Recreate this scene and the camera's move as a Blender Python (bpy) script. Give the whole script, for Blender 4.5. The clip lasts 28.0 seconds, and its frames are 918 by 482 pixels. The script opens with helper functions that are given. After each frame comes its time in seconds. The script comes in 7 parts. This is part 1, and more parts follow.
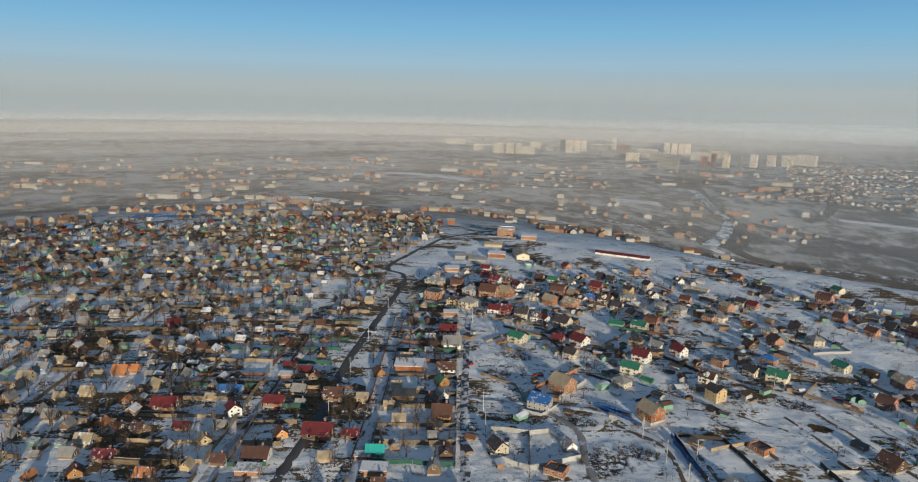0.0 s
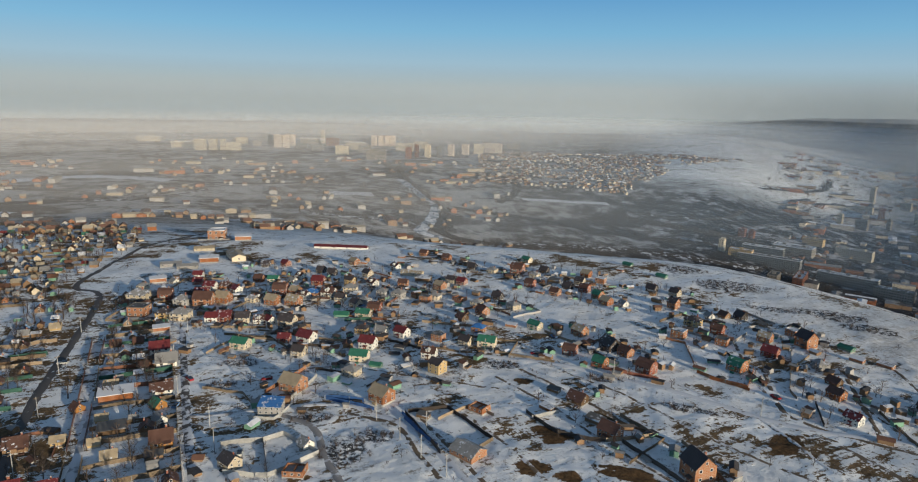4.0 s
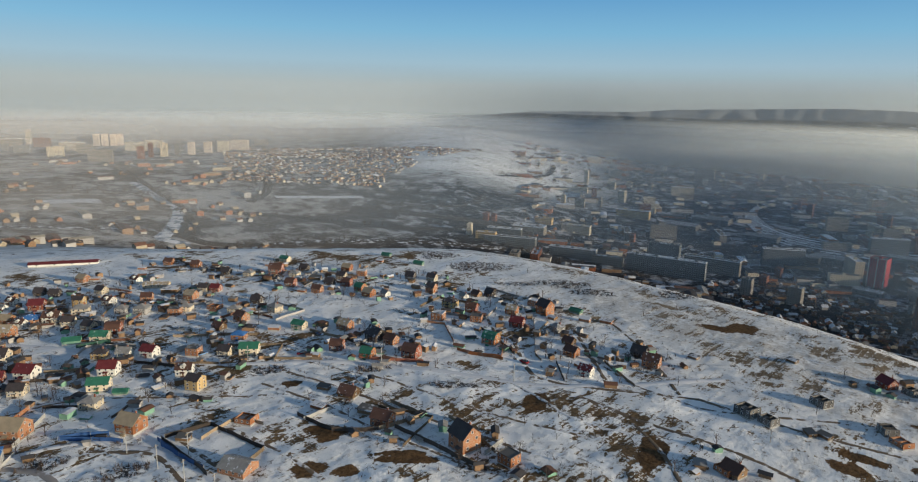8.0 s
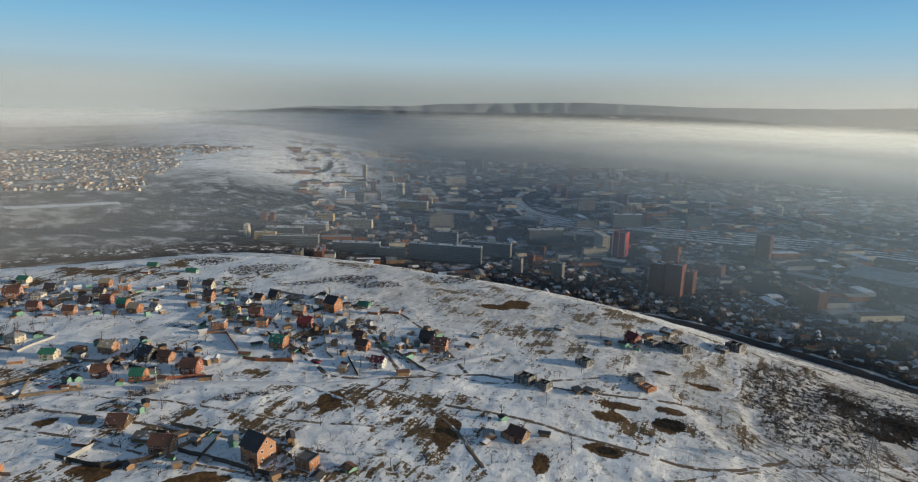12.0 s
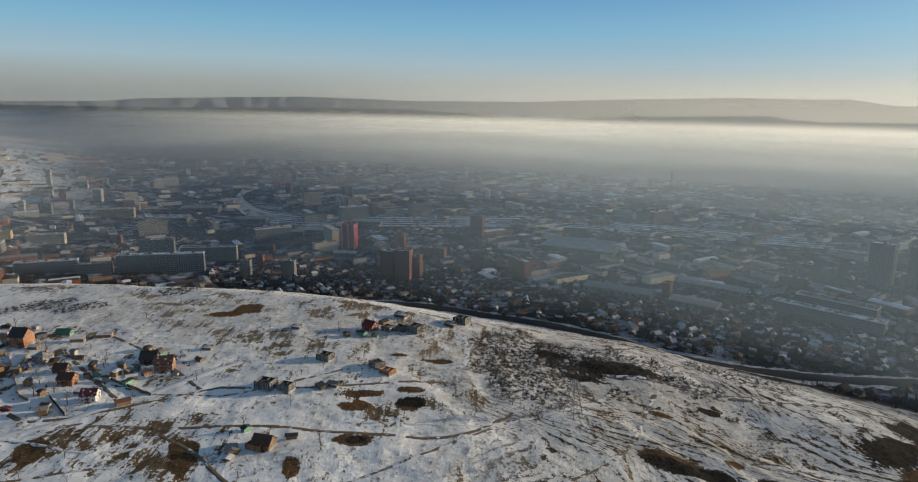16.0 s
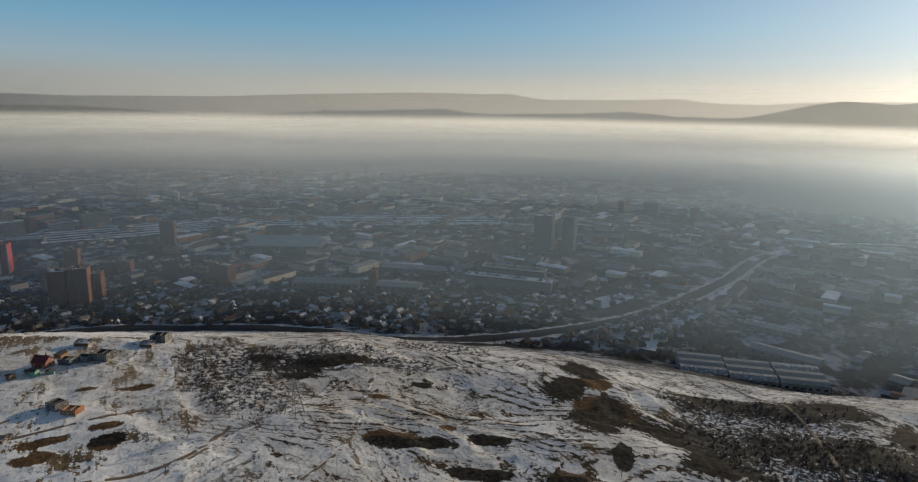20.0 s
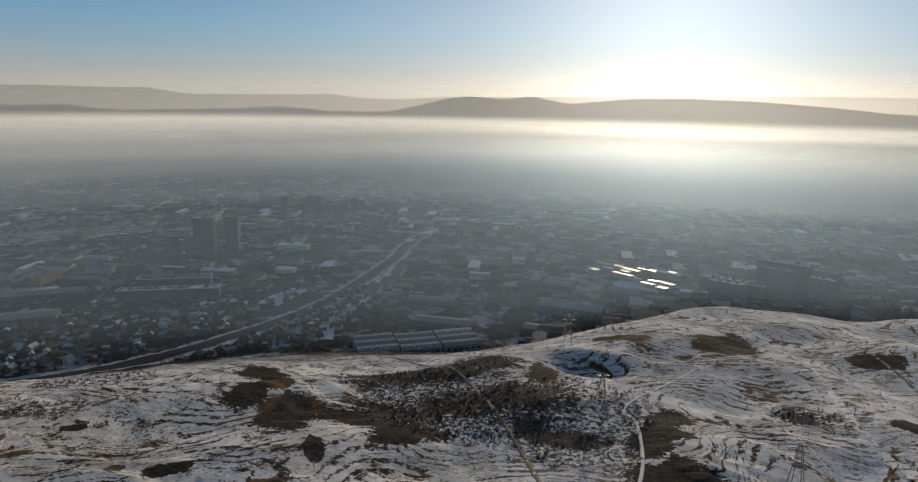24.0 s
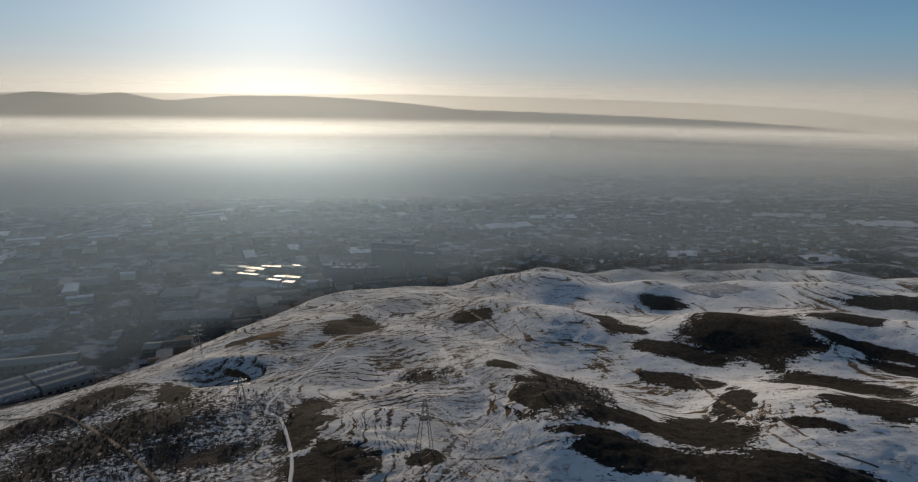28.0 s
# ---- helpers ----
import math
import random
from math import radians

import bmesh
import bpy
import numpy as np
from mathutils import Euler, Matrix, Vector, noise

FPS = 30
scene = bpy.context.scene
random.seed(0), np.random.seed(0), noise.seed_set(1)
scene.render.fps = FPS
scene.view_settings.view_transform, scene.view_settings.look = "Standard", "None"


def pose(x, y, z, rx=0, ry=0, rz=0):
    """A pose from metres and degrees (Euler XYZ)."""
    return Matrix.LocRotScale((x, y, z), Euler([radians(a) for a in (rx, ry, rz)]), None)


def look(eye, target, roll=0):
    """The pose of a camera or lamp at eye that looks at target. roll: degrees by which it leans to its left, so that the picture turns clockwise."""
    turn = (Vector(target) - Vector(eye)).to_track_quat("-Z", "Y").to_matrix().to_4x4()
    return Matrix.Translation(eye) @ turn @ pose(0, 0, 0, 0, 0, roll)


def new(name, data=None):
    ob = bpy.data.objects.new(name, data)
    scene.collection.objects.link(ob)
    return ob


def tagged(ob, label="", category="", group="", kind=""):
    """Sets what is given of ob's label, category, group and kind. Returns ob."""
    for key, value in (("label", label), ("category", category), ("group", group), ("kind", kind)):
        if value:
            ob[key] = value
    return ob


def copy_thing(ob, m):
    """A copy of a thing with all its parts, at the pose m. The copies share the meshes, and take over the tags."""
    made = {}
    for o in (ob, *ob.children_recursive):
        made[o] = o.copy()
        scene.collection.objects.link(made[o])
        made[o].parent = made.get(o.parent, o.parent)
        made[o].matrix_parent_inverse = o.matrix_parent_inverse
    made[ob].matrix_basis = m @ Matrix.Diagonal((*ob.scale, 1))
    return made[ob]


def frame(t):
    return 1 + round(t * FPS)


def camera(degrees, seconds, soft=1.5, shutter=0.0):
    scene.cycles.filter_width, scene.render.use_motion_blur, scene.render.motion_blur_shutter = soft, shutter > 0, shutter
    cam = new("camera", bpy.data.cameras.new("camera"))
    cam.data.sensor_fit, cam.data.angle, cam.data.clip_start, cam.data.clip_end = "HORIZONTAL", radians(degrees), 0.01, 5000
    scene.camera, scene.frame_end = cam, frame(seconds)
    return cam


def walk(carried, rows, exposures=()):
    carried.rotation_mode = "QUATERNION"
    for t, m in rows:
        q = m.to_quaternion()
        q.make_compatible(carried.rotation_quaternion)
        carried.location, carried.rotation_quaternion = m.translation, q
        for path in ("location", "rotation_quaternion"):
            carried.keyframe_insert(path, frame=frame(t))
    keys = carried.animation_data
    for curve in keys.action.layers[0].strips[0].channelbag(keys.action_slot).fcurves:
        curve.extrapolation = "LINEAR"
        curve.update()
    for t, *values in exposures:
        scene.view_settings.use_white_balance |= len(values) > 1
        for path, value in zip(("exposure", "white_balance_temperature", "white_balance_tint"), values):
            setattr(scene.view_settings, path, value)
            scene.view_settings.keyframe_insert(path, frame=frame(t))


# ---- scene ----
cam = camera(70.84, 28.0, 1.1)
scene.cycles.transparent_max_bounces = 32
# seconds, tilt, lean, turn of a drone that hovers and turns on the spot
TURN = (
    (0, -12.15, -1.08, 0.01), (0.5, -12.17, -1.09, -3.36), (1, -12.18, -1.08, -6.28), (1.5, -12.21, -1.08, -9.56), (2, -12.18, -1.10, -12.52),
    (2.5, -12.17, -1.13, -15.83), (3, -12.17, -1.12, -18.67), (3.5, -12.19, -1.16, -21.91), (5.5, -12.19, -1.22, -33.80), (6, -12.21, -1.23, -36.45),
    (6.5, -12.19, -1.22, -39.30), (7, -12.21, -1.24, -41.77), (7.5, -12.22, -1.27, -44.16), (8, -12.21, -1.23, -46.82), (8.5, -12.21, -1.23, -49.12),
    (9, -12.20, -1.24, -51.77), (9.5, -12.21, -1.24, -54.09), (10, -12.21, -1.25, -56.68), (10.5, -12.24, -1.24, -58.99), (11, -12.26, -1.20, -61.59),
    (11.5, -12.26, -1.19, -63.97), (13.5, -12.29, -1.10, -74.37), (14, -12.30, -1.05, -77.41), (14.5, -12.30, -1.08, -80.24), (15, -12.29, -1.04, -83.68),
    (15.5, -12.30, -1.05, -86.88), (16, -12.32, -1.00, -90.55), (16.5, -12.31, -0.96, -93.67), (17, -12.32, -0.96, -97.09), (17.5, -12.34, -0.94, -100.07),
    (18, -12.32, -0.94, -103.56), (18.5, -12.34, -0.90, -106.68), (19, -12.36, -0.90, -110.14), (19.5, -12.37, -0.90, -113.19), (20, -12.36, -0.91, -116.94),
    (20.5, -12.36, -0.91, -120.03), (21, -12.37, -0.92, -123.61), (21.5, -12.37, -0.93, -126.78), (23.5, -12.35, -1.00, -142.09), (24, -12.33, -1.00, -146.52),
    (24.5, -12.30, -1.01, -150.48), (25, -12.28, -1.00, -155.05), (25.5, -12.24, -1.01, -159.01), (26, -12.20, -1.03, -163.49), (26.5, -12.16, -1.04, -167.32),
    (27, -12.12, -1.04, -171.71), (27.5, -12.07, -1.04, -175.64), (28, -12.01, -1.07, -179.92),
)
walk(cam, [(t, pose(0, 0, 110.0, 90 + tilt, lean, turn)) for t, tilt, lean, turn in TURN], [(0, 0.0, 5950, 3), (8, 0.06, 6080, 3), (11, 0.1, 6160, 3), (15, 0.06, 6320, 4), (17, -0.08, 6500, 5), (19, -0.22, 6480, 6), (21, -0.32, 6450, 7), (24, -0.42, 6400, 8), (28, -0.66, 6330, 9)])

# ---- winter sun low in the south, hazy blue sky ----
SUN_AZ, SUN_EL = 164.5, 9.2
sun_data = bpy.data.lights.new("sun", "SUN")
sun_data.energy, sun_data.angle, sun_data.color = 5.0, radians(0.8), (1.0, 0.81, 0.59)
sun = new("sun", sun_data)
_a, _e = radians(SUN_AZ), radians(SUN_EL)
SUN_DIR = Vector((math.sin(_a) * math.cos(_e), math.cos(_a) * math.cos(_e), math.sin(_e)))
sun.matrix_world = look(SUN_DIR * 300, (0, 0, 0))
world = bpy.data.worlds.new("winter_sky")
scene.world = world
world.use_nodes = True
_wt = world.node_tree
_wt.nodes.clear()
_sky = _wt.nodes.new("ShaderNodeTexSky")
_sky.sky_type, _sky.sun_disc = "NISHITA", False
_sky.sun_elevation, _sky.sun_rotation = _e, _a
_sky.altitude, _sky.air_density, _sky.dust_density, _sky.ozone_density = 300, 1.0, 0.9, 3.0
_sky_part = _wt.nodes.new("ShaderNodeVectorMath")
_sky_part.operation = "SCALE"
_sky_part.inputs["Scale"].default_value = 0.012
_pale = _wt.nodes.new("ShaderNodeHueSaturation")
_pale.inputs["Saturation"].default_value = 0.5
_wt.links.new(_sky.outputs[0], _pale.inputs["Color"])
_wt.links.new(_pale.outputs[0], _sky_part.inputs[0])
# winter haze in the air: pale at the horizon, clear blue above, the same all round
_tc = _wt.nodes.new("ShaderNodeTexCoord")
_sep = _wt.nodes.new("ShaderNodeSeparateXYZ")
_wt.links.new(_tc.outputs["Generated"], _sep.inputs[0])
_ramp = _wt.nodes.new("ShaderNodeValToRGB")
_wt.links.new(_sep.outputs["Z"], _ramp.inputs[0])
_stops = ((0.0, (0.31, 0.32, 0.31)), (0.022, (0.345, 0.37, 0.37)), (0.055, (0.33, 0.44, 0.52)), (0.10, (0.20, 0.40, 0.57)), (0.155, (0.11, 0.29, 0.52)), (0.4, (0.10, 0.162, 0.265)), (1.0, (0.08, 0.122, 0.195)))
while len(_ramp.color_ramp.elements) < len(_stops):
    _ramp.color_ramp.elements.new(0.5)
for _el, (_pos, _col) in zip(_ramp.color_ramp.elements, _stops):
    _el.position, _el.color = _pos, (*_col, 1)
_sum = _wt.nodes.new("ShaderNodeVectorMath")
_sum.operation = "ADD"
_wt.links.new(_sky_part.outputs[0], _sum.inputs[0])
_wt.links.new(_ramp.outputs[0], _sum.inputs[1])
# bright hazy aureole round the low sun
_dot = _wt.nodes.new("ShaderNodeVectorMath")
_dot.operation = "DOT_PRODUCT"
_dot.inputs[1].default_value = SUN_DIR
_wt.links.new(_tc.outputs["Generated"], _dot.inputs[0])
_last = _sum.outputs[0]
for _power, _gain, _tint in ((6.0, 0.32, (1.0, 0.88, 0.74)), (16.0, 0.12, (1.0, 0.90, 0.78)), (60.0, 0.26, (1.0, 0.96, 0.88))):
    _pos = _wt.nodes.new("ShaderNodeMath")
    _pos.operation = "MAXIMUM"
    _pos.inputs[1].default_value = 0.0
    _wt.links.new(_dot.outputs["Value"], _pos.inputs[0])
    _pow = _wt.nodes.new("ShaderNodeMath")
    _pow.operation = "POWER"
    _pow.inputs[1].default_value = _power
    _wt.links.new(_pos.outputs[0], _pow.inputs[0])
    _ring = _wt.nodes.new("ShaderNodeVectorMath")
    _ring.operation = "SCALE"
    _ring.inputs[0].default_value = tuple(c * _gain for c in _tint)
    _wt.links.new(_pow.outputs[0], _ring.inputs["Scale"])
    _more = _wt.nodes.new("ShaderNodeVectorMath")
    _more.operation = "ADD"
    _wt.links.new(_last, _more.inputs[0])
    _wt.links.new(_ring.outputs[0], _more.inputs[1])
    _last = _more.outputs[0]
_bg = _wt.nodes.new("ShaderNodeBackground")
_bg.inputs["Strength"].default_value = 1.0
_out = _wt.nodes.new("ShaderNodeOutputWorld")
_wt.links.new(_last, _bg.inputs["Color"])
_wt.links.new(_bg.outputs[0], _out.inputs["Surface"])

# ---- materials ----
class Nodes:
    """Short hand for building a node material."""

    def __init__(self, name):
        self.mat = bpy.data.materials.new(name)
        self.mat.use_nodes = True
        self.tree = self.mat.node_tree
        self.tree.nodes.clear()
        self.out = self.tree.nodes.new("ShaderNodeOutputMaterial")

    def add(self, kind, **given):
        node = self.tree.nodes.new("ShaderNode" + kind)
        for key, value in given.items():
            node.inputs[key.replace("_", " ")].default_value = value
        return node

    def link(self, a, b):
        self.tree.links.new(a, b)

    def math(self, op, a, b=None, clamp=False):
        node = self.tree.nodes.new("ShaderNodeMath")
        node.operation, node.use_clamp = op, clamp
        for k, v in enumerate((a, b)):
            if v is None:
                continue
            if isinstance(v, (int, float)):
                node.inputs[k].default_value = v
            else:
                self.link(v, node.inputs[k])
        return node.outputs[0]

    def mix(self, fac, a, b):
        node = self.tree.nodes.new("ShaderNodeMix")
        node.data_type = "RGBA"
        for v, k in ((fac, 0), (a, 6), (b, 7)):
            if isinstance(v, (int, float)):
                node.inputs[k].default_value = v
            elif isinstance(v, tuple):
                node.inputs[k].default_value = (*v, 1)
            else:
                self.link(v, node.inputs[k])
        return node.outputs[2]

    def noise(self, scale, detail=3.0, rough=0.55, stretch=None, spin=0.0, coords="Object"):
        tc = self.tree.nodes.new("ShaderNodeTexCoord")
        vec = tc.outputs[coords]
        if stretch:
            mp = self.tree.nodes.new("ShaderNodeMapping")
            mp.inputs["Scale"].default_value = stretch
            mp.inputs["Rotation"].default_value = (0, 0, spin)
            self.link(vec, mp.inputs["Vector"])
            vec = mp.outputs[0]
        n = self.add("TexNoise", Scale=scale, Detail=detail, Roughness=rough)
        self.link(vec, n.inputs["Vector"])
        return n.outputs["Fac"]

    def ramp(self, fac, lo, hi):
        node = self.tree.nodes.new("ShaderNodeMapRange")
        node.interpolation_type = "SMOOTHSTEP"
        node.inputs["From Min"].default_value, node.inputs["From Max"].default_value = lo, hi
        self.link(fac, node.inputs["Value"])
        return node.outputs[0]

    def attr(self, name):
        node = self.tree.nodes.new("ShaderNodeAttribute")
        node.attribute_name = name
        return node.outputs["Fac"]

    def finish(self, colour, rough=0.8, metal=0.0, bump=None, strength=0.3, dist=0.1, spec=0.1):
        b = self.add("BsdfPrincipled", Roughness=rough, Metallic=metal)
        b.inputs["Specular IOR Level"].default_value = spec
        if isinstance(colour, tuple):
            b.inputs["Base Color"].default_value = (*colour, 1)
        else:
            self.link(colour, b.inputs["Base Color"])
        if bump is not None:
            bn = self.add("Bump", Strength=strength, Distance=dist)
            self.link(bump, bn.inputs["Height"])
            self.link(bn.outputs[0], b.inputs["Normal"])
        self.link(b.outputs[0], self.out.inputs["Surface"])
        return self.mat


def plain(name, colour, rough=0.8, vary=0.18, grain=1.2, broad=0.12, metal=0.0, bump=0.25, spec=0.12):
    """A painted or mineral surface with grain, broad stains and a little change from piece to piece."""
    n = Nodes(name)
    fine = n.noise(grain, 4)
    wide = n.noise(broad, 2)
    info = n.tree.nodes.new("ShaderNodeObjectInfo")
    dark = tuple(c * (1 - vary * 1.6) for c in colour)
    pale = tuple(min(1, c * (1 + vary) + 0.01) for c in colour)
    mixed = n.math("ADD", n.math("MULTIPLY", fine, 0.5), n.math("MULTIPLY", wide, 0.5))
    mixed = n.math("ADD", mixed, n.math("MULTIPLY", n.math("SUBTRACT", info.outputs["Random"], 0.5), 0.35))
    return n.finish(n.mix(n.ramp(mixed, 0.28, 0.74), dark, pale), rough, metal, fine, bump, 0.05, spec)


def snowy(name, colour, cover=0.5, grain=0.5, rough=0.85):
    """A roof or ground surface on which thin snow lies in patches."""
    n = Nodes(name)
    patch = n.noise(grain, 5, 0.6)
    fine = n.noise(4.0, 3)
    info = n.tree.nodes.new("ShaderNodeObjectInfo")
    patch = n.math("ADD", patch, n.math("MULTIPLY", n.math("SUBTRACT", info.outputs["Random"], 0.5), 0.25))
    base = n.mix(fine, tuple(c * 0.7 for c in colour), tuple(min(1, c * 1.2) for c in colour))
    fac = n.ramp(patch, 0.68 - cover * 0.4, 0.76 - cover * 0.4)
    return n.finish(n.mix(fac, base, (0.62, 0.61, 0.62)), rough, 0, fine, 0.3, 0.05)


def sheeting(name, colour, rough=0.5, snow=0.0):
    """Corrugated or seamed metal roofing: ribs as relief, faded patches, some snow left."""
    n = Nodes(name)
    tc = n.tree.nodes.new("ShaderNodeTexCoord")
    w = n.add("TexWave", Scale=1.6, Distortion=0.0)
    n.link(tc.outputs["Object"], w.inputs["Vector"])
    fade = n.noise(0.35, 4)
    info = n.tree.nodes.new("ShaderNodeObjectInfo")
    col = n.mix(fade, tuple(c * 0.62 for c in colour), tuple(min(1, c * 1.25 + 0.01) for c in colour))
    if snow:
        p = n.math("ADD", n.noise(0.45, 5, 0.62), n.math("MULTIPLY", n.math("SUBTRACT", info.outputs["Random"], 0.5), 0.3))
        col = n.mix(n.ramp(p, 0.70 - snow * 0.4, 0.77 - snow * 0.4), col, (0.58, 0.59, 0.63))
    return n.finish(col, rough, 0.0, w.outputs["Fac"], 0.35, 0.06, 0.25)


def masonry(name, brick, mortar, rough=0.9, scale=1.0):
    """Brickwork at real size, with sooty patches."""
    n = Nodes(name)
    tc = n.tree.nodes.new("ShaderNodeTexCoord")
    b = n.add("TexBrick", Scale=1.0)
    b.inputs["Brick Width"].default_value, b.inputs["Row Height"].default_value = 0.26 * scale, 0.08 * scale
    b.inputs["Mortar Size"].default_value = 0.012 * scale
    b.inputs["Color1"].default_value = (*brick, 1)
    b.inputs["Color2"].default_value = (*(c * 0.72 for c in brick), 1)
    b.inputs["Mortar"].default_value = (*mortar, 1)
    mp = n.tree.nodes.new("ShaderNodeMapping")
    mp.inputs["Rotation"].default_value = (radians(90), 0, radians(35))
    n.link(tc.outputs["Object"], mp.inputs["Vector"])
    n.link(mp.outputs[0], b.inputs["Vector"])
    soot = n.noise(0.3, 4)
    info = n.tree.nodes.new("ShaderNodeObjectInfo")
    soot = n.math("ADD", soot, n.math("MULTIPLY", n.math("SUBTRACT", info.outputs["Random"], 0.5), 0.3))
    return n.finish(n.mix(n.ramp(soot, 0.35, 0.75), b.outputs["Color"], tuple(c * 0.6 for c in brick)), rough, 0, soot, 0.2)


def glazing(name="window_glass"):
    n = Nodes(name)
    return n.finish((0.025, 0.03, 0.04), 0.08, 0.0, spec=0.6)


M = {
    "brick": masonry("orange_brick", (0.40, 0.15, 0.06), (0.36, 0.29, 0.22)),
    "redbrick": masonry("red_brick", (0.34, 0.105, 0.06), (0.36, 0.30, 0.26)),
    "yellow": plain("ochre_plaster", (0.46, 0.32, 0.15)),
    "cream": plain("cream_plaster", (0.56, 0.47, 0.34)),
    "white": plain("white_render", (0.66, 0.63, 0.56), vary=0.1),
    "log": plain("weathered_timber", (0.20, 0.125, 0.07), vary=0.3, grain=2.5),
    "amber": plain("varnished_timber", (0.46, 0.22, 0.07), vary=0.25, grain=2.5),
    "greywall": plain("grey_block_wall", (0.32, 0.30, 0.28)),
    "darkwall": plain("charred_dark_wall", (0.075, 0.06, 0.05)),
    "greenwall": plain("green_paint", (0.16, 0.28, 0.20)),
    "bluewall": plain("blue_paint", (0.15, 0.25, 0.42)),
    "concrete": plain("raw_concrete", (0.36, 0.35, 0.33), vary=0.2),
    "darkconcrete": plain("dark_concrete", (0.13, 0.12, 0.11), vary=0.3),
    "panel": plain("panel_block_wall", (0.22, 0.195, 0.165), vary=0.14, grain=0.4),
    "panelcream": plain("cream_panel_wall", (0.50, 0.43, 0.32), vary=0.12, grain=0.4),
    "panelgrey": plain("grey_panel_wall", (0.13, 0.135, 0.135), vary=0.14, grain=0.4),
    "panelbrick": plain("brick_tower_wall", (0.155, 0.062, 0.037), vary=0.2, grain=0.6),
    "towerred": plain("crimson_cladding", (0.34, 0.035, 0.04), vary=0.2),
    "towerpale": plain("pale_cladding", (0.60, 0.50, 0.41), vary=0.1),
    "roofred": sheeting("red_sheet_roof", (0.13, 0.022, 0.024), 0.6, snow=0.02),
    "roofbrown": sheeting("brown_sheet_roof", (0.10, 0.05, 0.035), 0.6, snow=0.02),
    "roofdark": sheeting("dark_sheet_roof", (0.055, 0.045, 0.045), 0.6, snow=0.02),
    "roofgreen": sheeting("green_sheet_roof", (0.04, 0.16, 0.10), 0.6, snow=0.02),
    "roofteal": sheeting("turquoise_sheet_roof", (0.05, 0.38, 0.33)),
    "roofblue": sheeting("blue_sheet_roof", (0.05, 0.16, 0.40), 0.6, snow=0.02),
    "roofgrey": sheeting("grey_slate_sheet_roof", (0.24, 0.23, 0.22), 0.75, snow=0.1),
    "rooftan": sheeting("tan_sheet_roof", (0.34, 0.27, 0.18), 0.7, snow=0.08),
    "rooforange": sheeting("orange_sheet_roof", (0.48, 0.20, 0.08), snow=0.1),
    "roofsnow": snowy("snow_covered_roof", (0.30, 0.28, 0.26), 0.9),
    "rooffelt": snowy("felt_flat_roof", (0.12, 0.115, 0.11), 0.45, 0.12),
    "trim": plain("white_trim", (0.72, 0.72, 0.70), vary=0.08),
    "glass": glazing(),
    "wood": plain("grey_fence_boards", (0.24, 0.18, 0.12), vary=0.35, grain=2.0),
    "fencegreen": sheeting("green_sheet_fence", (0.03, 0.09, 0.065)),
    "fencebrown": sheeting("brown_sheet_fence", (0.19, 0.085, 0.05)),
    "fenceblue": sheeting("blue_sheet_fence", (0.04, 0.10, 0.26)),
    "steel": plain("galvanised_steel", (0.30, 0.31, 0.32), 0.45, metal=0.7),
    "asphalt": snowy("wet_asphalt_with_slush", (0.10, 0.092, 0.088), 0.42, 0.3),
    "track": snowy("trodden_snow_track", (0.30, 0.27, 0.25), 0.62, 0.25),
    "path": snowy("churned_brown_path", (0.16, 0.12, 0.085), 0.45, 0.35),
    "bluesnow": snowy("packed_snow_lane", (0.36, 0.35, 0.35), 0.62, 0.2),
    "twig": plain("bare_twigs", (0.085, 0.062, 0.048), 0.9, vary=0.3),
    "gardentwig": plain("brown_fruit_twigs", (0.12, 0.075, 0.05), 0.9, vary=0.3),
    "bark": plain("grey_bark", (0.14, 0.11, 0.09), 0.9, vary=0.3),
    "thicket": snowy("thawed_leaf_litter", (0.075, 0.062, 0.052), 0.15, 0.1),
    "ice": snowy("blue_pond_cover", (0.05, 0.16, 0.36), 0.12, 0.05, 0.5),
    "riverice": snowy("frozen_river", (0.17, 0.20, 0.24), 0.3, 0.05),
    "rail": snowy("rail_bed", (0.22, 0.19, 0.17), 0.55, 0.08),
    "darkroad": snowy("wet_valley_asphalt", (0.035, 0.034, 0.036), 0.04, 0.25),
    "panelglass": plain("window_band", (0.035, 0.038, 0.045), 0.5, vary=0.3, grain=0.3, spec=0.12),
}
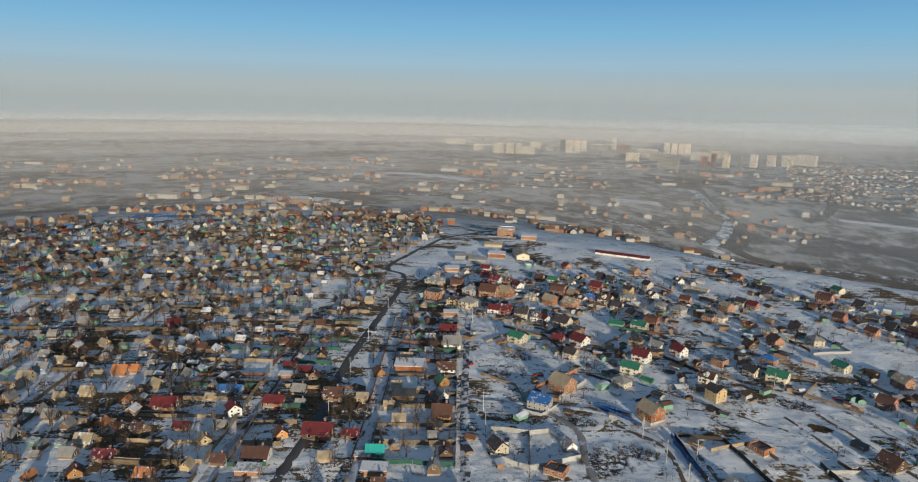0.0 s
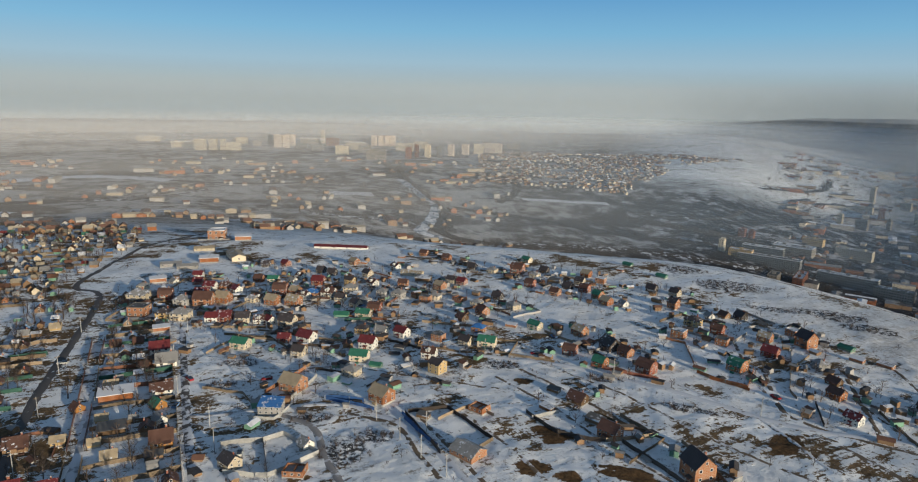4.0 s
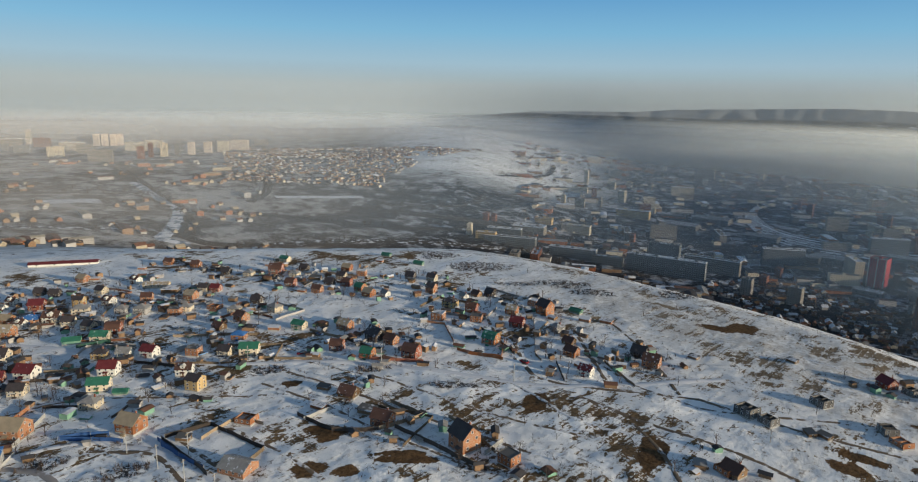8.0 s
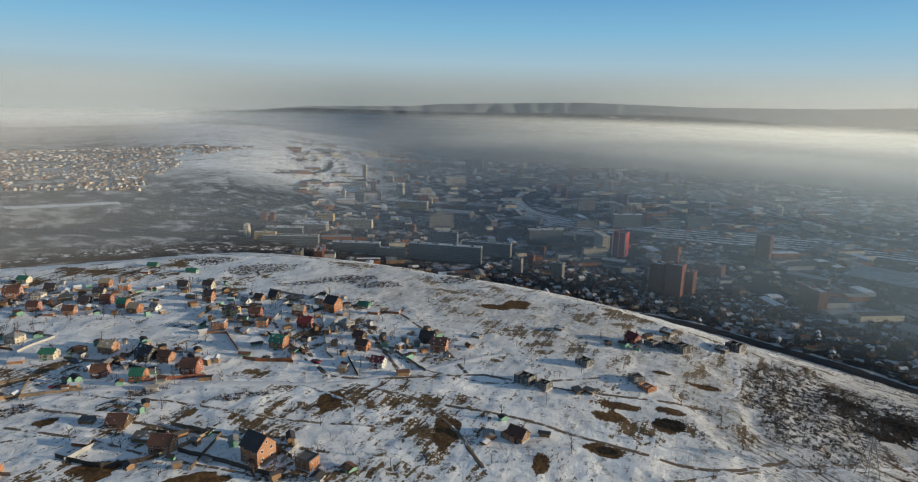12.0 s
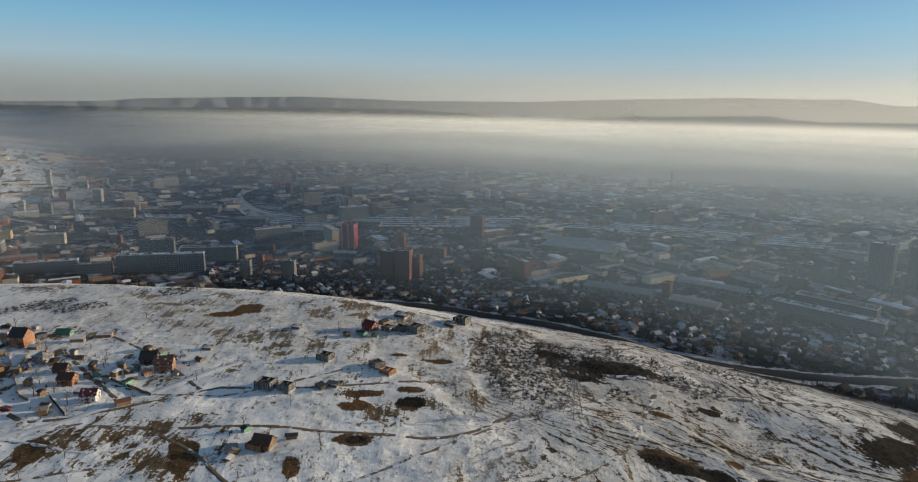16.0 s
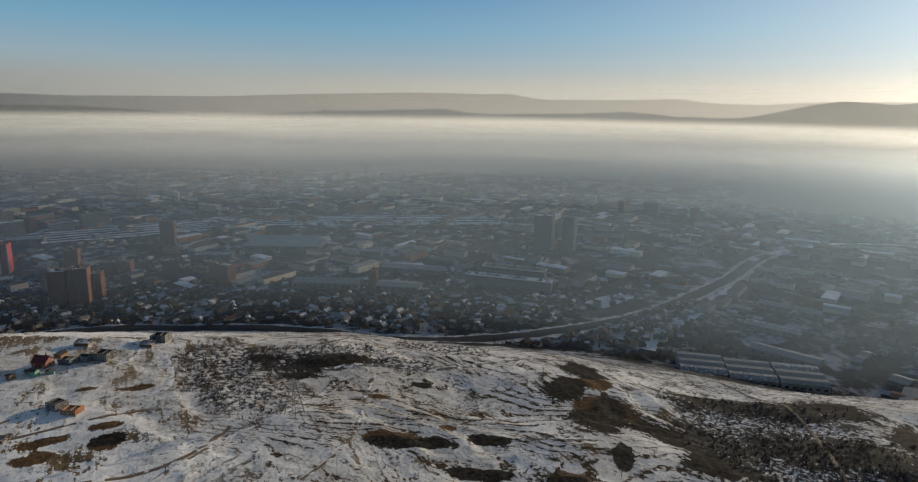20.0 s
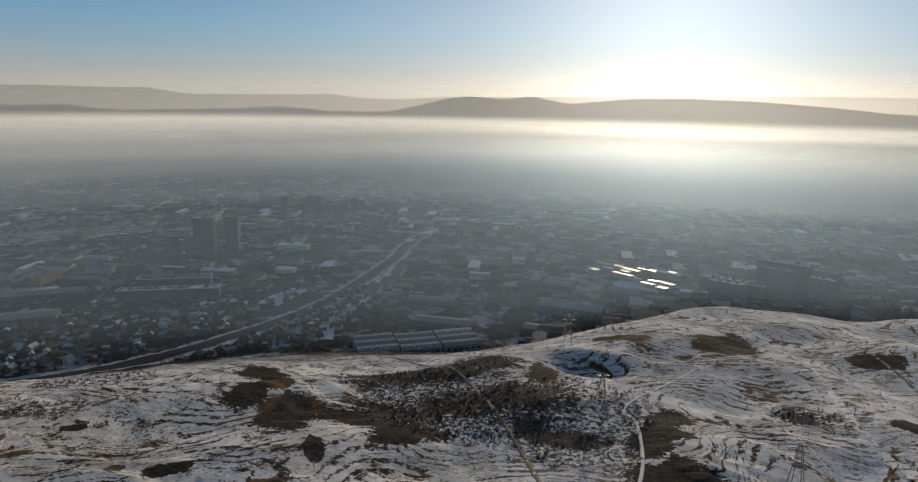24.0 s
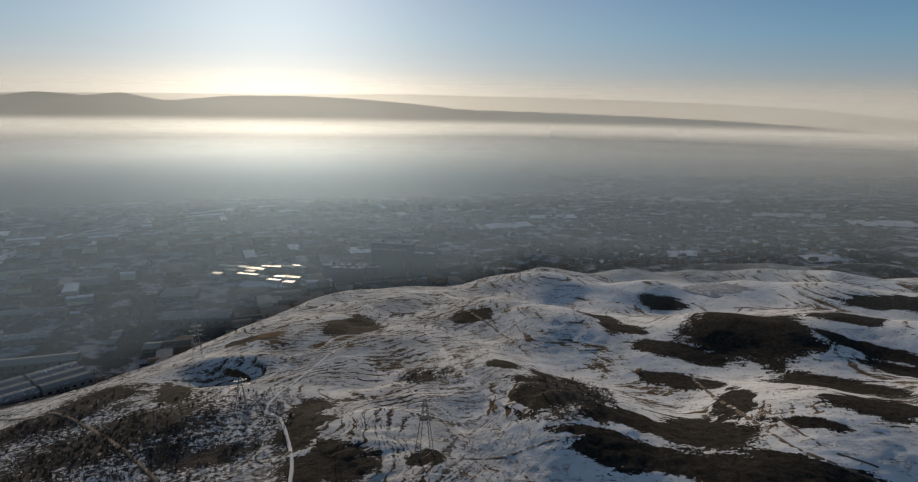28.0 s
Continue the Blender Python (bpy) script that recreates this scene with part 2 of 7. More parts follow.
# ---- the lie of the land: for each bearing the hill's brow, its foot and the far ground ----
EYE_Z = 110.0
LAND = (
    (-90, 640, -4, 1000, -35, 1600, -28), (-20, 640, -4, 1000, -40, 1700, -42), (0, 545, -4, 950, -45, 1700, -44),
    (15, 530, -4, 900, -65, 1600, -46), (25, 505, -3, 880, -95, 1600, -54), (35, 490, -3, 900, -110, 1700, -60),
    (48, 480, -3, 1010, -125, 2000, -42), (56, 450, -3, 980, -145, 2200, -110), (65, 410, -3, 880, -150, 2500, -150),
)
LAND_SOUTH = (
    (80, 360, -3, 800, -150, 2500, -150), (91, 329, -6, 740, -150, 2500, -150), (101, 333, -14, 690, -142, 2500, -150),
    (111, 323, -18, 650, -140, 2500, -150), (122, 310, -21, 640, -140, 2500, -150), (130, 304, -23, 635, -140, 2500, -150),
    (137, 303, -26, 630, -140, 2500, -150), (144, 315, -29, 620, -140, 2500, -150), (150, 351, -32, 620, -140, 2500, -150),
    (157, 390, -36, 650, -140, 2500, -150), (161, 425, -38, 690, -140, 2500, -150), (166, 482, -41, 760, -140, 2500, -150),
    (172, 527, -44, 800, -140, 2500, -150),
)
LAND_WEST = (
    (181, 530, -45, 850, -130, 2500, -140), (190, 600, -48, 900, -120, 2500, -130), (200, 540, -45, 950, -110, 2500, -120),
    (212, 660, -42, 1000, -90, 2500, -110), (235, 640, -30, 1000, -60, 2000, -80), (270, 640, -4, 1000, -35, 1600, -28),
)
_RAW = np.array(LAND + LAND_SOUTH + LAND_WEST, dtype=float)
_AZ = np.arange(-90.0, 271.0, 1.0)
_K = np.hanning(13)[1:-1] / np.hanning(13)[1:-1].sum()
_LT = np.column_stack([_AZ] + [np.convolve(np.pad(np.interp(_AZ, _RAW[:, 0], _RAW[:, k]), 5, mode="edge"), _K, "valid") for k in range(1, 7)])


def land(x, y):
    """Height of the ground without its fine relief; x and y may be arrays."""
    x, y = np.asarray(x, float), np.asarray(y, float)
    r = np.hypot(x, y)
    az = np.degrees(np.arctan2(x, y))
    az = np.where(az < -90, az + 360, az)
    r1, z1, r2, z2, r3, z3 = (np.interp(az, _LT[:, 0], _LT[:, k]) for k in range(1, 7))
    s = lambda v: v * v * (3 - 2 * v)
    a = z1 * np.clip(r / r1, 0, 1) ** 1.6
    b = np.clip((r - r1) / (r2 - r1), 0, 1)
    c = np.clip((r - r2) / (r3 - r2), 0, 1)
    z = a + (z2 - z1) * (0.75 * b + 0.25 * s(b)) + (z3 - z2) * s(c)
    # broad swells on the slopes south of the settlement
    south = np.clip((az - 92) / 14, 0, 1) * np.clip((r - 90) / 80, 0, 1) * np.clip((r2 - r) / 150, 0, 1)
    z = z + south * (2.2 * np.sin(x / 31 + y / 47) * np.sin(y / 36 - x / 90 + 1.0) + 1.0 * np.sin(x / 13 - y / 21 + 0.6))
    west = np.clip((az - 178) / 8, 0, 1) * np.clip((r - 120) / 60, 0, 1) * np.clip((1100 - r) / 200, 0, 1)
    z = z + west * (5.5 * np.sin((x * 0.35 + y) / 26 + 1.3 * np.sin(x / 55)) + 2.0 * np.sin(x / 17 + y / 29))
    # snow-filled hollow dug into the hill above the warehouses
    z = z - 6.5 * np.exp(-((x - 118) / 22) ** 2 - ((y + 304) / 13) ** 2) + 2.5 * np.exp(-((x - 118) / 30) ** 2 - ((y + 328) / 9) ** 2)
    return z


TERRACE = 2.8


def relief(x, y, r):
    """Fine relief of the open ground: hummocks, old ruts, terraces."""
    v = Vector((x / 26.0, y / 26.0, 3.1))
    h = 0.75 * noise.fractal(v, 1.0, 2.1, 4)
    h += 0.30 * noise.fractal(Vector((x / 5.0, y / 5.0, 7.7)), 1.0, 2.0, 3)
    h *= min(1.0, r / 120.0)
    if -420 < y < 60 and x > -120 and 120 < r < 640:
        # old terraces cut along the contours of the southern hillside
        amount = min(1.0, (r - 120) / 60, (640 - r) / 80, (60 - y) / 60, (x + 120) / 60) * min(1.0, max(0.0, 0.45 + 1.8 * noise.noise(Vector((x / 55.0, y / 55.0, 12.0)))))
        if amount > 0:
            level = (float(land(x, y)) + 4.0 * noise.noise(Vector((x / 70.0, y / 70.0, 4.2))) + h * 0.5) / TERRACE
            part_up = level - math.floor(level)
            cut = 0.45 * part_up / 0.7 if part_up < 0.7 else 0.45 + 0.55 * (part_up - 0.7) / 0.3
            h += TERRACE * (cut - part_up) * amount * 1.6
    return h


def ground_z(x, y):
    r = math.hypot(x, y)
    return float(land(x, y)) + relief(x, y, r)


def link_mesh(name, verts, faces, mat, smooth=True):
    me = bpy.data.meshes.new(name)
    me.from_pydata(verts, [], faces)
    me.materials.append(mat)
    if smooth:
        me.polygons.foreach_set("use_smooth", [True] * len(me.polygons))
    me.update()
    return new(name, me)


def blob(x, y, cx, cy, a, b, spin, ragged=0.35):
    """1 inside a ragged ellipse, 0 outside, soft at its edge."""
    c, s = math.cos(spin), math.sin(spin)
    u, v = ((x - cx) * c + (y - cy) * s) / a, (-(x - cx) * s + (y - cy) * c) / b
    d = math.sqrt(u * u + v * v)
    if d > 2:
        return 0.0
    d += ragged * noise.noise(Vector((x / (0.55 * b + 4), y / (0.55 * b + 4), 1.5)))
    return min(1.0, max(0.0, (1.45 - d) / 1.0))


def make_ground():
    az = np.concatenate([np.arange(-90, -42, 3.0), np.arange(-42, 222, 0.3), np.arange(222, 270, 3.0)])
    dep = np.concatenate([np.linspace(88, 36, 14)[:-1], np.linspace(36, 9, 260), np.linspace(9, 1.35, 150)[1:]])
    rr = 110.0 / np.tan(np.radians(dep))
    rr = np.concatenate([[4.0], rr[rr > 5]])
    rr[-1] = 4850.0
    A, R_ = np.meshgrid(np.radians(az), rr)
    X, Y = R_ * np.sin(A), R_ * np.cos(A)
    Z = land(X, Y)
    nr, na = X.shape
    xs, ys, zs, rs = X.ravel(), Y.ravel(), Z.ravel(), R_.ravel()
    azd = np.degrees(A).ravel()
    # bare: thawed earth together with slope shade painted dark
    bare = np.zeros(len(xs))
    scrub = np.zeros(len(xs))
    grass = np.zeros(len(xs))
    verts = []
    for i in range(len(xs)):
        x, y, z, r = float(xs[i]), float(ys[i]), float(zs[i]), float(rs[i])
        if r < 1500:
            z += relief(x, y, r)
        verts.append((x, y, z))
        if r < 900:
            for d in DARK_GROUND:
                if abs(x - d[0]) < 2 * d[2] and abs(y - d[1]) < 2 * d[2]:
                    bare[i] = max(bare[i], blob(x, y, *d))
            for d in DRY_GRASS:
                if abs(x - d[0]) < 2 * d[2] and abs(y - d[1]) < 2 * d[2]:
                    grass[i] = max(grass[i], blob(x, y, *d))
            for d in SCRUB_GROUND:
                if abs(x - d[0]) < 2 * d[2] and abs(y - d[1]) < 2 * d[2]:
                    scrub[i] = max(scrub[i], blob(x, y, *d))
    faces = []
    for j in range(nr - 1):
        o = j * na
        for i in range(na):
            k = (i + 1) % na
            faces.append((o + i, o + na + i, o + na + k, o + k))
    verts.append((0.0, 0.0, float(land(0.0, 0.0))))
    hub = len(verts) - 1
    for i in range(na):
        faces.append((hub, i, (i + 1) % na))
    ob = link_mesh("ground", verts, faces, M["ground"])
    # built-up or wooded far land, where the snow is broken up by roofs, yards and trees
    brow = np.interp(azd, _LT[:, 0], _LT[:, 1])
    foot = np.interp(azd, _LT[:, 0], _LT[:, 3])
    town = np.clip((rs - brow) / np.maximum(foot - brow, 1) * 1.3 - 0.15, 0, 1)
    lots = np.clip((8 - azd) / 6, 0, 1) * np.clip((720 - rs) / 80, 0, 1)
    worn = 0.7 * np.exp(-((rs - brow + 16) / 26) ** 2) * np.clip((azd - 55) / 10, 0, 1) * np.clip((116 - azd) / 10, 0, 1)
    thin = 0.6 * np.exp(-((rs - brow + 45) / 55) ** 2) * np.clip((azd - 50) / 10, 0, 1) * np.clip((122 - azd) / 10, 0, 1)
    lots = np.maximum(lots, worn)
    slope = np.clip((azd - 38) / 6, 0, 1) * np.clip((62 - azd) / 6, 0, 1) * np.clip((rs - 1500) / 200, 0, 1)
    town = np.maximum(town * (1 - slope), 0)
    steps = np.clip((azd - 86) / 14, 0, 1) * np.clip((192 - azd) / 14, 0, 1) * np.clip((rs - 110) / 60, 0, 1) * np.clip((640 - rs) / 80, 0, 1)
    rough = np.clip((azd - 126) / 12, 0, 1) * np.clip((160 - azd) / 8, 0, 1) * np.clip((rs - 230) / 60, 0, 1) * np.clip((640 - rs) / 60, 0, 1)
    scrub = np.maximum(0.75 * scrub, 0.4 * rough)
    steps = steps * (1 - scrub)
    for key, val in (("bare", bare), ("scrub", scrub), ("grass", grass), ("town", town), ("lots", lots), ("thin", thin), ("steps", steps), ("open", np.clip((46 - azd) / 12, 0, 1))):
        at = ob.data.attributes.new(key, "FLOAT", "POINT")
        at.data.foreach_set("value", np.append(val, 0.0).astype(np.float32))
    tagged(ob, "rolling snow-covered ground with bare earth patches and frozen tracks", "ground", kind="structure")
    return ob


def ground_material():
    n = Nodes("snow_and_earth")
    geo = n.tree.nodes.new("ShaderNodeNewGeometry")
    # contour-following bands: old terraces, ruts and wind-blown edges
    mp = n.tree.nodes.new("ShaderNodeMapping")
    mp.inputs["Scale"].default_value = (0.03, 0.03, 1.1)
    n.link(geo.outputs["Position"], mp.inputs["Vector"])
    band = n.add("TexNoise", Scale=1.0, Detail=5.0, Roughness=0.68)
    n.link(mp.outputs[0], band.inputs["Vector"])
    big = n.noise(0.012, 3, 0.6)
    mid = n.noise(0.09, 5, 0.65)
    streak = n.noise(0.3, 6, 0.72, (0.16, 1.6, 1.0), radians(-38))
    fine = n.noise(0.8, 5, 0.68)
    tint = n.noise(0.05, 4, 0.6)
    grit = n.noise(0.45, 7, 0.75)
    grit2 = n.noise(0.22, 6, 0.72, (0.35, 1.3, 1.0), radians(-25))
    snow = n.mix(n.ramp(tint, 0.3, 0.7), (0.68, 0.67, 0.66), (0.86, 0.845, 0.83))
    thin = n.mix(n.ramp(tint, 0.3, 0.7), (0.50, 0.485, 0.465), (0.74, 0.72, 0.70))
    snow = n.mix(n.attr("steps"), snow, thin)
    snow = n.mix(n.ramp(n.math("ADD", n.math("MULTIPLY", grit, 0.6), n.math("MULTIPLY", grit2, 0.4)), 0.52, 0.64), snow, (0.24, 0.205, 0.17))
    earth = n.mix(n.ramp(fine, 0.3, 0.7), (0.06, 0.042, 0.026), (0.20, 0.135, 0.075))
    f = n.math("ADD", n.math("MULTIPLY", band.outputs["Fac"], 0.46), n.math("MULTIPLY", streak, 0.24))
    f = n.math("ADD", f, n.math("ADD", n.math("MULTIPLY", mid, 0.12), n.math("MULTIPLY", fine, 0.2)))
    f = n.math("ADD", f, n.math("MULTIPLY", n.math("SUBTRACT", big, 0.5), 0.22))
    f = n.math("ADD", f, n.math("MULTIPLY", n.attr("scrub"), -0.05))
    f = n.math("ADD", f, n.math("MULTIPLY", n.attr("lots"), 0.03))
    f = n.math("SUBTRACT", f, n.math("MULTIPLY", n.attr("steps"), 0.012))
    patch = n.ramp(f, 0.550, 0.566)
    col = n.mix(patch, snow, earth)
    # dry grass showing through thin snow along the brow
    col = n.mix(n.math("MULTIPLY", n.attr("thin"), n.ramp(n.math("ADD", n.math("MULTIPLY", grit, 0.6), n.math("MULTIPLY", mid, 0.4)), 0.36, 0.58)), col, n.mix(fine, (0.24, 0.19, 0.135), (0.42, 0.36, 0.29)))
    # old terraces and plough lines running round the slopes
    swell = n.add("TexNoise", Scale=0.011, Detail=1.6, Roughness=0.45, Distortion=0.25)
    n.link(geo.outputs["Position"], swell.inputs["Vector"])
    spot = n.tree.nodes.new("ShaderNodeSeparateXYZ")
    n.link(geo.outputs["Position"], spot.inputs[0])
    across = n.math("SUBTRACT", n.math("MULTIPLY", spot.outputs["X"], 0.075), n.math("MULTIPLY", spot.outputs["Y"], 0.085))
    phase = n.math("ADD", n.math("ADD", n.math("MULTIPLY", swell.outputs["Fac"], 22.0), across), n.math("ADD", n.math("MULTIPLY", fine, 0.35), n.math("MULTIPLY", mid, 1.1)))
    saw = n.math("FRACT", phase)
    broken = n.noise(0.045, 4, 0.62)
    lean = n.math("ADD", saw, n.math("MULTIPLY", n.math("SUBTRACT", broken, 0.5), 2.4))
    line = n.math("MULTIPLY", n.ramp(lean, 0.78, 0.86), n.attr("steps"))
    line = n.math("MULTIPLY", line, n.ramp(grit, 0.40, 0.50))
    furrow = n.math("FRACT", n.math("ADD", n.math("MULTIPLY", phase, 2.7), n.math("MULTIPLY", mid, 2.0)))
    rut = n.math("ADD", furrow, n.math("MULTIPLY", n.math("SUBTRACT", n.noise(0.07, 4, 0.65), 0.5), 2.6))
    rut = n.math("MULTIPLY", n.ramp(rut, 0.86, 0.95), n.math("MULTIPLY", n.attr("steps"), n.ramp(grit, 0.42, 0.52)))
    line = n.math("MAXIMUM", line, rut)
    col = n.mix(line, col, n.mix(n.ramp(fine, 0.3, 0.7), (0.025, 0.018, 0.012), (0.085, 0.058, 0.036)))
    # steep little faces are blown free of snow
    tilt = n.tree.nodes.new("ShaderNodeSeparateXYZ")
    n.link(geo.outputs["Normal"], tilt.inputs[0])
    steep = n.math("ADD", n.math("SUBTRACT", 1.0, tilt.outputs["Z"]), n.math("MULTIPLY", n.math("SUBTRACT", grit, 0.5), 0.12))
    steep = n.math("MULTIPLY", n.ramp(steep, 0.075, 0.11), n.math("SUBTRACT", 1.0, n.attr("town")))
    col = n.mix(steep, col, n.mix(n.ramp(fine, 0.3, 0.7), (0.045, 0.03, 0.018), (0.14, 0.09, 0.05)))
    # thawed dark ground, with the shade of north-facing mounds painted in
    dark = n.mix(n.ramp(grit, 0.35, 0.65), (0.012, 0.011, 0.009), (0.05, 0.041, 0.033))
    straw = n.mix(n.ramp(fine, 0.3, 0.7), (0.055, 0.034, 0.019), (0.155, 0.092, 0.045))
    edge = n.math("ADD", n.attr("bare"), n.math("ADD", n.math("MULTIPLY", n.math("SUBTRACT", fine, 0.5), 0.8), n.math("MULTIPLY", n.math("SUBTRACT", streak, 0.5), 0.7)))
    edge = n.math("ADD", edge, n.math("MULTIPLY", n.math("SUBTRACT", band.outputs["Fac"], 0.5), 1.0))
    edge = n.math("ADD", edge, n.math("MULTIPLY", n.math("SUBTRACT", grit, 0.5), n.math("ADD", 0.5, n.math("MULTIPLY", n.attr("scrub"), 5.0))))
    ragged = n.math("SUBTRACT", edge, n.attr("bare"))
    col = n.mix(n.ramp(n.math("ADD", ragged, n.attr("grass")), 0.50, 0.62), col, straw)
    col = n.mix(n.ramp(edge, 0.48, 0.53), col, dark)
    # frozen rubble and tufts in the scrub
    tuft = n.math("MULTIPLY", n.ramp(n.noise(0.42, 6, 0.78), 0.485, 0.53), n.ramp(n.math("ADD", n.attr("scrub"), n.math("MULTIPLY", n.math("SUBTRACT", mid, 0.5), 0.9)), 0.25, 0.5))
    col = n.mix(tuft, col, (0.06, 0.057, 0.056))
    # far town floor: yards, trampled snow, bare trees
    yard = n.noise(0.03, 6, 0.72)
    yard2 = n.noise(0.007, 3, 0.6)
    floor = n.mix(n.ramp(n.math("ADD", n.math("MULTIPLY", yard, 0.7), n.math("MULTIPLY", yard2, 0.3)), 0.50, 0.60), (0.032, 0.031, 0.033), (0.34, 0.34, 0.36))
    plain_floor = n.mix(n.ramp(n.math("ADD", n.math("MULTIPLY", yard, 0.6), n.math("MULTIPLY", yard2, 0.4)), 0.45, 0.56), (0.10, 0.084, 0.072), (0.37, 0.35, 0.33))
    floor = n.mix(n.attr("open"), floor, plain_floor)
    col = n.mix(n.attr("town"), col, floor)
    bump = n.math("ADD", n.math("ADD", n.math("MULTIPLY", fine, 0.5), n.math("MULTIPLY", grit, 0.7)), n.math("ADD", n.math("ADD", n.math("MULTIPLY", patch, -0.5), n.math("MULTIPLY", n.math("MULTIPLY", saw, n.attr("steps")), 0.9)), n.math("MULTIPLY", grit2, 0.6)))
    return n.finish(col, 0.95, 0, bump, 0.8, 0.6, 0.05)


def strip(name, pts, width, mat, label, category="road", lift=0.18, step=4.0, group=""):
    """A road or track draped on the ground along a smooth line of plan points."""
    pts = [Vector((p[0], p[1])) for p in pts]
    line = []
    for i in range(len(pts) - 1):
        p0, p1, p2, p3 = pts[max(i - 1, 0)], pts[i], pts[i + 1], pts[min(i + 2, len(pts) - 1)]
        k = max(2, int((p2 - p1).length / step))
        for j in range(k):
            t = j / k
            line.append(0.5 * (2 * p1 + (p2 - p0) * t + (2 * p0 - 5 * p1 + 4 * p2 - p3) * t * t + (3 * p1 - p0 - 3 * p2 + p3) * t ** 3))
    line.append(pts[-1])
    verts, faces = [], []
    n_ = 5
    for i, p in enumerate(line):
        d = line[min(i + 1, len(line) - 1)] - line[max(i - 1, 0)]
        d.normalize()
        side = Vector((-d.y, d.x))
        w = width * (0.5 + 0.08 * noise.noise(Vector((p.x / 9, p.y / 9, 0.3))))
        centre = ground_z(p.x, p.y)
        for j in range(n_):
            q = p + side * w * (j / (n_ - 1) * 2 - 1)
            z = max(ground_z(q.x, q.y), centre - 0.4) + (lift if 0 < j < n_ - 1 else -0.25)
            verts.append((q.x, q.y, z))
    for i in range(len(line) - 1):
        for j in range(n_ - 1):
            a = i * n_ + j
            faces.append((a, a + n_, a + n_ + 1, a + 1))
    return tagged(link_mesh(name, verts, faces, mat), label, category, group, "structure")


# ragged dark patches and scrub: x, y, long and short half axis, turn
# many of these southern patches are painted shade on mound faces
DARK_GROUND_A = (
    (-46, -258, 31.2, 17, -1.75), (-94, -410, 27.3, 12, -1.8), (-102, -378, 16.1, 11.3, -1.83), (-181, -370, 46.5, 29.3, -2.02), (43, -200, 15.1, 10.7, -2.93),
    (-123, -342, 21.1, 11, -3.49), (-111, -298, 17.2, 8.8, -3.5), (-64, -229, 15.6, 8.3, -3.41), (-95, -224, 19.8, 15.5, -3.54), (-65, -200, 21.9, 7.3, -3.46),
    (-99, -188, 34.9, 8.2, -3.63), (-186, -288, 26.5, 15.9, -3.72), (-172, -242, 17.3, 14.5, -3.76), (-237, -351, 30.2, 7.6, -3.74), (-332, -462, 39.8, 9.8, -3.77),
    (-466, -709, 46.7, 39.4, -2.15), (-254, -397, 22.2, 11.6, -3.71), (-167, -501, 17.5, 12, -3.46), (-9, -413, 13, 9.9, -1.59),
)
DARK_GROUND_B = (
    (16, -285, 10.7, 8.5, -1.52), (9, -201, 6.3, 6, -3.1), (59, -236, 11.2, 10.6, -2.9), (61, -395, 29.2, 11.5, -1.42), (192, -163, 19.8, 12.8, -0.71),
    (194, -81, 16.5, 4.7, -1.96), (187, -110, 9, 4.4, -2.1), (242, -200, 14.3, 9.3, -0.69), (197, 31, 3.5, 2.4, -1.41), (61, -251, 10.7, 10.5, -1.33),
    (59, -222, 14.6, 9.5, -1.31), (67, -387, 22.7, 20.8, -2.97), (185, -249, 50.8, 19, -2.5), (134, -224, 29.1, 20.9, -2.6), (140, -182, 16.6, 12.7, -2.49),
    (131, -280, 21.5, 9.2, -1.13), (124, -239, 27, 22.3, -2.66), (168, -275, 28.6, 17.2, -2.59), (91, -214, 19.3, 9.8, -2.74),
)
DARK_GROUND_C = (
    (222, -171, 18.6, 12.6, -0.66), (162, -192, 25.7, 19.6, -2.44), (142, -223, 24.1, 21.1, -2.57), (105, -216, 10.4, 9.9, -1.12), (293, -51, 11.6, 7.3, -1.74),
    (277, -68, 22.5, 7.4, -1.81), (251, -201, 22.7, 11.1, -0.67), (202, -179, 14, 8.2, -0.72), (-133, -224, 15.5, 4.8, -3.68), (-48, -215, 14.7, 3.5, -3.36),
    (193, -167, 14.5, 10.4, -0.71), (167, -93, 13.3, 4, -2.08), (197, -77, 12.1, 3.4, -1.95), (248, -109, 5.4, 3, -1.99), (282, -78, 25.8, 8.2, -1.84),
    (143, -167, 8, 2.6, -2.43), (155, -145, 10.6, 4.4, -0.75), (270, -59, 12.3, 4.4, -1.79), (149, -118, 6.1, 3.4, -2.24),
)
DARK_GROUND_D = (
    (227, 14, 5.8, 4.9, -1.51), (-240, -324, 23.2, 13, -3.78), (-121, -192, 27.7, 8.3, -3.7), (-120, -258, 24.6, 8.5, -2.01), (-23, -291, 10.5, 8.6, -1.65),
    (129, -366, 11.2, 7.7, -2.8),
)
DARK_GROUND = tuple((x, y, a * 1.18, b * 1.4, turn) for x, y, a, b, turn in DARK_GROUND_A) + DARK_GROUND_B + DARK_GROUND_C + DARK_GROUND_D
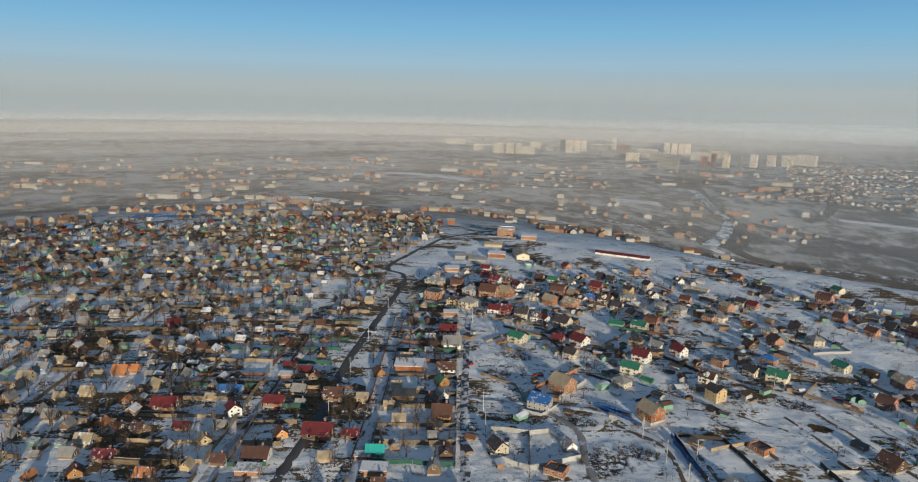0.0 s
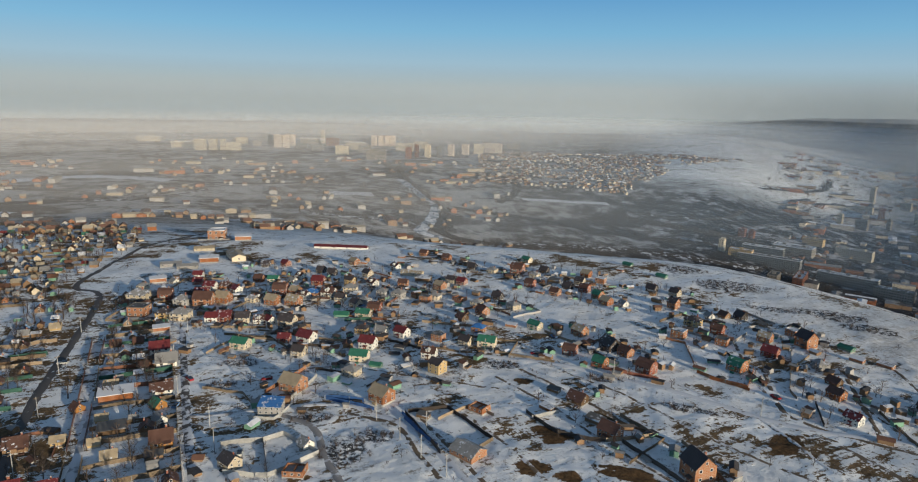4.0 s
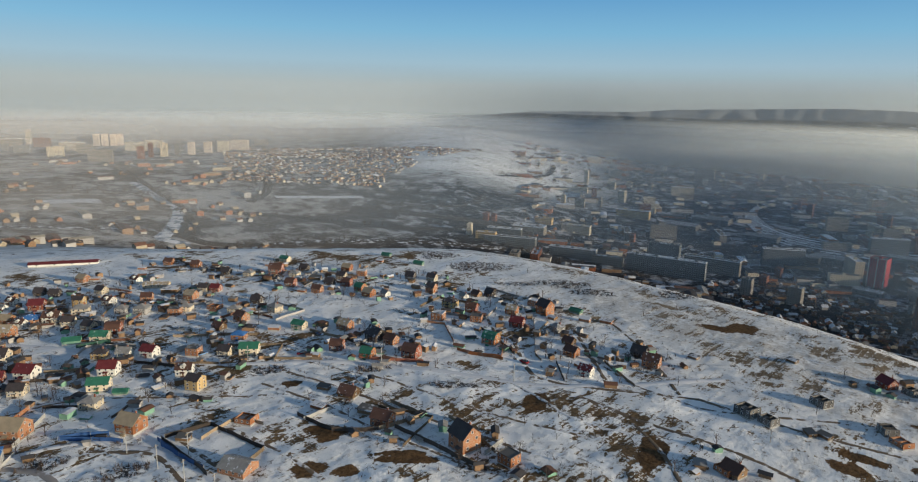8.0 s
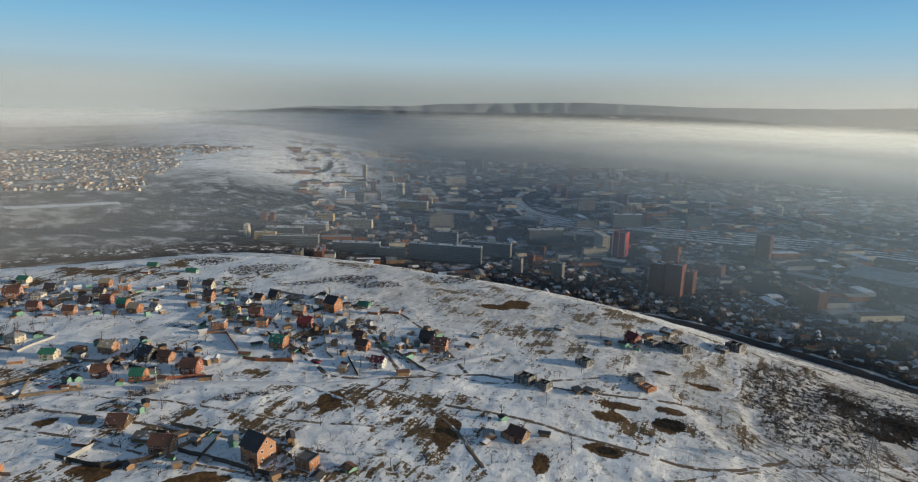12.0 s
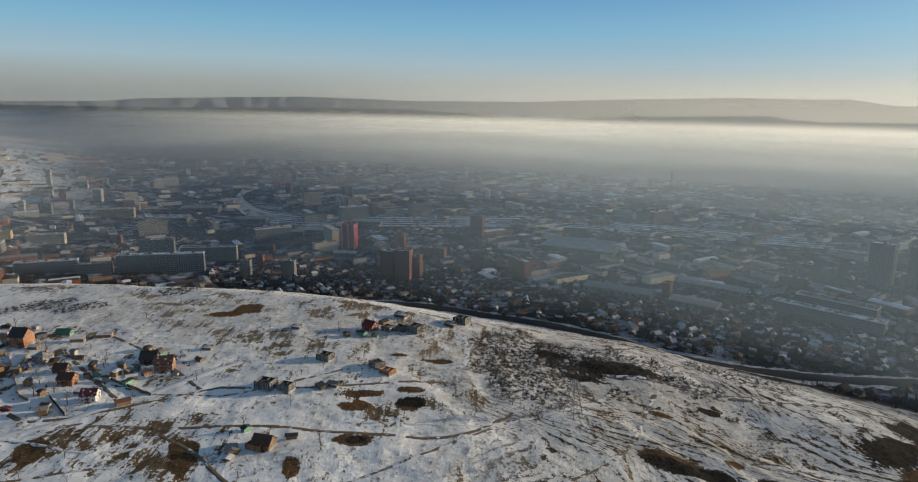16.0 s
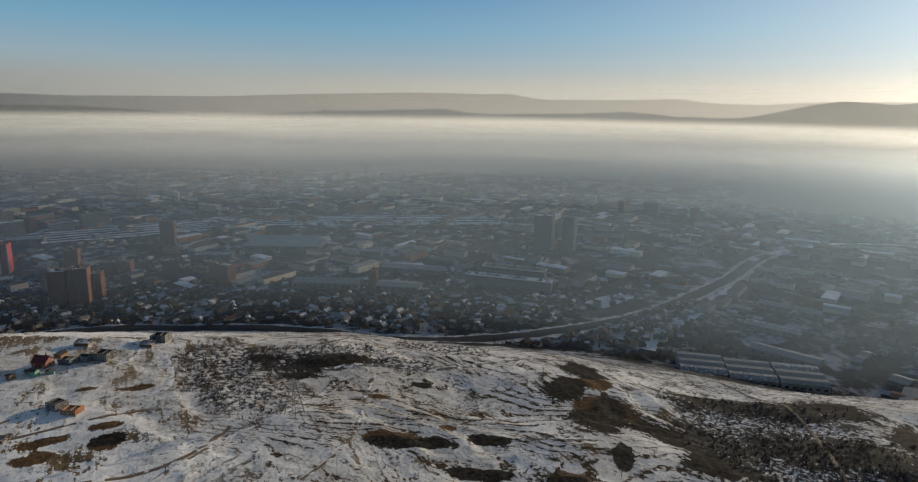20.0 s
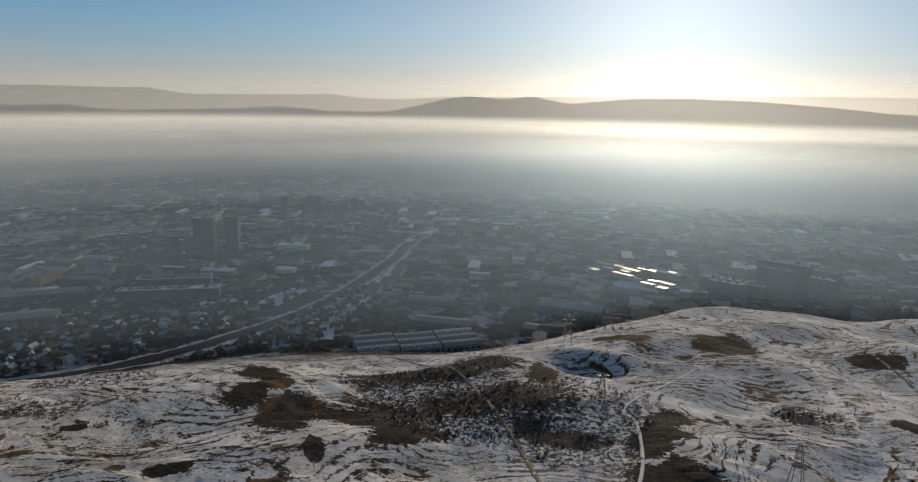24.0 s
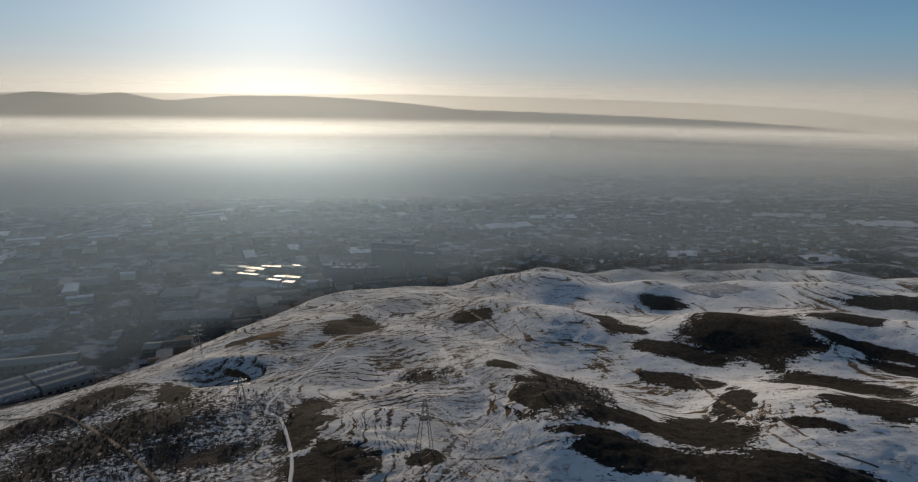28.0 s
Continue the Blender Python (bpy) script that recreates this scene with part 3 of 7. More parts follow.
SCRUB_GROUND_A = (
    (268, -38, 38.2, 22.8, -0.14), (307, -148, 26.7, 18.8, -2.02), (148, -222, 38.8, 29.7, -0.98), (102, -232, 45.6, 35.9, -1.16), (127, -203, 31.9, 14.7, -2.58),
    (49, 185, 8.9, 8, 1.31), (60, 191, 7.3, 4.5, -0.31), (44, 212, 7.7, 4.9, -0.2), (27, 273, 8.1, 4.9, -0.1), (18, 253, 6.3, 3.6, -0.07),
    (175, 163, 10.8, 3.3, -0.82), (324, 289, 16.3, 11.7, -0.84), (336, 222, 19, 10, -0.99), (333, 198, 14.6, 7.9, -1.03), (329, 329, 10.9, 7.7, -0.79),
    (130, 228, 7.8, 4.3, -0.52), (163, 199, 7.6, 3.1, -0.69), (335, 285, 18.5, 11.6, -0.87), (337, 332, 15.4, 7.8, -0.79),
)
SCRUB_GROUND_B = (
    (313, 242, 14.9, 5.3, -0.91), (369, 160, 11.4, 9.8, -1.16), (263, 123, 8.5, 4.7, -1.13), (14, -290, 13, 11.6, -3.09), (-54, -263, 36.6, 16.1, -1.77),
    (17, -288, 11.8, 10, -1.51), (289, -30, 36.9, 21.4, -0.1), (296, -79, 32.9, 13.8, -1.83), (272, -108, 17.3, 8.3, -1.95), (165, -218, 42, 24.9, -0.92),
    (122, -213, 25.1, 25, -2.62), (180, -257, 37.3, 10.8, -2.53),
)
SCRUB_GROUND = SCRUB_GROUND_A + SCRUB_GROUND_B
DRY_GRASS_A = (
    (233, 34, 8.3, 3.4, -1.43), (238, 15, 6, 3.6, -1.51), (274, 23, 5.4, 2.6, -1.49), (125, 136, 12.6, 2.9, -0.75), (107, 145, 4.6, 3.6, -0.64),
    (326, 118, 11.2, 5.7, -1.22), (188, 82, 8.8, 2.6, 0.41), (130, 210, 5, 3.2, -0.56), (182, 83, 9, 3.5, 0.43), (180, 48, 5.7, 2.7, 0.26),
    (126, 139, 10.8, 2.4, -0.74), (115, 165, 4.2, 3, -0.61), (119, 168, 9.3, 5.6, -0.62), (100, 153, 6.2, 5.6, -0.58), (187, 132, 10.6, 5.5, 0.62),
    (187, 85, 10.8, 3.4, 0.43), (222, 35, 6.4, 5, -1.42), (226, 15, 8.2, 4.6, 0.06), (197, 35, 5.8, 4.1, -1.4),
)
DRY_GRASS_B = (
    (336, 109, 10.8, 9.4, 0.31), (196, 30, 5, 4.3, -1.42), (178, 48, 7.7, 3.1, 0.26), (198, -173, 24.2, 16, -0.72), (226, -188, 13.1, 10.2, -0.7),
    (198, -78, 16.6, 5.7, -1.95), (201, -100, 4.6, 3.4, -2.03), (239, -87, 5.1, 2.6, -1.92), (271, 4, 8, 3, -1.56), (115, -366, 18.5, 9.7, -2.84),
)
DRY_GRASS = DRY_GRASS_A + DRY_GRASS_B
M["ground"] = ground_material()
ground = make_ground()

LANES = "lanes through the plots"
strip("road", [(-53, 120), (-52, 171), (-48, 209), (-46, 269), (-33, 399), (-47, 428), (-39, 465), (-5, 547), (60, 640)], 5.0, M["asphalt"],
      "dark slushy asphalt road between the garden plots")
strip("road", [(4, 120), (4, 173), (4, 225), (7, 330)], 4.0, M["asphalt"], "dark wet lane with slush along the plots")
strip("road", [(-30, 120), (-30, 172), (-28, 214), (-23, 309), (-20, 390)], 4.0, M["bluesnow"], "narrow lane of packed snow between fences", group=LANES)
strip("road", [(-73, 140), (-73, 182), (-71, 222), (-68, 275), (-66, 380)], 4.0, M["bluesnow"], "narrow lane of packed snow between fences", group=LANES)
strip("road", [(4, 230), (28, 226), (46, 222), (61, 215), (73, 193), (77, 165), (80, 130)], 4.0, M["track"], "curving snow track below the brick houses")
strip("road", [(43, 150), (43, 174), (42, 185), (43, 206), (30, 226)], 3.5, M["track"], "trodden snow track by the walled yard")
strip("road", [(7, 330), (56, 341), (114, 254), (154, 218), (183, 175), (202, 139), (225, 118), (262, 90)], 5.0, M["track"], "trodden snow road through the settlement")
strip("road", [(520, 1500), (468, 1167), (455, 1050), (401, 939), (406, 869), (482, 828), (600, 787), (700, 600), (790, 420)], 26.0, M["thicket"],
      "wide dark valley road curving below the hill", lift=0.8, step=15)
strip("verge", [(790, 420), (800, 250), (800, 60), (745, -60), (675, -160), (600, -240), (570, -320), (556, -400), (560, -545), (629, -760), (715, -960), (720, -1171), (482, -1509)],
      38.0, M["bluesnow"], "snowy verge beside the valley road", "verge", 0.3, 12)
strip("road", [(790, 420), (800, 250), (800, 60), (745, -60), (675, -160), (600, -240), (570, -320), (556, -400), (560, -545), (629, -760), (715, -960), (720, -1171), (482, -1509)],
      24.0, M["darkroad"], "dark road along the foot of the hill", lift=0.9, step=12)


# ---- distant hills above the fog ----
def ridge(profile, radius, label, mat, seed, rough=1.0):
    """A long wooded hill range. Profile: bearing and how high the crest stands, in degrees from the eye."""
    pa, pe = [q[0] for q in profile], [q[1] for q in profile]
    fine = np.arange(pa[0], pa[-1] + 0.01, 0.2)
    el = np.convolve(np.pad(np.interp(fine, pa, pe), 4, mode="edge"), np.hanning(11)[1:-1] / np.hanning(11)[1:-1].sum(), "valid")
    verts, faces = [], []
    for i, a in enumerate(fine):
        crest = EYE_Z + radius * math.tan(radians(el[i])) + rough * (2.2 * noise.noise(Vector((a * 1.1, 0, seed))) + 1.2 * noise.noise(Vector((a * 4, 2, seed))))
        for j in range(11):
            v = j / 10
            r = radius - 130 * (1 - v) + 20 * noise.noise(Vector((a / 1.2, j * 0.25, seed)))
            z = -150 + (crest + 150) * v ** 0.75 + 30 * noise.noise(Vector((a / 0.9, v * 2.5, seed + 3))) * v * (1 - v)
            verts.append((r * math.sin(radians(a)), r * math.cos(radians(a)), z))
    for i in range(len(fine) - 1):
        for j in range(10):
            k = i * 11 + j
            faces.append((k, k + 1, k + 12, k + 11))
    return tagged(link_mesh("backdrop_hills", verts, faces, mat), label, "hill", "distant hills", "structure")


def hills_material(name, lo, hi, clearing=0.60):
    n = Nodes(name)
    f = n.noise(0.02, 5)
    g = n.noise(0.006, 4, stretch=(1, 1, 14))
    col = n.mix(f, lo, hi)
    return n.finish(n.mix(n.ramp(g, clearing, clearing + 0.04), col, (0.6, 0.62, 0.66)), 0.9)


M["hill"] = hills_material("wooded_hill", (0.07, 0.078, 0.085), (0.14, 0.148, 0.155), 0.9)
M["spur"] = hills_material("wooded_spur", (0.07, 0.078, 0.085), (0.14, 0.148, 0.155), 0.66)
# far ranges: distance haze is painted into their paler blue-grey
M["farhill"] = hills_material("far_hazed_hill", (0.17, 0.19, 0.21), (0.27, 0.29, 0.31), 0.9)


ridge(((44, -1.7), (50, -1.05), (53, -0.85), (67, -1.0), (77, -0.85), (86, -0.88), (92, -1.2), (97, -1.7)), 4050, "dark wooded spur with snowy clearings", M["spur"], 1.0)
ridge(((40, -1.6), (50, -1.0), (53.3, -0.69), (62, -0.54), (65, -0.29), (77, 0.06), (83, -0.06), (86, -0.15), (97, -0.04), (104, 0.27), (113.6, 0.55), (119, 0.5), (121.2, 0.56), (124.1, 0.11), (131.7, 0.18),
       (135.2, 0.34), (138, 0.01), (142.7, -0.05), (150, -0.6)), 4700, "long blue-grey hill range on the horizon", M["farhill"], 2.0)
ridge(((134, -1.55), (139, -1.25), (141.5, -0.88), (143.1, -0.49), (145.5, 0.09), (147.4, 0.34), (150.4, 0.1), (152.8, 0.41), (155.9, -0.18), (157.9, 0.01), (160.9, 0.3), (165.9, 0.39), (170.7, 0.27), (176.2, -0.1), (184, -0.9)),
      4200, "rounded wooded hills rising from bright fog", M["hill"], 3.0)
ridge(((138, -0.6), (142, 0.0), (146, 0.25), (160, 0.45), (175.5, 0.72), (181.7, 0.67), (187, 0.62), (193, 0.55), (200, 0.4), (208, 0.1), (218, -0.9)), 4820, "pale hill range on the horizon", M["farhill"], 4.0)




# ---- smog lying over the valley ----
def smog_material(name, amount, colour, foot, top0, top1, through_part, wisps=0.25, forward=0.2, even_part=0.5):
    """Thin smog: mostly clear, scattering what light falls on it; it thins out near the ground and towards its top."""
    n = Nodes(name)
    uv = n.tree.nodes.new("ShaderNodeUVMap")
    sep = n.tree.nodes.new("ShaderNodeSeparateXYZ")
    n.link(uv.outputs[0], sep.inputs[0])
    geo = n.tree.nodes.new("ShaderNodeNewGeometry")
    place = n.tree.nodes.new("ShaderNodeSeparateXYZ")
    n.link(geo.outputs["Position"], place.inputs[0])
    low = n.ramp(sep.outputs["Y"], 0.0, foot)
    cloud = n.noise(0.0016, 4, 0.55, (1, 1, 5))
    height = n.math("ADD", place.outputs["Z"], n.math("MULTIPLY", n.math("SUBTRACT", cloud, 0.5), 70.0 * wisps))
    high = n.math("SUBTRACT", 1.0, n.ramp(height, top0, top1))
    fac = n.math("MULTIPLY", n.math("MULTIPLY", low, high), n.math("MULTIPLY", n.math("ADD", n.math("MULTIPLY", n.math("SUBTRACT", cloud, 0.5), 1.2 * wisps), 1.0), n.math("MULTIPLY", sep.outputs["X"], amount)), True)
    clear = n.add("BsdfTransparent")
    front = n.add("BsdfDiffuse")
    back = n.add("BsdfTranslucent")
    for b in (front, back):
        b.inputs["Color"].default_value = (*colour, 1)
    # part of the light is scattered evenly to all sides, as by fine dust
    even = n.add("BsdfDiffuse")
    even.inputs["Color"].default_value = (*colour, 1)
    level = n.tree.nodes.new("ShaderNodeCombineXYZ")
    for k, c in enumerate(SUN_DIR):
        level.inputs[k].default_value = c
    n.link(level.outputs[0], even.inputs["Normal"])
    near_side = n.add("MixShader")
    near_side.inputs[0].default_value = even_part
    n.link(front.outputs[0], near_side.inputs[1])
    n.link(even.outputs[0], near_side.inputs[2])
    front = near_side
    both = n.add("MixShader")
    both.inputs[0].default_value = through_part
    n.link(front.outputs[0], both.inputs[1])
    n.link(back.outputs[0], both.inputs[2])
    ahead = n.add("BsdfRefraction", Roughness=0.9, IOR=1.3)
    ahead.inputs["Color"].default_value = (*colour, 1)
    all_three = n.add("MixShader")
    all_three.inputs[0].default_value = forward
    n.link(both.outputs[0], all_three.inputs[1])
    n.link(ahead.outputs[0], all_three.inputs[2])
    both = all_three
    m = n.add("MixShader")
    n.link(fac, m.inputs[0])
    n.link(clear.outputs[0], m.inputs[1])
    n.link(both.outputs[0], m.inputs[2])
    n.link(m.outputs[0], n.out.inputs["Surface"])
    return n.mat


_SWING = np.convolve(np.pad(np.interp(np.arange(-90, 271), (-90, 15, 42, 102, 200, 265), (1, 1, 1.08, 0.79, 0.79, 1)), 12, mode="edge"), np.hanning(27)[1:-1] / np.hanning(27)[1:-1].sum(), "valid")


def smog_bank(radius, top, mat, seed, weights, wander=1.0, swing=False):
    """One bank of smog round the hill, standing on the ground; its edge wanders."""
    verts, faces, uvs = [], [], []
    cols = 720 if radius > 3000 else 240
    rows = 6
    for i in range(cols):
        a = radians(i * 360 / cols)
        r = radius * (1 + wander * (0.05 * math.sin(3 * a + seed) + 0.03 * math.sin(7 * a + 2 * seed)))
        bearing = (i * 360 / cols + 90) % 360 - 90
        if swing:
            r *= float(np.interp(bearing, np.arange(-90, 271), _SWING))
        x, y = r * math.sin(a), r * math.cos(a)
        z0 = float(land(x, y))
        thick = float(np.interp(bearing, (-90, 25, 60, 100, 130, 175, 215, 270), (0.35, 0.4, 1.3, 1.2, 0.7, 0.7, 1.0, 0.5)))
        dense = float(np.interp(bearing, (-90, 0, 15, 45, 98, 125, 145, 165, 185, 205, 270), weights))
        for j in range(rows):
            z = z0 - 3 + (top - z0 + 3) * j / (rows - 1)
            verts.append((x, y, z))
            uvs.append((dense, (z - z0) / (100.0 * thick)))
    for i in range(cols):
        if uvs[i * rows][0] + uvs[(i + 1) % cols * rows][0] < 0.02:
            continue
        for j in range(rows - 1):
            a, b = i * rows + j, ((i + 1) % cols) * rows + j
            faces.append((a, a + 1, b + 1, b))
    ob = link_mesh("backdrop_smog", verts, faces, mat)
    layer = ob.data.uv_layers.new(name="UVMap")
    for loop in ob.data.loops:
        layer.data[loop.index].uv = uvs[loop.vertex_index]
    return tagged(ob, "thin grey smog hanging over the valley", "smog", "smog over the valley", "structure")


NEAR_SMOG, FAR_SMOG, DUST = (0.48, 0.64, 0.80), (0.74, 0.80, 0.86), (0.58, 0.57, 0.57)
# many thin veils stand for smog that thickens with distance; its top lies level over the valley
for k, (radius, amount) in enumerate(((430, 0.06), (560, 0.09), (720, 0.11), (930, 0.12), (1200, 0.14), (1540, 0.19))):
    smog_bank(radius, 75, smog_material("smog", amount, NEAR_SMOG, 0.45, -35 + radius * 0.012, 62 - radius * 0.006, 0.55, 0.3, 0.4, 0.6), 0.4 + 1.7 * k,
              (0.0, 0.0, 0.25, 0.85, 0.95, 0.9, 1.2, 1.35, 1.2, 0.95, 0.3), 0.6)
for k, (radius, amount) in enumerate(((2000, 0.28), (2550, 0.40), (3150, 0.52))):
    smog_bank(radius, 75, smog_material("far_smog", amount, FAR_SMOG, 0.45, -35 + radius * 0.012, 62 - radius * 0.006, 0.5, 0.3, 0.3, 0.7), 0.9 + 1.7 * k,
              (0.0, 0.0, 0.25, 0.8, 0.95, 0.95, 1.1, 1.15, 1.1, 0.95, 0.3), 0.3, True)
# sunlit dust of the northern plain
for k, (radius, amount) in enumerate(((640, 0.08), (840, 0.13), (1100, 0.17), (1450, 0.22), (1900, 0.28), (2350, 0.36), (2900, 0.45))):
    smog_bank(radius, 120, smog_material("dust_haze", amount, DUST, 0.35, -10, 75, 0.3, 0.3, 0.1, 0.3), 2.1 + 1.3 * k,
              (1.0, 1.0, 0.95, 0.25, 0.0, 0.0, 0.0, 0.0, 0.0, 0.3, 0.9), 0.6)
smog_bank(3500, 75, smog_material("dense_fog", 0.96, (0.62, 0.66, 0.69), 0.5, 14, 51, 0.5, 0.15, 0.05, 0.8), 0.2, (0.1, 0.1, 0.3, 1.0, 1.1, 1.2, 1.2, 1.2, 1.2, 1.1, 0.9), 0.15, True)
smog_bank(3230, 330, smog_material("high_haze", 0.32, (0.72, 0.79, 0.86), 0.5, 90, 300, 0.4, 0.2, 0.12, 0.9), 0.9, (0.35, 0.35, 0.4, 0.65, 0.9, 1.0, 1.0, 1.0, 1.1, 1.1, 0.6), 0.15, True)
smog_bank(4250, 460, smog_material("far_haze", 0.36, (0.80, 0.81, 0.82), 0.5, 120, 330, 0.4, 0.2, 0.12, 0.9), 0.9, (0.3, 0.3, 0.3, 0.4, 0.6, 0.8, 1.1, 1.4, 1.6, 1.6, 0.8), 0.0)


# ---- building kit ----
def part(name, bm, mats, parent, label=""):
    """Links a bmesh as one mesh object under a thing or a part."""
    me = bpy.data.meshes.new(name)
    bm.to_mesh(me)
    bm.free()
    for m in (mats if isinstance(mats, (list, tuple)) else [mats]):
        me.materials.append(m)
    ob = new(name, me)
    ob.parent = parent
    if label:
        ob["label"] = label
    return ob


def box(bm, x0, x1, y0, y1, z0, z1, mat=0):
    v = [bm.verts.new((x, y, z)) for z in (z0, z1) for x, y in ((x0, y0), (x1, y0), (x1, y1), (x0, y1))]
    for f in ((3, 2, 1, 0), (4, 5, 6, 7), (0, 1, 5, 4), (1, 2, 6, 5), (2, 3, 7, 6), (3, 0, 4, 7)):
        bm.faces.new([v[k] for k in f]).material_index = mat
    return bm


def prism(bm, rings, mat=0, caps=True):
    """Skins rings of points of equal count."""
    vs = [[bm.verts.new(p) for p in ring] for ring in rings]
    for a, b in zip(vs, vs[1:]):
        for k in range(len(a)):
            j = (k + 1) % len(a)
            bm.faces.new((a[k], a[j], b[j], b[k])).material_index = mat
    if caps:
        bm.faces.new(list(reversed(vs[0]))).material_index = mat
        bm.faces.new(vs[-1]).material_index = mat
    return bm


def slab(bm, a, b, c, d, t, mat=0):
    """A plate of thickness t over four corners, thickened downwards."""
    prism(bm, [[(p[0], p[1], p[2] - t) for p in (a, b, c, d)], [a, b, c, d]], mat)


def window_mesh(bm, w, h):
    """A window in the plane y=0, facing -y: a proud frame round recessed dark glass, in one piece."""
    f = 0.1
    def ring(u, v, y):
        return [bm.verts.new(p) for p in ((-u, y, -v), (u, y, -v), (u, y, v), (-u, y, v))]
    rings = [ring(w / 2, h / 2, 0.04), ring(w / 2, h / 2, -0.07), ring(w / 2 - f, h / 2 - f, -0.07), ring(w / 2 - f, h / 2 - f, -0.02)]
    for a, b in zip(rings, rings[1:]):
        for k in range(4):
            bm.faces.new((a[k], a[(k + 1) % 4], b[(k + 1) % 4], b[k]))
    bm.faces.new(rings[-1]).material_index = 1


WINDOW_SHAPES = {}


def add_window(parent, x, y, z, turn, w=1.3, h=1.35, mats=None, name="window"):
    key = (round(w, 2), round(h, 2), id(mats) if mats else 0)
    if key not in WINDOW_SHAPES:
        bm = bmesh.new()
        window_mesh(bm, w, h)
        me = bpy.data.meshes.new(name)
        bm.to_mesh(me)
        bm.free()
        for m in mats or (M["trim"], M["glass"]):
            me.materials.append(m)
        WINDOW_SHAPES[key] = me
    ob = new(name, WINDOW_SHAPES[key])
    ob.parent = parent
    ob.matrix_basis = pose(x, y, z, 0, 0, turn)
    return ob


def gable_roof(bm, w, d, h, rise, over, t=0.22, ridge_along="x"):
    """Two roof plates; the ridge runs along x or y."""
    if ridge_along == "x":
        e, y = w / 2 + over, d / 2 + over
        z = h - rise * over / (d / 2)
        slab(bm, (-e, -y, z), (e, -y, z), (e, 0.0, h + rise), (-e, 0.0, h + rise), t)
        slab(bm, (e, y, z), (-e, y, z), (-e, 0.0, h + rise), (e, 0.0, h + rise), t)
        box(bm, -e, e, -0.16, 0.16, h + rise - 0.06, h + rise + 0.08)
    else:
        e, x = d / 2 + over, w / 2 + over
        z = h - rise * over / (w / 2)
        slab(bm, (-x, e, z), (-x, -e, z), (0.0, -e, h + rise), (0.0, e, h + rise), t)
        slab(bm, (x, -e, z), (x, e, z), (0.0, e, h + rise), (0.0, -e, h + rise), t)
        box(bm, -0.16, 0.16, -e, e, h + rise - 0.06, h + rise + 0.08)


def hip_roof(bm, w, d, h, rise, over):
    e, y = w / 2 + over, d / 2 + over
    k = max(0.3, w / 2 - d / 2)
    z = h - 0.15
    prism(bm, [[(-e, -y, z - 0.2), (e, -y, z - 0.2), (e, y, z - 0.2), (-e, y, z - 0.2)], [(-e, -y, z), (e, -y, z), (e, y, z), (-e, y, z)],
               [(-k, -0.1, h + rise), (k, -0.1, h + rise), (k, 0.1, h + rise), (-k, 0.1, h + rise)]])


def mansard_roof(bm, w, d, h, rise, over):
    e = w / 2 + over
    y, m = d / 2 + over, d / 2 * 0.66
    zm = h + rise * 0.68
    for s in (-1, 1):
        lo, up = [(-e * s, s * y, h - 0.25), (e * s, s * y, h - 0.25)], [(e * s, s * m, zm), (-e * s, s * m, zm)]
        slab(bm, lo[1], lo[0], up[1], up[0], 0.2)
        slab(bm, up[0], up[1], (-e * s, 0, h + rise), (e * s, 0, h + rise), 0.2)
    box(bm, -e, e, -0.15, 0.15, h + rise - 0.08, h + rise + 0.06)


